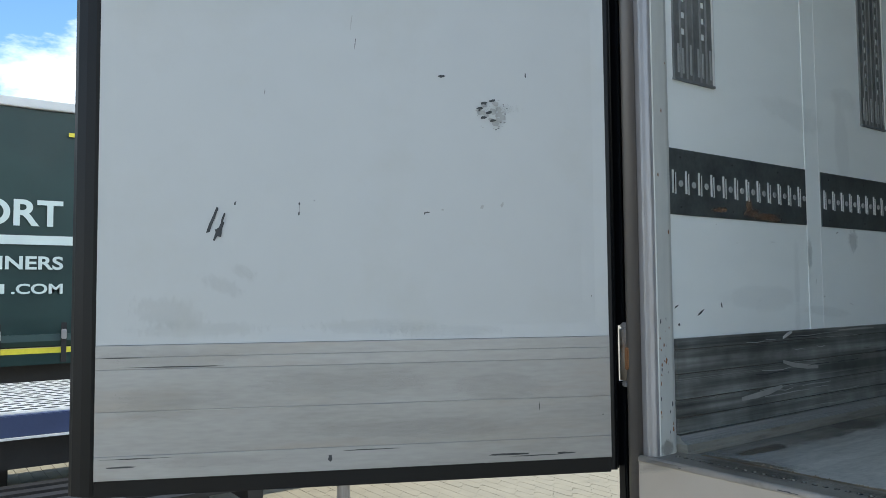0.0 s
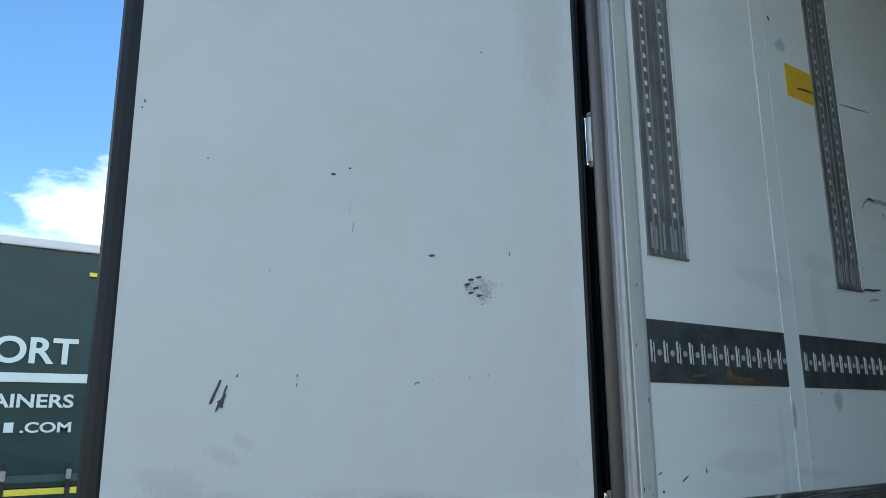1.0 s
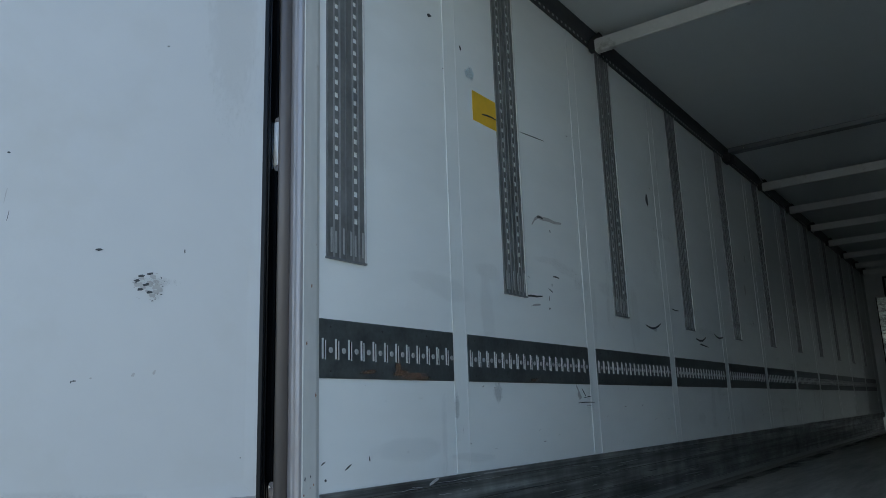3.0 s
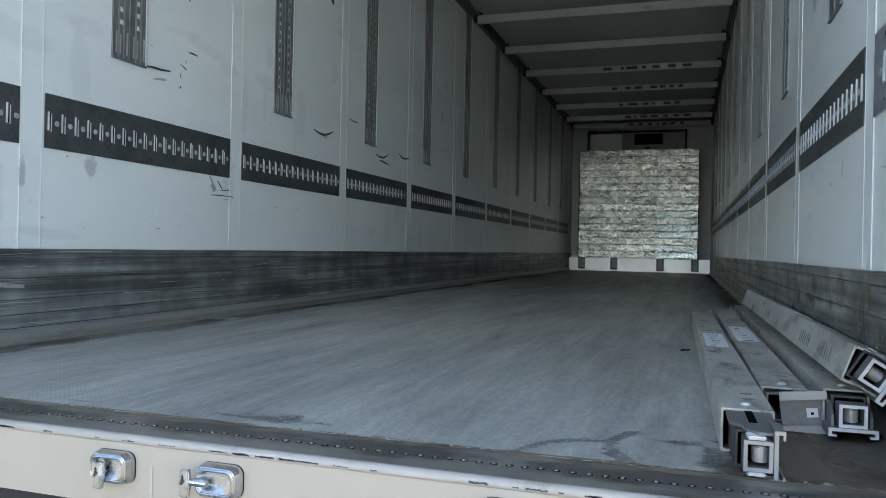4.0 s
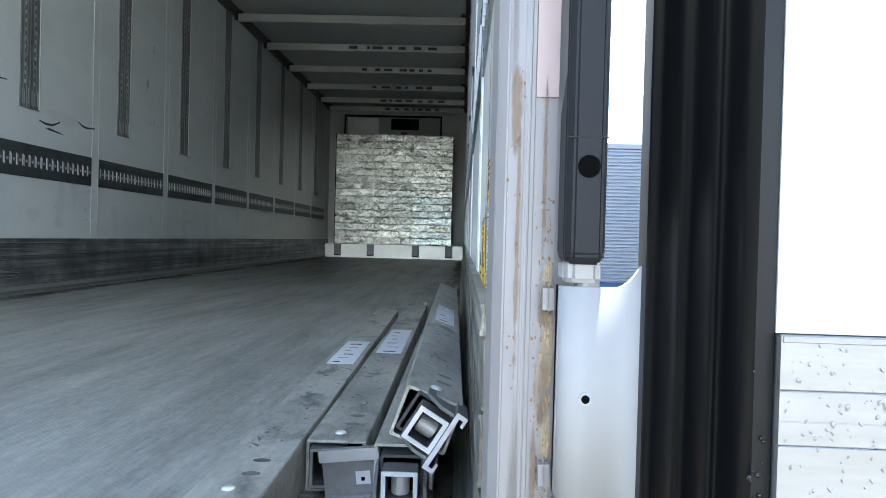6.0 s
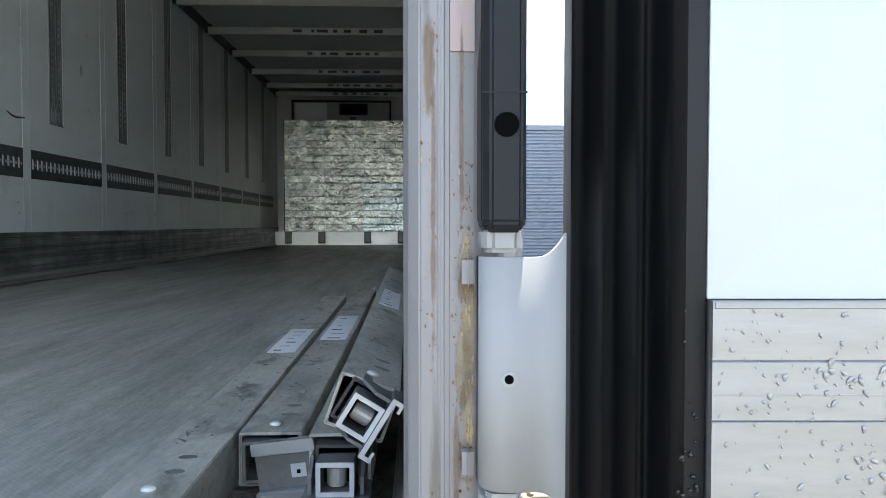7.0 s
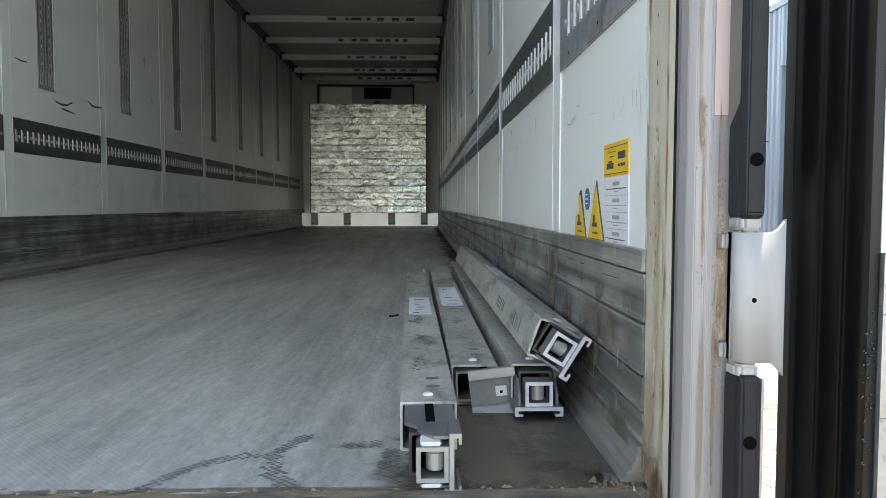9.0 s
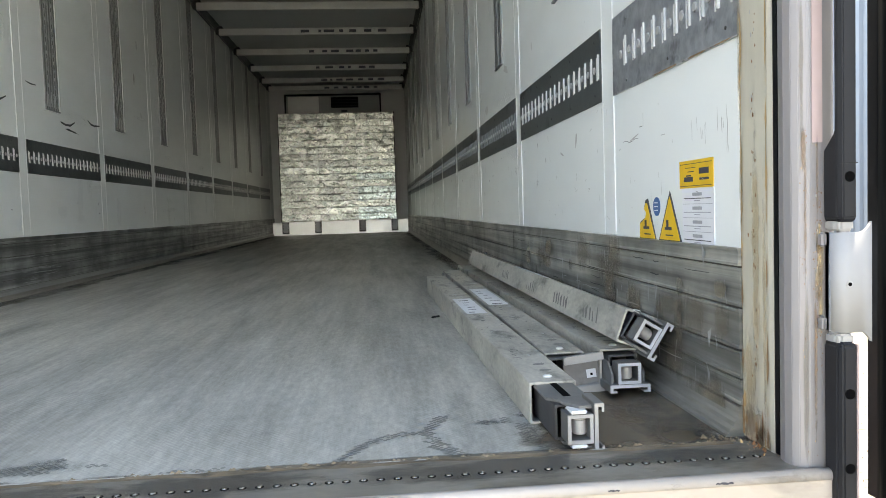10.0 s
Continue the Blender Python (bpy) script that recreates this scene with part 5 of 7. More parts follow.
# scrape marks on the scratched door: place along the leaf, height, width, height, tilt
MARKS = [(0.974, 1.871, 0.005, 0.013, 20),
         (0.817, 1.872, 0.005, 0.008, 0), (0.818, 1.846, 0.005, 0.012, 0), (0.817, 1.860, 0.0012, 0.024, 0), (0.780, 1.880, 0.003, 0.003, 0), (0.490, 1.853, 0.016, 0.005, -4), (0.497, 1.850, 0.004, 0.008, 0)]
MARKS_HIGH = [(0.449, 2.213, 0.026, 0.008, -3), (0.222, 2.224, 0.004, 0.016, 0), (0.903, 2.156, 0.0016, 0.018, 4),
         (0.676, 2.290, 0.0022, 0.034, 7), (0.735, 2.446, 0.018, 0.007, 3), (0.688, 2.465, 0.010, 0.006, 8), (1.086, 2.477, 0.007, 0.004, 30),
         (1.268, 2.640, 0.005, 0.014, -20), (1.274, 2.620, 0.006, 0.006, 0), (0.294, 2.860, 0.009, 0.005, 0), (0.802, 3.325, 0.009, 0.011, 0), (1.203, 3.431, 0.007, 0.005, 0),
         (1.284, 3.233, 0.012, 0.010, 30), (0.069, 3.453, 0.008, 0.004, 40), (0.087, 3.433, 0.010, 0.004, 40), (0.080, 3.41, 0.006, 0.004, 40), (0.047, 1.632, 0.004, 0.004, 0)]
for i, (u, z, w, h, tilt) in enumerate(MARKS + MARKS_HIGH):
    part("scrape_mark", blot(ragged(u, z, w, h, tilt, 40 + i)), M_SCUFF, door_1)
for i, (u, z, w, h, tilt) in enumerate(((0.344, 1.869, 0.010, 0.014, 30), (0.290, 1.875, 0.008, 0.018, 30), (0.686, 2.345, 0.003, 0.05, 7), (0.45, 1.86, 0.006, 0.006, 0))):
    part("faint_mark", blot(ragged(u, z, w, h, tilt, 140 + i)), M_SCUFF2, door_1)
for slash in (((1.0187, 1.8616), (1.0135, 1.8590), (1.0213, 1.8356), (1.0291, 1.8161), (1.0343, 1.7992), (1.0434, 1.7966), (1.0356, 1.8200), (1.0265, 1.8408)),
              ((1.0005, 1.8473), (0.9966, 1.8447), (1.0031, 1.8252), (0.9992, 1.8226), (1.0044, 1.8070), (1.0070, 1.7862), (1.0161, 1.7888), (1.0226, 1.7771), (1.0265, 1.7784), (1.0200, 1.7992), (1.0226, 1.8044), (1.0135, 1.8096), (1.0083, 1.8200), (1.0070, 1.8304))):
    part("scrape_mark", blot(slash), M_SCUFF, door_1, "long dark scrape")
# round bruise with dark flecks: a pale ground, six bold flecks, many small ones round the rim
random.seed(5)
for k in range(16):
    a, r = random.uniform(0, 6.28), 0.030 * math.sqrt(random.random())
    part("bruise", blot(ragged(0.318 + r * 1.25 * math.cos(a), 2.118 + r * math.sin(a), 0.020, 0.014, 10, 500 + k, 10), 0.0006 + k * 0.00001), M_SCUFF2, door_1)
for k, (du, dz) in enumerate(((-0.002, 0.034), (0.010, 0.027), (0.016, 0.013), (0.003, 0.002), (0.011, -0.012), (-0.003, -0.019))):
    part("bruise_fleck", blot(ragged(0.318 + du * 1.8, 2.118 + dz, 0.021, 0.009, -10, 300 + k, 10), 0.0012), M_SCUFF, door_1)
for k in range(26):
    a = random.uniform(0, 6.28)
    r = random.uniform(0.7, 1.05)
    part("bruise_fleck", blot(ragged(0.318 + 0.046 * r * math.cos(a), 2.116 + 0.044 * r * math.sin(a), random.uniform(0.003, 0.008), random.uniform(0.002, 0.004), -10, 330 + k, 8), 0.0009), M_SCUFF if k % 3 == 0 else M_SCUFF2, door_1)
for u, z, w, h in ((1.24, 1.4945, 0.10, 0.0025), (1.10, 1.471, 0.26, 0.0035), (0.80, 1.4945, 0.2, 0.0015), (0.64, 1.253, 0.18, 0.003), (0.74, 1.236, 0.012, 0.022), (1.20, 1.255, 0.16, 0.003), (1.23, 1.236, 0.08, 0.005), (0.28, 1.225, 0.12, 0.006), (0.13, 1.222, 0.06, 0.006), (0.20, 1.219, 0.2, 0.003), (0.198, 1.346, 0.002, 0.024), (0.023, 1.318, 0.006, 0.003), (1.0, 1.366, 0.5, 0.002), (0.4, 1.366, 0.4, 0.0015)):
    part("scrape_mark", blot(ragged(u, z, w, h, 0, int(u * 1000), 16), 0.0056), M_SCUFF if h > 0.0022 else M_SCUFF2, door_1)
for u, z, w, h, tl in ((1.00, 1.665, 0.14, 0.05, 25), (1.13, 1.60, 0.22, 0.10, 10), (0.95, 1.70, 0.08, 0.04, 30), (0.62, 1.56, 0.4, 0.05, 0), (1.06, 1.56, 0.4, 0.05, 0), (0.30, 2.13, 0.16, 0.03, 0), (0.10, 3.0, 0.2, 0.9, 0), (0.45, 1.545, 0.4, 0.04, 0)):
    stain(S_SMUDGE, door_1, (u, 0.0011, z), (w, h), "y", -tl, "grey smudge")
for u, z, w, h in ((1.10, 1.49, 0.4, 0.06), (0.7, 1.42, 0.6, 0.08), (1.15, 1.38, 0.3, 0.10), (0.3, 1.40, 0.3, 0.10), (0.5, 1.30, 0.7, 0.07), (1.0, 1.24, 0.4, 0.05)):
    stain(S_FAINT, door_1, (u, 0.0059, z), (w, h), "y", 0, "brown smear")
part("board_edge", Shape().prism([(-0.0048, 1.5205), (-0.0060, 1.5210), (-0.0060, 1.5238), (-0.0048, 1.5243)], 0.002, 1.238, "x"), M_BRK2B, door_2, "bright folded top edge")
part("board_line", Shape().box(0.002, 1.238, -0.0054, -0.0048, 1.4788, 1.4795), M_BRK2B, door_2, "pale scribed line")
# water drops on the wet door's boards and its seal
random.seed(9)
drops, seal_drops, DROP_Y = Shape(), Shape(), -0.0056


def drop(sh, u, y, z, r, fall, lean):
    """A flattened bead that hangs lower than it is wide, with an uneven rim."""
    n = 9
    rim = [random.uniform(0.7, 1.2) for i in range(n)]
    pts = [(u, y - r * 0.30, z - r * (fall - 1) * 0.35)]
    for q, lift in ((0.66, 0.24), (1.0, -0.05)):
        for i in range(n):
            a = 2 * math.pi * i / n
            v = math.sin(a) * (fall if math.sin(a) < 0 else 1.0)
            pts.append((u + r * q * rim[i] * (math.cos(a) + lean * v), y - r * lift, z + r * q * rim[i] * v))
    sh.add(pts, [(0, 1 + i, 1 + (i + 1) % n) for i in range(n)] + [(1 + i, 1 + n + i, 1 + n + (i + 1) % n, 1 + (i + 1) % n) for i in range(n)])


for k in range(5600):
    u = 0.004 + 0.5 * random.random()
    z = 1.21 + 0.310 * random.random()
    if noise.noise((u * 14, z * 14, 2)) + 1.4 * (1.47 - z) > random.uniform(-0.5, 0.5):
        drop(drops, u, DROP_Y, z, random.choice((0.0004, 0.0005, 0.0006, 0.0008, 0.0010, 0.0014)), random.uniform(1, 2.4), random.uniform(-0.6, 0.6))
for k in range(60):
    drop(seal_drops, random.uniform(-0.014, -0.002), -0.0006, 1.42 + random.gauss(0, 0.035), random.choice((0.0004, 0.0006, 0.0009, 0.0013)), random.uniform(1, 2.2), random.uniform(-0.4, 0.4))
for u, z in ((-0.0115, 1.345), (-0.0100, 1.343), (-0.0118, 1.322), (-0.010, 1.320), (-0.0145, 1.292)):
    drop(seal_drops, u, -0.0006, z, 0.0014, 1.7, 0.1)
tagged(part("water_drops", drops.mesh("water_drops", True), M_DROP, door_2, "clear water drops"), kind="stuff")
tagged(part("water_drops", seal_drops.mesh("water_drops", True), M_DROP2, door_2, "dark shining water drops"), kind="stuff")

# ---------- labels on the walls ----------
def wall_label(name, label, y0, y1, z0, z1, material, x=HALF, lift=0.0015):
    s = 1 if x > 0 else -1
    ob = thing(name, label, "label")
    part("sheet", Shape().box(min(x - s * lift, x), max(x - s * lift, x), y0, y1, z0, z1), material, ob)
    return ob


def print_bar(ob, y0, y1, z0, z1, material=M_INK, x=HALF, lift=0.0022):
    s = 1 if x > 0 else -1
    part("print", Shape().box(min(x - s * lift, x - s * 0.001), max(x - s * lift, x - s * 0.001), y0, y1, z0, z1), material, ob)


yl = wall_label("label", "yellow label with dark print on the white side wall", 0.245, 0.392, 1.616, 1.668, M_YELLOW)
for a, b, c, d2 in ((0.262, 0.302, 1.641, 1.652), (0.318, 0.365, 1.6535, 1.6545), (0.325, 0.352, 1.646, 1.6475), (0.330, 0.370, 1.628, 1.637), (0.262, 0.300, 1.630, 1.634), (0.25, 0.388, 1.6195, 1.6205), (0.25, 0.388, 1.661, 1.662), (0.338, 0.360, 1.638, 1.6405)):
    print_bar(yl, a, b, c, d2)
ws = wall_label("label", "white notice sheet with four short printed paragraphs", 0.243, 0.380, 1.505, 1.6145, M_PAPER)
for k in range(4):
    zt = 1.607 - k * 0.026
    print_bar(ws, 0.292, 0.332, zt - 0.006, zt, M_GREYINK)
    print_bar(ws, 0.255, 0.372, zt - 0.0115, zt - 0.0100, M_INK if k in (0, 3) else M_GREYINK)
    print_bar(ws, 0.30, 0.325, zt - 0.0160, zt - 0.0145, M_GREYINK)
    print_bar(ws, 0.248, 0.376, zt - 0.0215, zt - 0.0207, M_GREYINK)


def warning_sign(label, apex, left, right, zt, zb, torn):
    ob = thing("warning_sign", label, "sign", group="warning signs")
    x = HALF

    def tri(y_a, y_l, y_r, z_t, z_b, lift):
        if torn:
            p = [(y_l, z_b), (y_r, z_b), (y_a + (y_r - y_a) * 0.08, z_t), (y_a + 0.012, z_t - 0.004), (y_a + 0.020, z_t - 0.022), (y_a + 0.006, z_t - 0.030), (y_a + 0.014, z_t - 0.042), (y_l - 0.004, z_t - 0.052)]
        else:
            p = [(y_l, z_b), (y_r, z_b), (y_a, z_t)]
        n = len(p)
        return Shape().prism(p, x - lift, x - lift + 0.0009, "x")
    part("border", tri(apex, left, right, zt, zb, 0.0012), M_INK, ob)
    if torn:
        p = [(left - 0.004, zb + 0.004), (right + 0.006, zb + 0.004), (apex + 0.001, zt - 0.010), (apex + 0.010, zt - 0.010), (apex + 0.018, zt - 0.023), (apex + 0.005, zt - 0.031), (apex + 0.012, zt - 0.043), (left - 0.006, zt - 0.056)]
        part("face", Shape().prism(p, x - 0.0022, x - 0.0013, "x"), M_YELLOW, ob)
    else:
        part("face", tri(apex, left - 0.008, right + 0.008, zt - 0.012, zb + 0.0035, 0.0022), M_YELLOW, ob)
    c = (left + right) / 2
    for a, b, z0, z1 in ((c - 0.012, c + 0.022, zb + 0.024, zb + 0.030), (c - 0.020, c + 0.018, zb + 0.012, zb + 0.0145), (c + 0.004, c + 0.014, zb + 0.030, zb + 0.044)):
        part("pictogram", Shape().box(x - 0.0031, x - 0.0022, a, b, z0, z1), M_INK, ob)
    return ob


warning_sign("yellow triangular warning sign with black border", 0.444, 0.507, 0.386, 1.614, 1.510, False)
warning_sign("torn yellow triangular warning sign with black border", 0.572, 0.622, 0.520, 1.600, 1.509, True)
ov = thing("label", "small oval blue printed label between the warning signs", "label")
oval2 = [(0.517 + 0.019 * math.cos(2 * math.pi * i / 24), 1.582 + 0.020 * math.sin(2 * math.pi * i / 24)) for i in range(24)]
part("sheet", Shape().prism(oval2, HALF - 0.0015, HALF, "x"), M_BLUE, ov)
for z in (1.574, 1.582, 1.590):
    part("print", Shape().box(HALF - 0.0022, HALF - 0.0016, 0.508, 0.527, z - 0.001, z + 0.001), M_PAPER, ov)
yw = wall_label("label", "plain orange-yellow label high on the side wall", 1.00, 1.20, 2.99, 3.13, M_YELLOW, -HALF)

# scuffs on the walls: side, y, z, length, height, tilt
random.seed(21)
SCUFFS = [(-1, 1.47, 2.215, 0.12, 0.012, 8), (-1, 1.62, 2.30, 0.05, 0.008, -20), (-1, 1.60, 2.21, 0.012, 0.012, 0), (-1, 1.60, 2.26, 0.008, 0.03, 0),
          (-1, 1.85, 1.80, 0.03, 0.06, 40), (-1, 0.70, 3.36, 0.03, 0.02, 20), (-1, 0.44, 3.40, 0.03, 0.012, 40), (-1, 0.45, 3.44, 0.015, 0.012, 0), (-1, 0.42, 3.36, 0.012, 0.02, 30),
          ]
SCUFFS_FAR = [(-1, 0.92, 3.30, 0.015, 0.03, 20), (-1, 3.02, 3.05, 0.05, 0.10, 0), (-1, 3.9, 2.15, 0.25, 0.015, -5), (-1, 5.2, 2.7, 0.05, 0.12, 0), (-1, 1.65, 2.60, 0.012, 0.02, 10),
          (-1, 0.09, 1.60, 0.02, 0.006, 30), (-1, 0.10, 1.55, 0.01, 0.01, 0), (-1, 0.5, 1.61, 0.01, 0.006, 0), (-1, 0.3, 1.60, 0.008, 0.02, 15),
          ]
SCUFFS_EAST = [(1, 1.15, 1.78, 0.02, 0.05, 20), (1, 1.55, 1.75, 0.015, 0.02, 0), (1, 0.65, 1.74, 0.10, 0.004, -12), (1, 2.3, 2.20, 0.12, 0.04, 15), (1, 1.7, 2.4, 0.10, 0.05, 30),
          (1, 2.9, 2.1, 0.12, 0.05, 0), (1, 3.6, 2.3, 0.08, 0.14, 10), (1, 0.19, 1.70, 0.004, 0.06, 3), (1, 0.21, 1.72, 0.003, 0.04, -4), (1, 0.9, 2.25, 0.10, 0.05, 25)]
for i, (s, y, z, w, h, tilt) in enumerate(SCUFFS + SCUFFS_FAR + SCUFFS_EAST):
    pts = ragged(y, z, w, h, tilt * (1 if s < 0 else 1), 700 + i, 12)
    x = s * (HALF - 0.0012)
    part("scuff_mark", Shape().add([(x, p[0], p[1]) for p in pts], [tuple(range(len(pts)))]), M_SCUFF if i % 4 and s < 0 else M_SCUFF2, wall_west if s < 0 else wall_east)
for i in range(60):
    s = -1 if i % 2 else 1
    y, z = random.uniform(0.2, 7.0), random.choice((random.uniform(1.54, 1.84), random.uniform(2.06, 3.3)))
    pts = ragged(y, z, random.uniform(0.006, 0.05), random.uniform(0.002, 0.010), random.uniform(-30, 30), 900 + i, 8)
    x = s * (HALF - 0.0011)
    part("scuff_mark", Shape().add([(x, p[0], p[1]) for p in pts], [tuple(range(len(pts)))]), M_SCUFF2 if i % 3 else M_SCUFF, wall_west if s < 0 else wall_east)


def wall_stroke(wall, s, pts, w, material, depth=0.0013):
    """A thin drawn mark on a side wall through (y, z) points."""
    a = []
    for i, (y, z) in enumerate(pts):
        h = w * (0.35 + 0.65 * math.sin(math.pi * (i + 0.5) / len(pts)))
        a.append((y, z, h))
    x = s * (HALF - depth)
    out = [(x, y, z + h) for y, z, h in a] + [(x, y, z - h) for y, z, h in a]
    n = len(a)
    part("scuff_mark", Shape().add(out, [(i, i + 1, n + i + 1, n + i) for i in range(n - 1)]), material, wall)


wall_stroke(wall_west, -1, [(2.81 + 0.032 * i, 2.222 - 0.026 * math.sin(math.pi * i / 8) + 0.003 * i) for i in range(9)], 0.007, M_SCUFF)
wall_stroke(wall_west, -1, [(1.40 + 0.035 * i, 3.050 + 0.003 * i) for i in range(8)], 0.0025, M_SCUFF)
wall_stroke(wall_west, -1, [(1.90 + 0.02 * i, 1.79 + 0.002 * i) for i in range(8)], 0.0022, M_SCUFF)
wall_stroke(wall_west, -1, [(1.93 + 0.02 * i, 1.752) for i in range(6)], 0.0018, M_SCUFF2)
wall_stroke(wall_west, -1, [(1.88 + 0.01 * i, 1.835 - 0.009 * i) for i in range(5)], 0.005, M_SCUFF)
wall_stroke(wall_east, 1, [(0.62 + 0.015 * i, 1.735 + 0.003 * math.sin(i * 1.3)) for i in range(8)], 0.0006, M_SCUFF)
wall_stroke(wall_west, -1, [(1.465, 2.60), (1.50, 2.635), (1.533, 2.652), (1.58, 2.650), (1.634, 2.655), (1.70, 2.652), (1.773, 2.661)], 0.010, M_SCUFF2, 0.0032)
wall_stroke(wall_west, -1, [(1.52, 2.648), (1.55, 2.654), (1.58, 2.650)], 0.005, M_SCUFF, 0.0034)
wall_stroke(wall_west, -1, [(1.650, 2.372), (1.68, 2.373), (1.71, 2.371)], 0.004, M_SCUFF, 0.0032)
wall_stroke(wall_west, -1, [(1.37, 2.248), (1.42, 2.254), (1.47, 2.255), (1.53, 2.262)], 0.005, M_SCUFF, 0.0032)
wall_stroke(wall_west, -1, [(1.815, 1.85), (1.83, 1.835), (1.85, 1.81), (1.87, 1.789)], 0.009, M_SCUFF2, 0.0032)
wall_stroke(wall_west, -1, [(1.83, 1.765), (1.90, 1.768), (2.01, 1.767)], 0.0025, M_SCUFF, 0.0032)
wall_stroke(wall_west, -1, [(3.73, 2.190), (3.80, 2.180), (3.87, 2.183), (3.95, 2.211)], 0.007, M_SCUFF, 0.0032)
wall_stroke(wall_west, -1, [(4.165, 2.250), (4.22, 2.230), (4.28, 2.225), (4.38, 2.236)], 0.007, M_SCUFF, 0.0032)
wall_stroke(wall_west, -1, [(3.29, 2.362), (3.35, 2.356), (3.42, 2.359)], 0.004, M_SCUFF, 0.0032)
for y, z, w, h in ((5.30, 2.985, 0.05, 0.10), (5.33, 2.425, 0.04, 0.06), (0.797, 1.762, 0.04, 0.12), (1.096, 1.814, 0.08, 0.10), (1.632, 2.327, 0.02, 0.02), (1.632, 2.292, 0.016, 0.012), (2.95, 2.20, 0.10, 0.03)):
    stain(S_MARK, wall_west, (-HALF + 0.0036, y, z), (w, h), "x", 0, "dark smudge")
# dark flecks and short upright rubs along the shaded side wall
random.seed(733)
for k in range(90):
    y, z = random.uniform(0.9, 7.5), random.choice((random.uniform(2.06, 3.3), random.uniform(2.06, 2.7), random.uniform(1.60, 1.84)))
    q, w = random.uniform(0.008, 0.045), random.uniform(0.003, 0.012) * (1 + y * 0.12)
    pts = ragged(y, z, w, q, random.uniform(-12, 12), 2200 + k, 9)
    part("scuff_mark", Shape().add([(HALF - 0.0032, p[0], p[1]) for p in pts], [tuple(range(9))]), M_SCUFF if k % 3 == 0 else M_SCUFF2, wall_east)
stain(S_TEAL, wall_west, (-HALF + 0.0036, 0.985, 3.20), (0.10, 0.07), "x", 20, "faint teal smudge")
wall_stroke(wall_west, -1, [(1.07, 3.035), (1.11, 3.042), (1.15, 3.045), (1.20, 3.043)], 0.004, M_SCUFF, 0.0040)
for k in range(14):
    random.seed(3300 + k)
    y, z, q = random.uniform(0.17, 0.40), random.gauss(1.708, 0.014), random.uniform(0.012, 0.04)
    if k > 9:
        y, z = random.uniform(0.40, 0.78), random.uniform(1.54, 1.66)
    x = HALF - 0.0034
    part("scratch", Shape().add([(x, y, z), (x, y + 0.0012, z), (x, y + 0.004, z + q), (x, y + 0.0030, z + q)], [(0, 1, 2, 3)]), M_SCUFF2, wall_east)
# pale scrapes on the kick plate
wall_stroke(wall_west, -1, [(0.60, 1.418), (0.66, 1.404), (0.74, 1.394), (0.81, 1.388)], 0.008, M_SMEAR, 0.0128)
wall_stroke(wall_west, -1, [(0.37, 1.322), (0.45, 1.326), (0.52, 1.332), (0.59, 1.342)], 0.009, M_SMEAR, 0.0128)
wall_stroke(wall_west, -1, [(0.60, 1.492), (0.62, 1.499), (0.64, 1.506), (0.655, 1.509)], 0.006, M_SLOT, 0.0138)
wall_stroke(wall_west, -1, [(0.95, 1.503), (1.1, 1.504), (1.2, 1.503)], 0.003, M_SMEAR, 0.0138)
# small scratches low on the side walls
random.seed(512)
for k in range(110):
    s = 1 if k % 5 else -1
    y, z, q = random.uniform(0.18, 2.6), random.uniform(1.54, 1.84), random.uniform(0.004, 0.03)
    if k % 3 == 0:
        y, z = random.uniform(0.9, 5.0), random.uniform(2.06, 2.9)
        q *= 1.8
    a = random.choice((0, 90, 80, 100, 20, -15))
    n = [(y + q * i / 3 * math.cos(radians(a)), z + q * i / 3 * math.sin(radians(a))) for i in range(4)]
    if abs(math.cos(radians(a))) < 0.5:
        x = s * (HALF - 0.0031)
        part("scratch", Shape().add([(x, p[0] - 0.0006, p[1]) for p in n] + [(x, p[0] + 0.0006, p[1]) for p in reversed(n)], [tuple(range(8))]), M_SCUFF2, wall_east if s > 0 else wall_west)
    else:
        wall_stroke(wall_east if s > 0 else wall_west, s, n, 0.0008, M_SCUFF if k % 4 == 0 else M_SCUFF2, 0.0031)
# fine pale scratches on the kick plate
random.seed(405)
for k in range(90):
    y, z = random.uniform(0.16, 1.9), random.uniform(1.25, 1.47)
    if k % 2:
        x = HALF - 0.0150
        part("scratch", Shape().add([(x, y, z), (x, y + 0.0016, z), (x, y + 0.0016 + random.uniform(-0.01, 0.01), z + random.uniform(0.01, 0.05)), (x, y + random.uniform(-0.01, 0.01), z + random.uniform(0.01, 0.05))], [(0, 1, 2, 3)]), M_DIMPLE, wall_east)
    else:
        q = random.uniform(0.02, 0.14)
        wall_stroke(wall_east, 1, [(y + q * i / 3, z + random.uniform(-0.002, 0.002)) for i in range(4)], random.uniform(0.0006, 0.0014), M_DIMPLE if k % 4 else M_SCUFF, 0.0150)
for k in range(70):
    y, z, q = random.uniform(0.1, 3.5), random.uniform(1.26, 1.50), random.uniform(0.04, 0.35)
    wall_stroke(wall_west, -1, [(y + q * i / 3, z + random.uniform(-0.003, 0.003)) for i in range(4)], random.uniform(0.0006, 0.0016), M_DIMPLE if k % 3 else M_SCUFF, 0.0150)
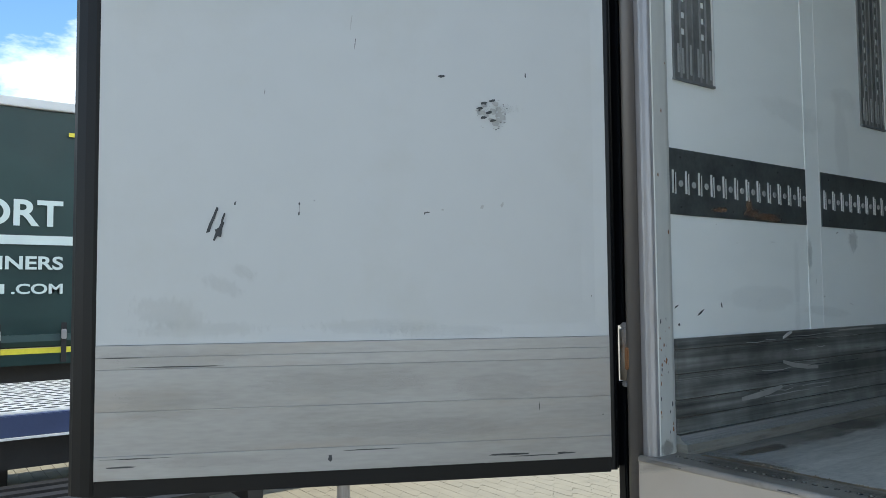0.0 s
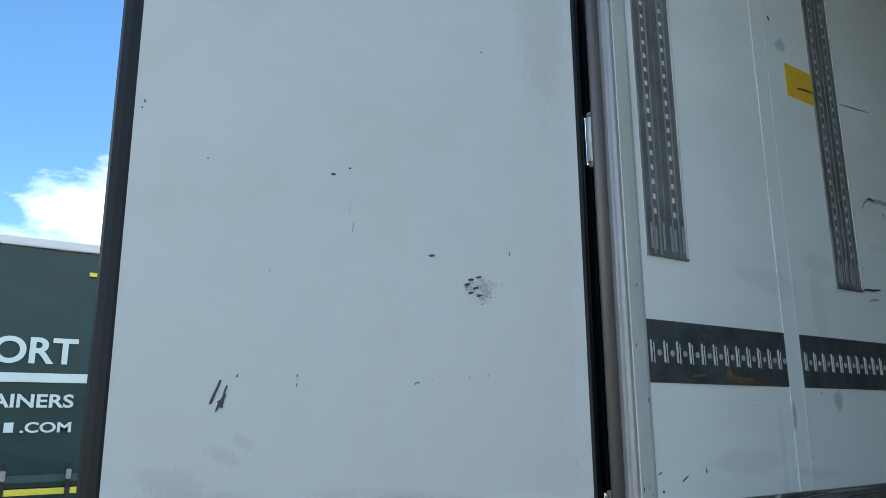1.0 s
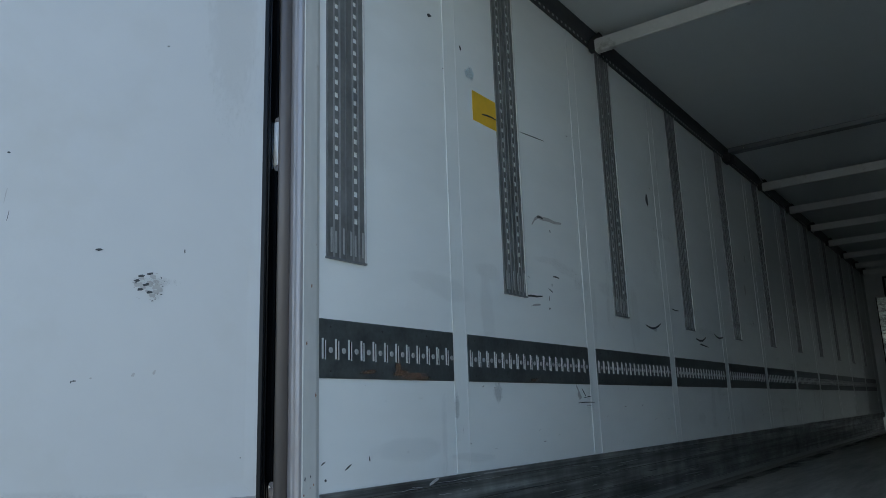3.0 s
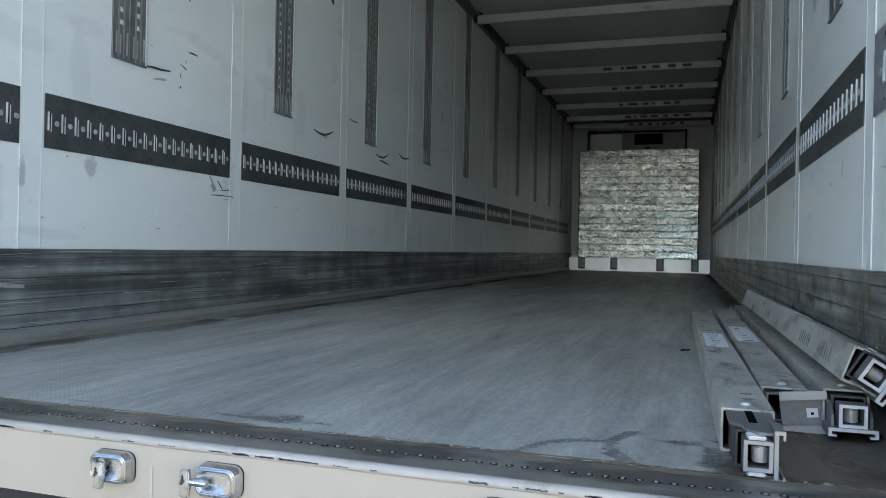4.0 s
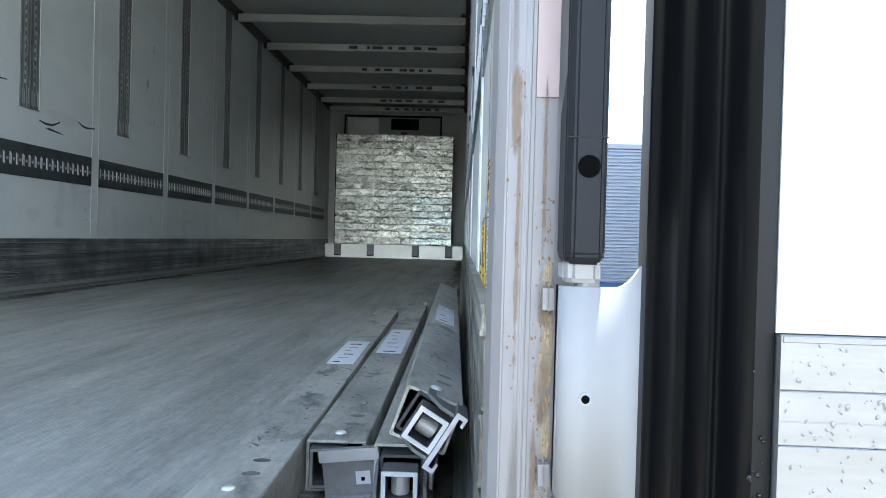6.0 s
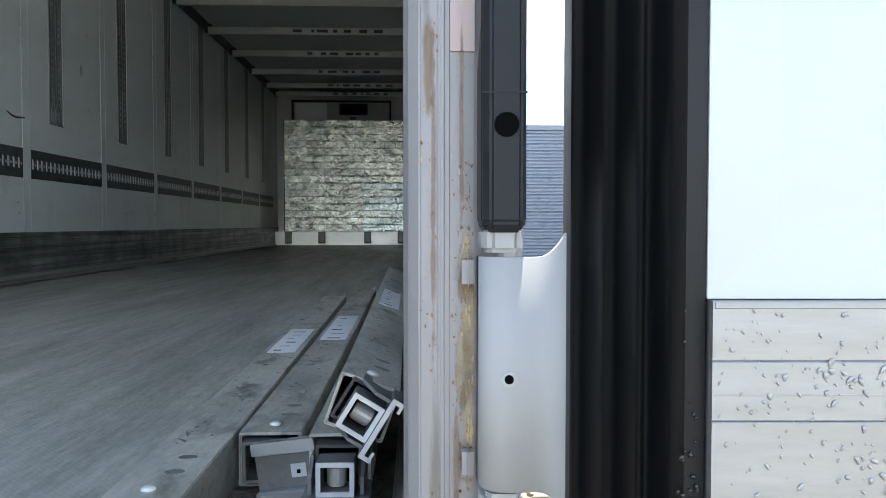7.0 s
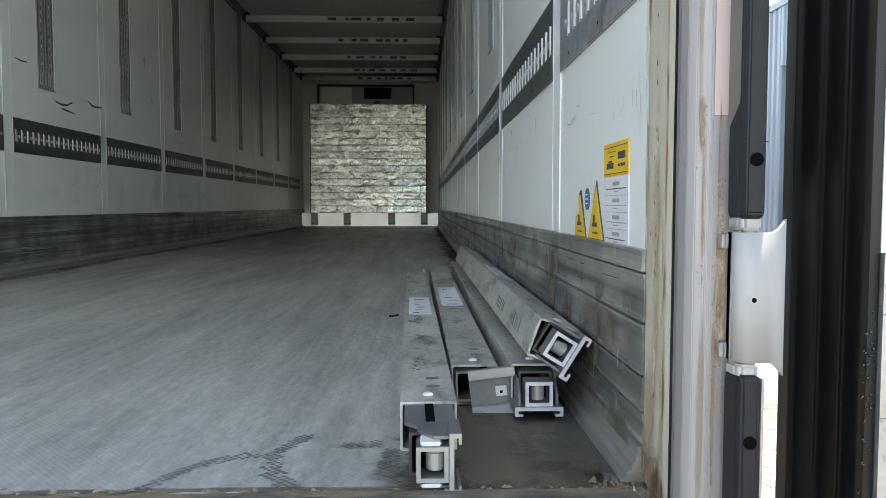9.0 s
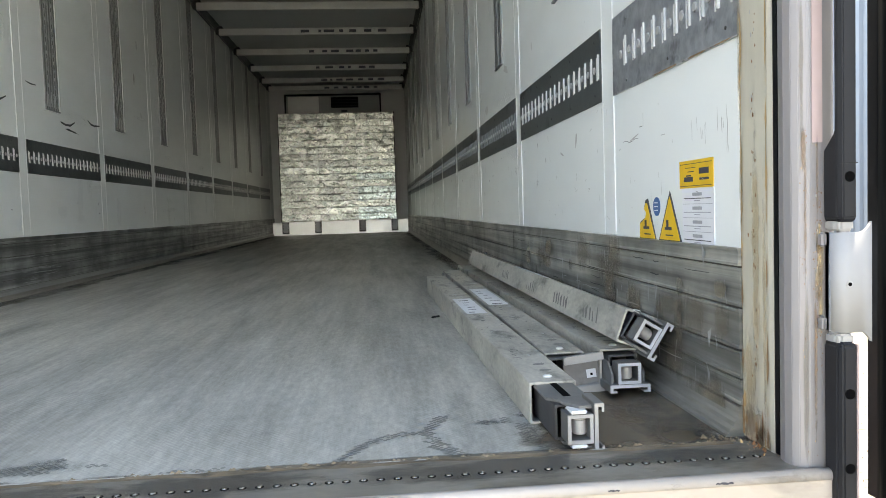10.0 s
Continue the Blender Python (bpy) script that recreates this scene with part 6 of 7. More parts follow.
# brown rust on the first dark rail
for k, (y, z, w, h) in enumerate(((0.46, 1.880, 0.11, 0.035), (0.54, 1.870, 0.18, 0.030), (0.60, 1.864, 0.10, 0.020), (0.45, 1.900, 0.05, 0.05), (0.30, 1.880, 0.10, 0.02), (1.4, 1.87, 0.10, 0.02))):
    stain(S_RAIL, wall_west, (-HALF + 0.0046 + k * 0.0001, y, z), (w, h), "x", 5, "brown rust patch")
# ---------- load bars on the floor ----------
def tube_shell(w, h, t, length):
    """A square tube with open ends, from y = 0 to y = length, centred on x and z."""
    a, b = w / 2, h / 2
    o = [(-a, -b), (a, -b), (a, b), (-a, b)]
    i = [(-a + t, -b + t), (a - t, -b + t), (a - t, b - t), (-a + t, b - t)]
    pts = [(p[0], y, p[1]) for y in (0, length) for ring in (o, i) for p in ring]
    fs = []
    for k in range(4):
        n = (k + 1) % 4
        fs += [(k, n, 8 + n, 8 + k), (4 + k, 12 + k, 12 + n, 4 + n), (k, 4 + k, 4 + n, n), (8 + k, 8 + n, 12 + n, 12 + k)]
    return Shape().add(pts, fs)


def end_bracket(parent, roll, reach, flat=False, at_y=0.0, swing=0):
    """Sliding tongue, cast frame with its roller, and the hooked plate; roll about the bar's axis."""
    # the shell's dark colour includes the shade inside the bar end
    br = part("end_bracket", bevelled(tube_shell(0.058, 0.058, 0.004, reach + 0.03), 0.001), M_BRKD, parent, "steel end bracket darkened for the shade in the bar end",
              m=pose(0, at_y, 0, 0, 0, swing) @ pose(0, -reach, 0, 0, roll, 0))
    fr = tube_shell(0.047, 0.042, 0.0058, 0.040)
    part("cast_frame", bevelled(fr, 0.0012), M_BRK, br, "cast frame", m=pose(0, -0.042, -0.001))
    part("frame_rim", tube_shell(0.0465, 0.0415, 0.0056, 0.0025), M_BRK2B if flat else M_BRK2, br, "bright cut edge", m=pose(0, -0.0447, -0.001))
    ends = [(0.0122 * math.cos(2 * math.pi * i / 20), 0.0122 * math.sin(2 * math.pi * i / 20) - 0.020) for i in range(20)]
    if flat:
        drum = Shape().prism([(q[1], q[0] - 0.005) for q in ends], -0.0125, 0.0125, "x")
    else:
        drum = Shape().prism(ends, -0.0145, 0.0105, "z")
    part("roller", bevelled(drum, 0.002), M_ROLLER, br, "round steel roller")
    if flat:
        for e in (-1, 1):
            part("washer", bevelled(Shape().box(min(e * 0.0245, e * 0.0300), max(e * 0.0245, e * 0.0300), -0.046, -0.008, -0.013, 0.015), 0.0024, 3), M_SLOT, br, "pale worn washer")
    # black plate for the shade behind the roller
    part("inner_dark", Shape().box(-0.0176, 0.0176, -0.0048, -0.0030, -0.0160, 0.0140), M_HOLE, br)
    pl = Shape()
    pl.prism([(-0.041, -0.0225), (0.041, -0.0225), (0.041, -0.0385), (0.027, -0.0385), (0.027, -0.0345), (0.0355, -0.0345), (0.0355, -0.0285), (-0.0355, -0.0285), (-0.0355, -0.0345), (-0.027, -0.0345), (-0.027, -0.0385), (-0.041, -0.0385)], -0.045, 0.022, "y")
    part("hook_plate", bevelled(pl, 0.0008), M_BRK, br, "grey hooked plate")
    rim = Shape()
    rim.prism([(-0.0408, -0.0227), (0.0408, -0.0227), (0.0408, -0.0383), (0.0272, -0.0383), (0.0272, -0.0347), (0.0353, -0.0347), (0.0353, -0.0287), (-0.0353, -0.0287), (-0.0353, -0.0347), (-0.0272, -0.0347), (-0.0272, -0.0383), (-0.0408, -0.0383)], -0.0475, -0.0452, "y")
    part("plate_rim", rim, M_BRK2B if flat else M_BRK2, br, "bright cut edge")
    for sx in (-1, 1):
        ck = Shape().prism([(-0.034, -0.024), (-0.016, -0.026), (0.03, -0.024), (0.03, 0.018), (-0.006, 0.018), (-0.034, -0.002)], min(sx * 0.0300, sx * 0.0345), max(sx * 0.0300, sx * 0.0345), "x")
        part("cheek", bevelled(ck, 0.001), M_BRK, br)
    return br


def load_bar(label, front, back, roll, size, bracket):
    f, b = Vector(front), Vector(back)
    d = b - f
    yaw, pitch = math.degrees(math.atan2(-d.x, d.y)), math.degrees(math.atan2(d.z, d.xy.length))
    bar = thing("load_bar", label, "load bar", group="load bars on the floor", m=Matrix.Translation(f) @ pose(0, 0, 0, pitch, 0, yaw) @ pose(0, 0, 0, 0, roll, 0))
    w, h = size
    part("tube", bevelled(tube_shell(w, h, 0.004, d.length), 0.0015), M_BAR, bar)
    # black plate that paints the shade inside the tube
    part("tube_inside", Shape().box(-w / 2 + 0.0045, w / 2 - 0.0045, 0.16, 0.165, -h / 2 + 0.0045, h / 2 - 0.0045), M_HOLE, bar)
    part("bolt", Shape().disc((0, 0.042, h / 2), 0.0085, 0.004, "z", 16, 0.6).mesh("bolt", True), M_BOLT, bar, "pale domed bolt")
    for a in (0.10, 0.155):
        part("worn_spot", Shape().prism([(0.012 * math.cos(2 * math.pi * i / 14) + 0.01, a + 0.008 * math.sin(2 * math.pi * i / 14)) for i in range(14)], h / 2 - 0.0005, h / 2 + 0.0003, "z"), M_BRK, bar)
    random.seed(int(f.x * 1000))
    for k in range(16):
        a, q = random.uniform(0.2, 1.6), random.uniform(0.006, 0.03)
        u = random.uniform(-w / 2 + 0.006, w / 2 - 0.03)
        part("scratch", Shape().add([(u, a, h / 2 + 0.0005), (u + q, a + random.uniform(-0.03, 0.03), h / 2 + 0.0005), (u + q, a + 0.003 + random.uniform(-0.03, 0.03), h / 2 + 0.0005), (u, a + 0.003, h / 2 + 0.0005)], [(0, 1, 2, 3)]), M_BRK if k % 3 else M_DIMPLE, bar)
    part("far_fitting", bevelled(Shape().box(-w / 2 + 0.006, w / 2 - 0.006, d.length - 0.03, d.length + 0.05, -h / 2 + 0.006, h / 2 - 0.006), 0.003), M_BRK, bar, "grey end fitting")
    part("far_stop", bevelled(Shape().box(w / 2 - 0.012, w / 2, d.length + 0.004, d.length + 0.02, -h / 2, h / 2 + 0.012), 0.002), M_BRK, bar)
    return bar


def bar_label(bar, y0, y1, w, h):
    sheet = part("paper_label", Shape().box(-w / 2, w / 2, y0, y1, h / 2 - 0.0005, h / 2 + 0.0008), M_PAPER, bar, "worn white paper label")
    n = 6
    for k in range(n):
        random.seed(k + int(y0 * 100))
        a = -w / 2 + 0.01 + random.uniform(0, 0.012)
        part("print", Shape().box(a, a + random.uniform(0.3, 0.8) * (w - 0.02), y0 + 0.02 + k * (y1 - y0 - 0.03) / n, y0 + 0.03 + k * (y1 - y0 - 0.03) / n, h / 2 + 0.0008, h / 2 + 0.0014), M_INK if k in (0, 2, 5) else M_GREYINK, sheet)


H1 = 0.075
bar1 = load_bar("grey aluminium load bar on the floor, tongue pulled out", (0.949, 0.272, FLOOR + H1 / 2 + 0.001), (0.914, 2.50, FLOOR + H1 / 2 + 0.001), 0, (0.086, H1), None)
bar_label(bar1, 0.91, 1.285, 0.062, H1)
end_bracket(bar1, -90, 0.125, True)
part("tongue", bevelled(Shape().prism([(-0.036, 0.0), (0.036, 0.0), (0.036, -0.085), (0.020, -0.118), (-0.014, -0.118), (-0.036, -0.09)], 0.0285, 0.034, "z"), 0.001), M_BRK, bar1, "grey sliding tongue")
part("tongue_slot", Shape().box(-0.006, 0.007, -0.092, 0.001, 0.0342, 0.0348), M_HOLE, bar1)
bar2 = load_bar("grey aluminium load bar on the floor, bracket folded", (1.036, 0.532, FLOOR + H1 / 2 + 0.001), (1.018, 2.79, FLOOR + H1 / 2 + 0.001), 0, (0.086, H1), None)
bar_label(bar2, 0.83, 1.32, 0.064, H1)
fold = part("end_bracket", bevelled(tube_shell(0.050, 0.056, 0.004, 0.09), 0.001), M_BRK, bar2, "grey folded end bracket", m=pose(-0.010, -0.012, 0, 0, 0, 6))
TILT = pose(0.031, -0.040, 0.001, 0, -7, -4)
plate = part("face_plate", bevelled(Shape().box(-0.042, 0.042, -0.002, 0.002, -0.040, 0.040), 0.0008), M_BRK, bar2, "grey bracket plate", m=TILT)
part("fold_rim", bevelled(Shape().prism([(-0.0165, 0.024), (-0.002, 0.0245), (-0.002, 0.040), (-0.0185, 0.041), (-0.0185, 0.0255)], -0.0415, 0.0415, "x"), 0.001), M_BRK2B, plate, "bent rim")
part("fold_rim", bevelled(Shape().prism([(-0.0165, -0.024), (-0.002, -0.0245), (-0.002, -0.040), (-0.0185, -0.041), (-0.0185, -0.0255)], -0.0415, 0.0415, "x"), 0.001), M_BRK2B, plate, "bent rim")
part("pale_square", Shape().box(0.004, 0.024, -0.0032, -0.0021, -0.012, 0.006), M_BRK2, plate, "pale square")
part("square_hole", Shape().box(0.0115, 0.0165, -0.0040, -0.0033, -0.007, -0.002), M_HOLE, plate)
bar3 = load_bar("grey aluminium load bar on the floor under another", (1.137, 0.475, FLOOR + 0.052), (1.127, 3.12, FLOOR + H1 / 2 + 0.001), 0, (0.080, H1), None)
end_bracket(bar3, 0, 0.022)
bar4 = load_bar("grey aluminium load bar leaning on kick plate and another bar", (1.168, 0.440, 1.332), (1.145, 2.72, 1.334), 20, (0.078, 0.070), None)
bar_label(bar4, 0.85, 1.25, 0.05, 0.070)
end_bracket(bar4, -78, 0.004)
for bar, w, h in ((bar1, 0.086, H1), (bar2, 0.086, H1), (bar3, 0.080, H1), (bar4, 0.078, 0.070)):
    spots, pales = Shape(), Shape()
    random.seed(int(w * 9000) + len(bar.name))
    for k in range(150):
        a, u, r = random.uniform(0.15, 2.0), random.uniform(-w / 2 + 0.005, w / 2 - 0.005), random.uniform(0.0008, 0.0040)
        if k % 10 == 0:
            r *= 2.2
        out = ragged(u, a, min(r * 2, w - 2 * abs(u)), r * random.uniform(2, 5), 0, 4000 + k, 7)
        (spots if k % 4 else pales).add([(p, q, h / 2 + 0.0004) for p, q in out], [tuple(range(7))])
    tagged(part("dark_specks", spots, M_WORN, bar), kind="stuff")
    tagged(part("pale_specks", pales, M_DIMPLE, bar), kind="stuff")
random.seed(611)
for y0, rows in ((0.14, 5), (0.40, 6), (0.78, 5), (1.22, 5)):
    for k in range(rows):
        a = y0 + k * 0.026 + random.uniform(0, 0.006)
        part("print", Shape().add([(-0.0394, a, -0.020), (-0.0394, a + 0.010, -0.020), (-0.0394, a + 0.030, 0.004 + random.uniform(-0.006, 0.012)), (-0.0394, a + 0.020, 0.004 + random.uniform(-0.006, 0.012))], [(0, 1, 2, 3)]), M_WORN, bar4, "worn dark print")

debris = solid("debris", bevelled(Shape().box(-0.02, 0.02, -0.004, 0.004, 0, 0.006), 0.002), M_DEBRIS, "small black plastic scrap on the floor", "debris", kind="", m=pose(0.845, 1.66, FLOOR, 0, 0, 40))


# damp streaks on the floor by the sill
random.seed(33)
puddle = thing("damp_patch", "dark damp streaks on the grey floor by the sill", "damp patch", kind="stuff")


wet = []
for p, q, w in (((0.57, 0.119), (0.606, 0.206), 0.0075), ((0.606, 0.206), (0.656, 0.252), 0.0085), ((0.656, 0.252), (0.719, 0.264), 0.0075), ((0.719, 0.264), (0.753, 0.352), 0.008), ((0.720, 0.262), (0.731, 0.185), 0.008), ((0.731, 0.185), (0.768, 0.135), 0.010), ((0.82, 0.306), (0.867, 0.320), 0.006), ((0.892, 0.275), (0.890, 0.20), 0.009), ((0.890, 0.20), (0.922, 0.125), 0.010)):
    wet.append((p, q, w * 1.5))


for k, (x, y, w, h) in enumerate(((0.83, 0.298, 0.08, 0.035), (0.08, 0.182, 0.26, 0.07), (0.10, 0.21, 0.08, 0.06), (0.91, 0.12, 0.08, 0.12), (-1.0, 0.17, 0.35, 0.05))):
    stain(S_WET, puddle, (x, y, FLOOR + 0.0010 + k * 0.00005), (w, h), "z", 0, "damp spot")

# the wet hollows between the studs
wet += [((-0.05, 0.180), (0.05, 0.176), 0.008), ((0.05, 0.182), (0.13, 0.190), 0.016), ((0.06, 0.165), (0.12, 0.160), 0.010), ((0.09, 0.212), (0.12, 0.226), 0.009), ((0.17, 0.188), (0.21, 0.184), 0.006), ((0.83, 0.298), (0.865, 0.30), 0.010), ((-0.42, 0.165), (-0.36, 0.17), 0.006), ((0.30, 0.135), (0.40, 0.13), 0.006), ((1.00, 0.26), (1.05, 0.25), 0.007)]
hollows, pitch, done = Shape(), 1 / 115, set()
random.seed(3131)
for p, q, w in wet:
    p, q = Vector(p), Vector(q)
    d = q - p
    seen = range(-14, 15)
    m = (p + q) / 2
    cu, cv = round((m.x + m.y) * 0.7071 / pitch), round((m.y - m.x) * 0.7071 / pitch)
    for a in seen:
        for b in seen:
            u, v = (cu + a) * pitch, (cv + b) * pitch
            c = Vector(((u - v) * 0.7071, (u + v) * 0.7071))
            t = max(0.0, min(1.0, (c - p).dot(d) / d.length_squared))
            off = (c - p - d * t).length + 0.006 * noise.noise((c.x * 60, c.y * 60, 3))
            if off < w and random.random() > 0.10 and (cu + a, cv + b) not in done:
                done.add((cu + a, cv + b))
                r = pitch * random.uniform(0.36, 0.56)
                ring8 = [(c.x + r * math.cos(math.pi * i / 4 + 0.4) * random.uniform(0.8, 1.15), c.y + r * math.sin(math.pi * i / 4 + 0.4) * random.uniform(0.8, 1.15), FLOOR + 0.0006) for i in range(8)]
                hollows.add(ring8, [tuple(range(8))])
part("wet_hollows", hollows, M_DAMP, puddle, "dark wet hollows between the studs")

# rust stains by the cream trim
for k, (y, z, w, h) in enumerate(((0.145, 1.800, 0.016, 0.11), (0.142, 1.72, 0.010, 0.26), (0.141, 1.58, 0.007, 0.20))):
    stain(S_ORANGE if k < 2 else S_OCHRE, wall_east, (HALF - 0.0012 - k * 0.0002, y, z), (w, h), "x", 0, "orange rust stain")
for k, (y, w) in enumerate(((0.20, 0.12), (0.30, 0.16), (0.45, 0.20))):
    stain(S_ORANGE, wall_east, (HALF - 0.0046 - k * 0.0001, y, 1.8575), (w, 0.005), "x", 0, "rust line along the rail edge")
rubble = thing("rust_crumbs", "brown rusty crumbs heaped at the foot of the trim", "debris", kind="stuff")
random.seed(71)
for k in range(26):
    a = Vector((random.uniform(1.205, 1.236), random.uniform(0.02, 0.11), FLOOR + 0.004))
    r = random.uniform(0.003, 0.008)
    me = Shape().add([a + Vector((random.uniform(-r, r), random.uniform(-r, r), -0.003)) for _ in range(3)] + [a + Vector((random.uniform(-r, r) * 0.5, random.uniform(-r, r) * 0.5, r))], [(0, 1, 2), (0, 1, 3), (1, 2, 3), (2, 0, 3)])
    part("crumb", me, M_RUST if k % 2 else M_STAIN, rubble)

# brown grime on the floor beside the bars
grime = thing("floor_grime", "brown dirty film on the floor beside the kick plate", "grime", kind="stuff")
for k, (x, y, w, h) in enumerate(((1.09, 0.32, 0.42, 0.85), (1.06, 0.19, 0.46, 0.30), (1.04, 0.30, 0.30, 0.60), (1.12, 0.62, 0.22, 1.1), (0.70, 0.118, 0.9, 0.03), (-0.3, 0.118, 1.2, 0.025), (-1.05, 0.13, 0.3, 0.06), (-1.12, 0.3, 0.06, 0.3), (1.14, 0.16, 0.10, 0.12))):
    stain(S_GRIME, grime, (x, y, FLOOR + 0.0018 + k * 0.00005), (w, h), "z", 0, "brown dirty film")
random.seed(404)
crust = []
for i in range(240):
    x = -1.17 + i * 0.0099
    a, b = 0.086 + 0.008 * noise.noise((x * 9, 1, 2)) + random.uniform(-0.002, 0.002), 0.112 + 0.012 * noise.noise((x * 7, 5, 2)) + 0.008 * max(0, noise.noise((x * 2.3, 9, 1))) + random.uniform(-0.003, 0.003)
    crust += [(x, a, 1.2062), (x, 0.1045, 1.2056), (x, max(b, 0.106), 1.2014)]
crust_me = Shape().add(crust, [(3 * i + j, 3 * i + j + 1, 3 * i + j + 4, 3 * i + j + 3) for i in range(239) for j in (0, 1)]).mesh("dirt_edge", True)
part("dirt_edge", crust_me, M_CRUST, grime, "brown crusted dirt along the plate")
bits, flakes = Shape(), Shape()
for k in range(520):
    x = random.uniform(-1.17, 1.22)
    if noise.noise((x * 4, 3, 7)) < -0.25:
        continue
    c, r = Vector((x, random.gauss(0.106, 0.007), 1.2045 if k % 3 else 1.2020)), random.uniform(0.0012, 0.0045)
    bits.add([c + Vector((r * 1.8 * math.cos(2.1 * i), r * math.sin(2.1 * i), -0.0015)) for i in range(3)] + [c + Vector((0, 0, r * 0.55))], [(0, 1, 3), (1, 2, 3), (2, 0, 3)])
for k in range(70):
    c, r = Vector((random.uniform(1.16, 1.226), random.uniform(0.104, 0.150), 1.2035)), random.uniform(0.0015, 0.0045)
    bits.add([c + Vector((r * 1.4 * math.cos(2.1 * i), r * math.sin(2.1 * i), -0.004)) for i in range(3)] + [c + Vector((0, 0, r * 0.6))], [(0, 1, 3), (1, 2, 3), (2, 0, 3)])
for x, w in ((-0.62, 0.05), (-0.20, 0.08), (0.10, 0.05), (0.22, 0.11), (0.36, 0.04), (0.645, 0.06), (0.70, 0.025), (0.98, 0.03)):
    out = ragged(x, 0.099, w, random.uniform(0.004, 0.008), 0, int(500 + x * 100), 14)
    flakes.add([(a, b, 1.2069) for a, b in out], [tuple(range(14))])
part("crust_bits", bits, M_CRUST, grime, "brown crumbs of dirt")
part("pale_flakes", flakes, M_FLAKE, grime, "pale worn flakes")
random.seed(818)
for k in range(14):
    y = 0.5 + k * 0.85 + random.uniform(-0.15, 0.15)
    stain(S_EDGE, grime, (-1.165 + random.uniform(-0.01, 0.02), y, FLOOR + 0.0022 + k * 0.00003), (random.uniform(0.16, 0.30), random.uniform(1.3, 1.9)), "z", random.uniform(-2, 2), "brown dirt along the wall")
    stain(S_EDGE, grime, (1.17, y, FLOOR + 0.0022 + k * 0.00003), (random.uniform(0.12, 0.22), random.uniform(1.3, 1.9)), "z", 0, "brown dirt along the wall")
for k, (x, w) in enumerate(((-1.0, 0.4), (-0.5, 0.7), (0.05, 0.5), (0.4, 0.4), (0.8, 0.5), (1.1, 0.3))):
    stain(S_PLATE, sill, (x, 0.045, 1.2059 + k * 0.00003), (w, 0.12), "z", 0, "dark dirt on the plate")
# stains on the kick plates and the trim
random.seed(46)
for k in range(44):
    y, z = random.uniform(0.16, 2.2), random.uniform(1.23, 1.46)
    stain(S_DRIP, wall_east, (HALF - 0.0145 - k * 0.00002, y, z), (random.uniform(0.03, 0.2), random.uniform(0.04, 0.14)), "x", 0, "brown dirt")
for y, z, w, h in ((0.128, 1.80, 0.014, 0.30), (0.126, 1.62, 0.010, 0.25), (0.09, 1.23, 0.09, 0.10), (0.10, 1.30, 0.05, 0.2), (0.06, 1.22, 0.06, 0.05), (0.124, 2.2, 0.012, 0.6), (0.08, 1.5, 0.03, 0.5), (0.055, 1.40, 0.012, 0.5)):
    stain(S_OCHRE if z > 1.25 else S_RUST, post_east, (1.2292, y, z), (w, h), "x", 0, "rust bleed")
# rust on the cream trim: along its inner edge and at its foot
for k in range(12):
    random.seed(1700 + k)
    low = k < 9
    z, y = (1.206 + 0.11 * random.random() ** 2 if low else random.uniform(1.70, 1.98)), (random.uniform(0.045, 0.128) if low else random.uniform(0.118, 0.128))
    pts = ragged(y, z, random.uniform(0.002, 0.008) if not low else random.uniform(0.004, 0.014), random.uniform(0.01, 0.06), random.uniform(-4, 4), 1800 + k, 12)
    xs = [1.2310 if p[0] < 0.114 else 1.2310 + (p[0] - 0.114) * 0.09 for p in pts]
    part("rust_streak", Shape().add([(x - 0.0012, max(0.040, min(p[0], 0.1295)), max(p[1], 1.2062)) for x, p in zip(xs, pts)], [tuple(range(12))]), M_RUST if k % 4 == 0 else M_STAIN if k % 2 else M_STAIN2, post_east, "orange rust streak")
random.seed(2024)
for name, yc, x0, bias, wmax in (("inner_rust_line", 0.1265, 1.2314, 0.0, 0.0042), ("outer_rust_line", 0.0475, 1.2307, -0.12, 0.0030)):
    for a0, a1 in ((1.210, 1.50), (1.50, 1.84), (1.84, 2.30)):
        left, right = [], []
        for i in range(41):
            z = a0 + (a1 - a0) * i / 40
            w = max(0.0002, wmax * (0.45 + bias + 1.5 * noise.noise((z * 22, 4, yc * 50)) + 0.7 * max(0, 1.30 - z) * 6) * random.uniform(0.6, 1.2))
            w = min(w, 0.009)
            left.append((x0 - 0.0014 + (0.0002 if yc > 0.1 else 0), yc - w, z))
            right.append((x0 - 0.0012 + (0.0004 if yc > 0.1 else 0), yc + min(w, 0.003), z))
        part(name, Shape().add(left + right, [(i, i + 1, 42 + i, 41 + i) for i in range(40)]), M_STAIN if a0 > 1.3 else M_RUSTY, post_east, "ragged rust line")
random.seed(1999)
for k in range(60):
    y, z, q = random.gauss(0.088, 0.006), random.uniform(1.25, 2.3), random.uniform(0.0008, 0.0026)
    out = [(1.2300, max(0.05, min(0.112, y + q * math.cos(2 * math.pi * i / 7) * random.uniform(0.6, 1.2))), z + 1.6 * q * math.sin(2 * math.pi * i / 7)) for i in range(7)]
    part("rust_speck", Shape().add(out, [tuple(range(7))]), M_RUST if k % 3 else M_SCUFF2, post_east)
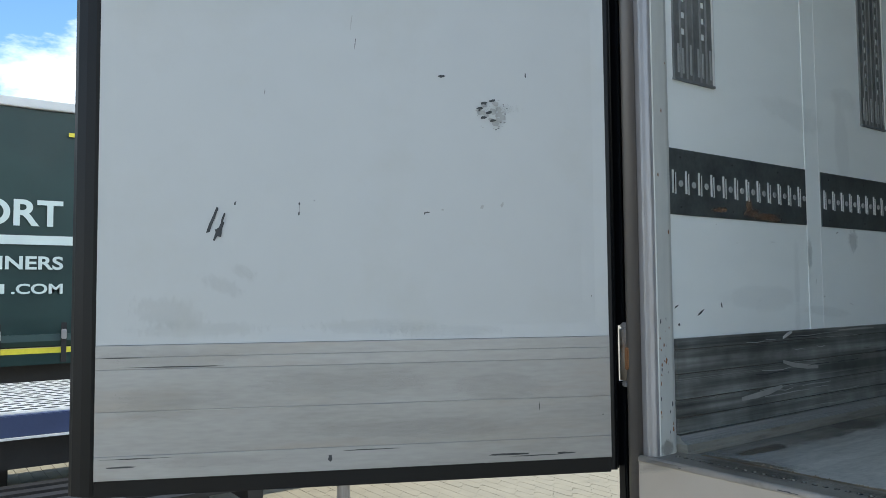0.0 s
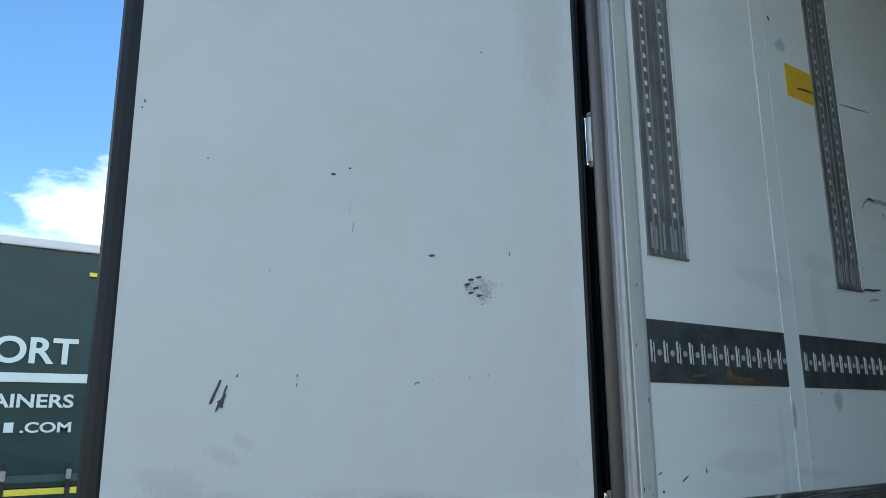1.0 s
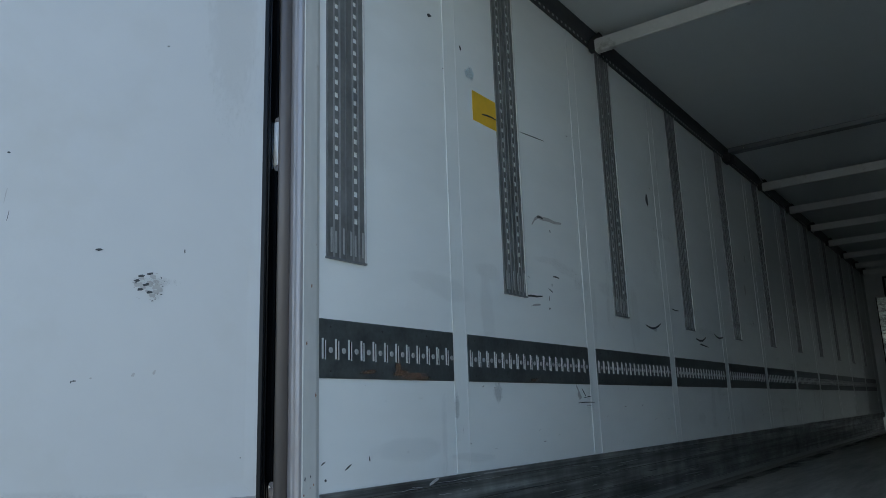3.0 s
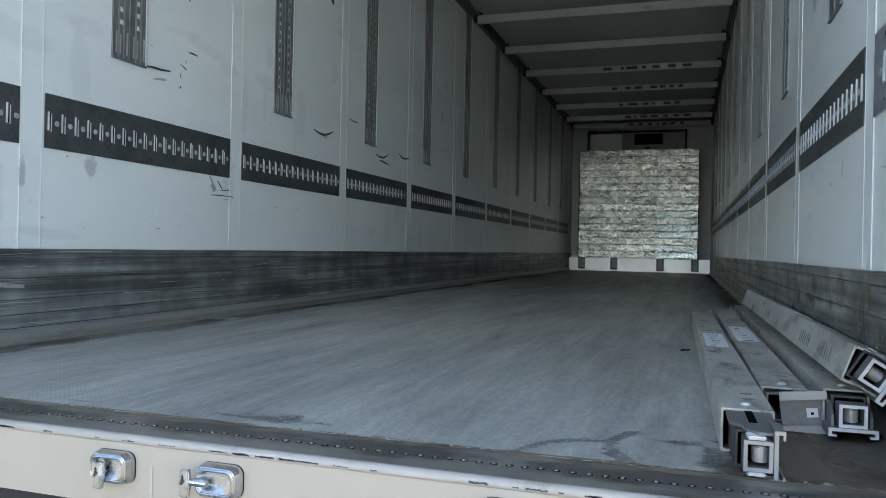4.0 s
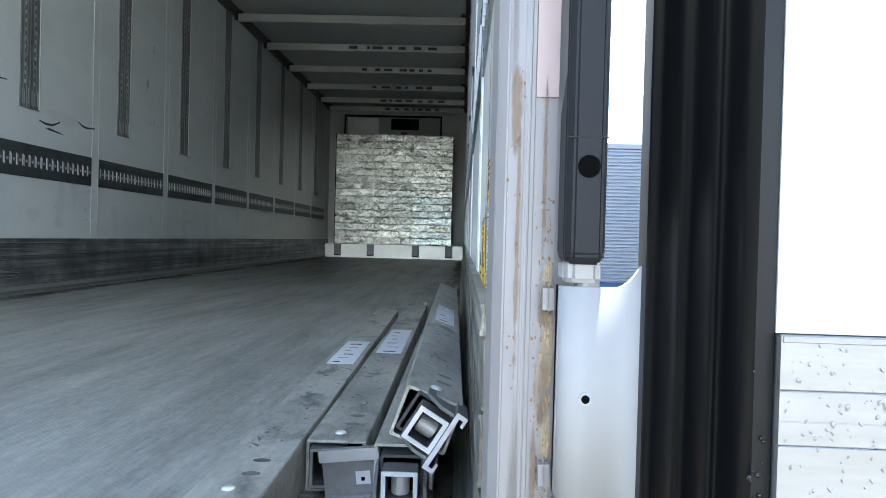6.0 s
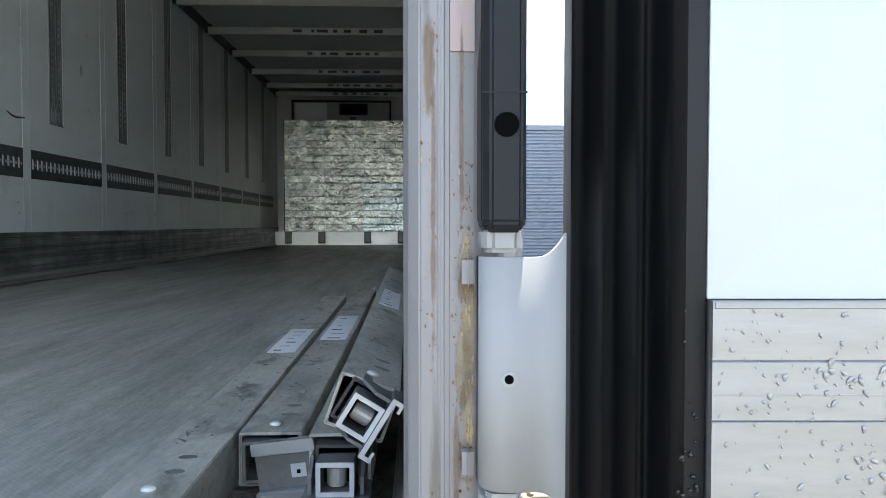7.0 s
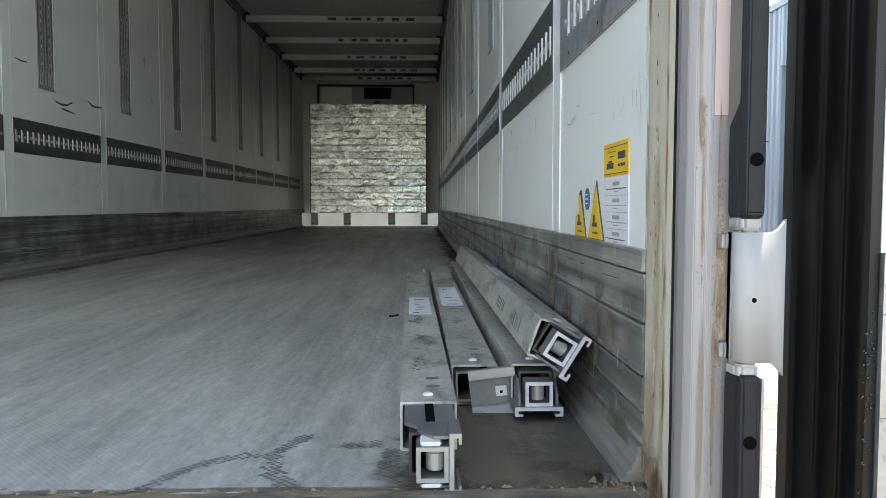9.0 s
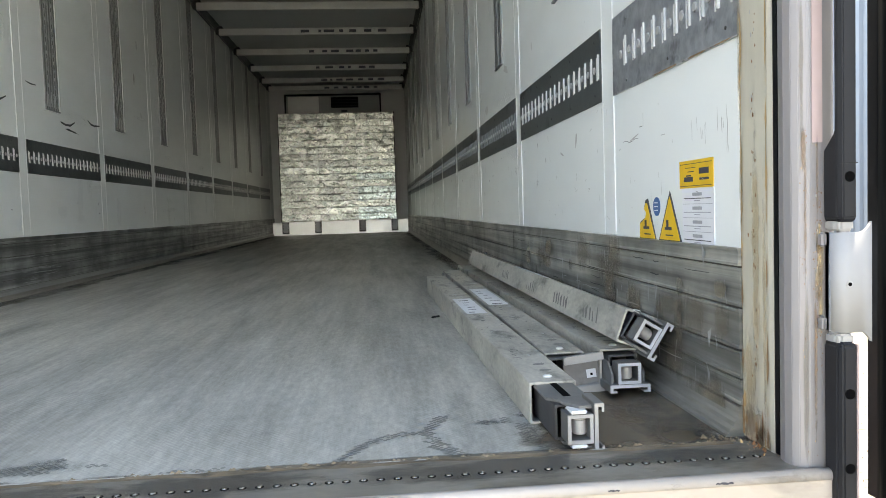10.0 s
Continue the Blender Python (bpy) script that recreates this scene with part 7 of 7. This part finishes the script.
# ---------- outside: neighbouring trailer, ramp, buildings ----------
NX = -10.2
green = thing("curtain_trailer", "parked dark green curtain-sided trailer with pale lettering", "trailer")
sh, ny, nz = Shape(), 150, 14
pts = []
for j in range(nz + 1):
    for i in range(ny + 1):
        y, z = -9 + 13.6 * i / ny, 1.12 + 2.78 * j / nz
        pts.append((NX + 0.02 * math.sin(y * 5.2) * (0.3 + 0.7 * abs(0.5 - j / nz)) + 0.012 * noise.noise((y * 2, z * 3, 1)), y, z))
sh.add(pts, [(j * (ny + 1) + i, j * (ny + 1) + i + 1, (j + 1) * (ny + 1) + i + 1, (j + 1) * (ny + 1) + i) for j in range(nz) for i in range(ny)])
part("curtain", sh.mesh("curtain", True), M_CURTAIN, green, "dark green tarpaulin curtain")
part("body", Shape().box(NX - 2.5, NX - 0.06, -9, 4.6, 1.0, 3.98), M_DARKSTEEL, green)
part("roof_rail", bevelled(Shape().box(NX - 0.08, NX + 0.05, -9, 4.6, 3.91, 4.02), 0.01), M_WHITEPL, green, "pale roof rail")
part("hem", Shape().prism([(NX - 0.02, 1.02), (NX + 0.03, 1.02), (NX + 0.045, 1.08), (NX + 0.03, 1.16), (NX - 0.02, 1.16)], -9, 4.6), M_CURTAIN, green)
part("reflective_tape", Shape().box(NX - 0.02, NX + 0.052, -9, 4.6, 0.935, 1.00), M_REFLECT, green, "yellow reflective tape")
part("side_rail", Shape().box(NX - 0.05, NX + 0.04, -9, 4.6, 0.80, 0.934), M_CURTAIN, green)
part("side_light", Shape().box(NX + 0.02, NX + 0.04, 0.02, 0.20, 3.60, 3.65), M_REFLECT, green)
for k in range(16):
    y = -7.0 + k * 0.70
    part("strap", Shape().box(NX + 0.04, NX + 0.056, y - 0.03, y + 0.03, 0.82, 1.30), M_DARKSTEEL, green)
    part("buckle", bevelled(Shape().box(NX + 0.05, NX + 0.075, y - 0.03, y + 0.03, 1.10, 1.22), 0.008), M_STEEL, green, "steel buckle")
# dark sheet added to stand for the shade under the trailer
part("side_skirt", Shape().box(NX - 0.30, NX - 0.26, -9, 4.6, 0.18, 0.80), M_DARKSTEEL, green)
part("chassis", Shape().box(NX - 2.0, NX - 0.4, -9, 4.6, 0.62, 0.80), M_DARKSTEEL, green)
for y in (-6.6, -5.3, -4.0):
    w = part("wheel", Shape().prism([(y + 0.5 * math.cos(2 * math.pi * i / 28), 0.5 + 0.5 * math.sin(2 * math.pi * i / 28)) for i in range(28)], NX - 0.45, NX - 0.08, "x"), M_RUBBER, green)
    part("rim", Shape().disc((NX - 0.08, y, 0.5), 0.29, 0.03, "x", 24), M_STEEL, w)
part("landing_leg", Shape().box(NX - 0.5, NX - 0.38, 2.9, 3.02, 0.0, 0.65), M_DARKSTEEL, green)


def lettering(body, height, y_right, z_base, spread=1.0):
    me = text_mesh(body, height / 0.69, 0.002, height * 0.035)
    xs = [v.co.x for v in me.vertices]
    w = (max(xs) - min(xs)) * spread
    m = Matrix(((0, 0, 1, NX + 0.034), (spread, 0, 0, y_right - w - min(xs) * spread), (0, 1, 0, z_base), (0, 0, 0, 1)))
    me.transform(m)
    part("lettering", me, M_LETTER, green, "pale block letters")
    return w


w1 = lettering("TRANSPORT", 0.30, -0.03, 2.48, 1.06)
part("stripe", Shape().box(NX + 0.02, NX + 0.034, -6.5, 0.29, 2.245, 2.355), M_LETTER, green, "pale stripe")
lettering("CONTAINERS", 0.150, -0.02, 1.95, 1.25)
w3 = lettering(".COM", 0.115, -0.02, 1.655, 1.35)
for k in range(6):
    part("print", Shape().box(NX + 0.02, NX + 0.034, -0.05 - w3 - 0.14 * (k + 1), -0.05 - w3 - 0.14 * k - 0.04, 1.655, 1.77), M_LETTER, green)

ramp = thing("loading_ramp", "pale perforated treadplate ramp on a dark blue steel frame", "ramp")
for k, (xa, xb) in enumerate(((-7.75, -7.12), (-7.10, -6.47), (-6.45, -5.82))):
    part("deck_board", bevelled(Shape().box(xa, xb, -5.5, 3.2, 0.80, 0.85), 0.008), M_RAMP, ramp, "pale perforated deck board")
    holes = Shape()
    for i in range(62):
        for j in range(5):
            y = -5.35 + i * 0.135 + (0.067 if j % 2 else 0)
            x = xa + 0.08 + j * 0.117
            holes.prism([(x + 0.034 * math.cos(2 * math.pi * q / 8), y + 0.056 * math.sin(2 * math.pi * q / 8)) for q in range(8)], 0.8502, 0.8512, "z")
    tagged(part("perforations", holes, M_DARKSTEEL, ramp, "dark oval holes"), kind="stuff")
part("side_beam", bevelled(Shape().box(-5.82, -5.75, -5.5, 3.2, 0.69, 0.835), 0.006), M_BLUEST, ramp, "dark blue side beam")
part("beam_edge", Shape().box(-5.82, -5.735, -5.5, 3.2, 0.675, 0.6895), M_WHITEPL, ramp)
# dark block put in for the black shade below the deck
part("under_frame", Shape().box(-7.70, -5.90, -5.4, 3.1, 0.45, 0.67), M_DARKSTEEL, ramp)
part("side_beam", Shape().box(-7.80, -7.74, -5.5, 3.2, 0.69, 0.835), M_BLUEST, ramp)
for y in (-4.6, -1.0, 2.6):
    for x in (-7.7, -6.6):
        part("leg", Shape().box(x - 0.05, x + 0.05, y - 0.05, y + 0.05, 0.0, 0.675), M_DARKSTEEL, ramp)

trestle = thing("steel_trestle", "low dark rusty slatted steel trestle on the paving", "trestle", m=pose(-0.75, 1.0, 0))
for y in (-2.5, -1.9, -1.3, -0.75):
    part("cross_member", Shape().box(-4.9, -3.9, y - 0.05, y + 0.05, 0.30, 0.38), M_DARKSTEEL, trestle)
for k in range(6):
    part("slat", Shape().box(-4.85 + k * 0.17, -4.76 + k * 0.17, -2.6, -0.70, 0.381, 0.41), M_DARKSTEEL, trestle)
for x in (-4.85, -3.95):
    part("side_rail", Shape().box(x - 0.04, x + 0.04, -2.6, -0.7, 0.22, 0.299), M_RUST, trestle)
    for y in (-2.5, -0.8):
        part("foot", Shape().box(x - 0.05, x + 0.05, y - 0.05, y + 0.05, 0.0, 0.22), M_DARKSTEEL, trestle)

jack = thing("support_jack", "grey steel support jack standing on the paving", "jack", m=pose(-5.04, 1.10, 0))
part("base_plate", bevelled(Shape().box(-0.13, 0.13, -0.13, 0.13, 0, 0.02), 0.006), M_STEEL, jack)
part("post", Shape().prism([(0.05 * math.cos(2 * math.pi * i / 16), 0.05 * math.sin(2 * math.pi * i / 16)) for i in range(16)], 0.02, 0.24, "z"), M_STEEL, jack)
part("head", bevelled(Shape().prism([(-0.08, 0.22), (0.08, 0.22), (0.15, 0.28), (-0.15, 0.28)], -0.15, 0.15, "y"), 0.008), M_STEEL, jack)

# far hall with horizontal cladding and a blue plinth
hall = thing("warehouse", "low grey corrugated warehouse with blue plinth and dark windows", "building")
HY = 24.0
part("wall", Shape().box(2.0, 16.0, HY, HY + 12, 0, 4.70), M_BLUEBASE, hall, "blue lower wall")
# the cladding reaches down to the ground on the near half only
ribs = Shape()
z = 0.33
while z < 4.62:
    ribs.prism([(HY - 0.10, z), (HY - 0.14, z + 0.018), (HY - 0.14, z + 0.075), (HY - 0.10, z + 0.093)], 1.9, 16.1 if z > 2.41 else 8.2, "x")
    z += 0.110
part("cladding", ribs, M_CLAD, hall, "grey horizontal ribbed cladding")
part("cladding_back", Shape().box(1.9, 8.2, HY - 0.10, HY - 0.001, 0.30, 2.409), M_CLAD, hall)
part("cladding_back", Shape().box(1.9, 16.1, HY - 0.10, HY - 0.001, 2.41, 4.66), M_CLAD, hall)
part("roof_edge", Shape().box(1.85, 16.15, HY - 0.20, HY + 12.1, 4.62, 4.78), M_CLAD, hall, "pale roof edge")
for wx in (9.6, 11.8):
    win = part("window", Shape().box(wx, wx + 1.3, HY - 0.06, HY + 0.02, 1.0, 2.30), M_DARKSTEEL, hall, "dark framed window")
    part("pane", Shape().box(wx + 0.07, wx + 1.23, HY - 0.08, HY - 0.0605, 1.07, 2.23), M_GLASS, win)

# nearer hall with upright cladding and a recessed gate
depot = thing("depot_hall", "tall blue-grey depot hall with upright corrugated cladding and a gate", "building")
DX = 9.0


def upright_clad(y0, y1, z0, z1):
    rib = Shape()
    y = y0
    while y < y1:
        rib.prism([(DX - 0.002, y), (DX - 0.045, y + 0.03), (DX - 0.045, y + 0.13), (DX - 0.002, y + 0.16)], z0, z1, "z")
        y += 0.25
    part("cladding", rib, M_CLAD2, depot, "upright corrugated cladding")
    part("wall", Shape().box(DX, DX + 0.25, y0, y1, z0, z1), M_CLAD2, depot)


upright_clad(16.0, 16.8, 0, 6.0)
upright_clad(12.6, 16.0, 4.7, 6.0)
upright_clad(2.0, 12.6, 0, 6.0)
part("roof_edge", Shape().box(DX - 0.08, DX + 10, 1.9, 16.9, 6.0, 6.15), M_CLAD2, depot)
part("gate_reveal", Shape().box(DX + 0.25, DX + 0.4, 15.98, 16.1, 0, 4.72), M_BLUEST, depot, "dark blue gate reveal")
part("gate_reveal", Shape().box(DX + 0.25, DX + 0.4, 12.5, 12.62, 0, 4.72), M_BLUEST, depot, "dark blue gate reveal")
part("lintel", Shape().box(DX + 0.25, DX + 0.4, 12.6, 16.0, 4.70, 4.85), M_BLUEST, depot)
gate = part("gate", Shape().box(DX + 0.4, DX + 0.5, 12.5, 16.1, 0.0, 4.72), M_DARKSTEEL, depot, "sectional gate")
for k in range(7):
    part("gate_panel", bevelled(Shape().box(DX + 0.36, DX + 0.399, 12.65, 15.95, 1.9 + k * 0.40, 2.28 + k * 0.40), 0.01), M_GATE, gate, "white gate panel")
for k in range(4):
    part("gate_window", Shape().box(DX + 0.352, DX + 0.3595, 12.80 + k * 0.8, 13.40 + k * 0.8, 3.16, 3.44), M_GLASS, gate, "dark gate window")
part("dock_box", bevelled(Shape().box(DX + 0.05, DX + 0.33, 13.2, 14.4, 0.0, 0.8), 0.03), M_BLUEST, depot)
part("flank", Shape().box(DX + 0.25, DX + 10, 2.0, 16.79, 0.0, 0.02), M_DARKSTEEL, depot)
part("side_wall", Shape().box(DX + 0.25, DX + 10, 16.55, 16.79, 0.02, 6.0), M_CLAD2, depot)

# thin conifer behind the warehouse
tree = thing("conifer", "thin bare-topped conifer rising behind the warehouse roof", "tree", m=pose(11.6, 33.0, 0))
part("trunk", Shape().prism([(0.10 * math.cos(2 * math.pi * i / 8), 0.10 * math.sin(2 * math.pi * i / 8)) for i in range(8)], 0, 7.0, "z"), M_BARK, tree)
random.seed(77)
crown = Shape()
for k in range(900):
    z = 2.5 + 5.2 * random.random() ** 1.3
    reach = (7.9 - z) * 0.34 * math.sqrt(random.random())
    a = random.uniform(0, 6.28)
    c = Vector((reach * math.cos(a), reach * math.sin(a), z - reach * 0.25))
    q = Vector((random.uniform(-1, 1), random.uniform(-1, 1), random.uniform(-0.6, 0.6))) * 0.16
    r = Vector((random.uniform(-1, 1), random.uniform(-1, 1), random.uniform(-0.6, 0.6))) * 0.07
    crown.add([c - q, c + r, c + q, c - r], [(0, 1, 2, 3)])
part("crown", crown, M_LEAF, tree, "sparse needle clumps")

# ---------- ground and paving ----------
ground = solid("ground", Shape().add([(-600, -600, -0.006), (600, -600, -0.006), (600, 600, -0.006), (-600, 600, -0.006)], [(0, 1, 2, 3)]), M_YARD, "sandy paved yard reaching the horizon", "ground")
pavement = solid("pavement", Shape().box(1.9, 7.4, 2.0, 9.4, -0.005, 0.0), M_GROUND, "cream interlocking concrete pavers with sandy joints", "pavement")


def paver_outline(cx, cy, a=0.215, b=0.1075, g=0.004):
    """An interlocking paver: a rectangle whose long sides step in and out."""
    h, k, n = a / 2 - g / 2, b / 2 - g / 2, 0.020
    return [(cx - h, cy - k), (cx + h, cy - k), (cx + h + n, cy - k * 0.45), (cx + h - n, cy + k * 0.45), (cx + h, cy + k), (cx - h, cy + k), (cx - h - n, cy + k * 0.45), (cx - h + n, cy - k * 0.45)]


one = Shape().prism(paver_outline(0, 0), -0.004, 0.012, "z").mesh("paver")
one.materials.append(M_PAVER)
near, rest, west = 0, Shape(), Shape()
random.seed(55)
j = 0
y = 2.05
while y < 9.3:
    x = 2.0 + (0.1075 if j % 2 else 0)
    while x < 7.2:
        if 2.05 < x < 4.1 and 3.0 < y < 6.0 and near < 290 and 0.12 * y < x - 1.2 < 0.6 * y:
            part("paver", one, M_PAVER, pavement, m=Matrix.Translation((x, y, random.uniform(0.0, 0.0025))))
            near += 1
        else:
            rest.prism(paver_outline(x, y), -0.004, 0.012 + random.uniform(0, 0.002), "z")
        x += 0.215
    y += 0.1075
    j += 1
tagged(part("pavers", rest, M_PAVER, pavement, "cream interlocking pavers"), kind="stuff")
pavement_west = solid("pavement_west", Shape().box(-9.0, -2.2, -1.6, 5.6, -0.005, 0.0), M_GROUND, "cream interlocking concrete pavers beside the trailer", "pavement")
j = 0
y = -1.55
while y < 5.5:
    x = -8.9 + (0.1075 if j % 2 else 0)
    while x < -2.3:
        west.prism(paver_outline(x, y), -0.004, 0.012 + random.uniform(0, 0.002), "z")
        x += 0.215
    y += 0.1075
    j += 1
tagged(part("pavers", west, M_PAVER, pavement_west, "cream interlocking pavers"), kind="stuff")
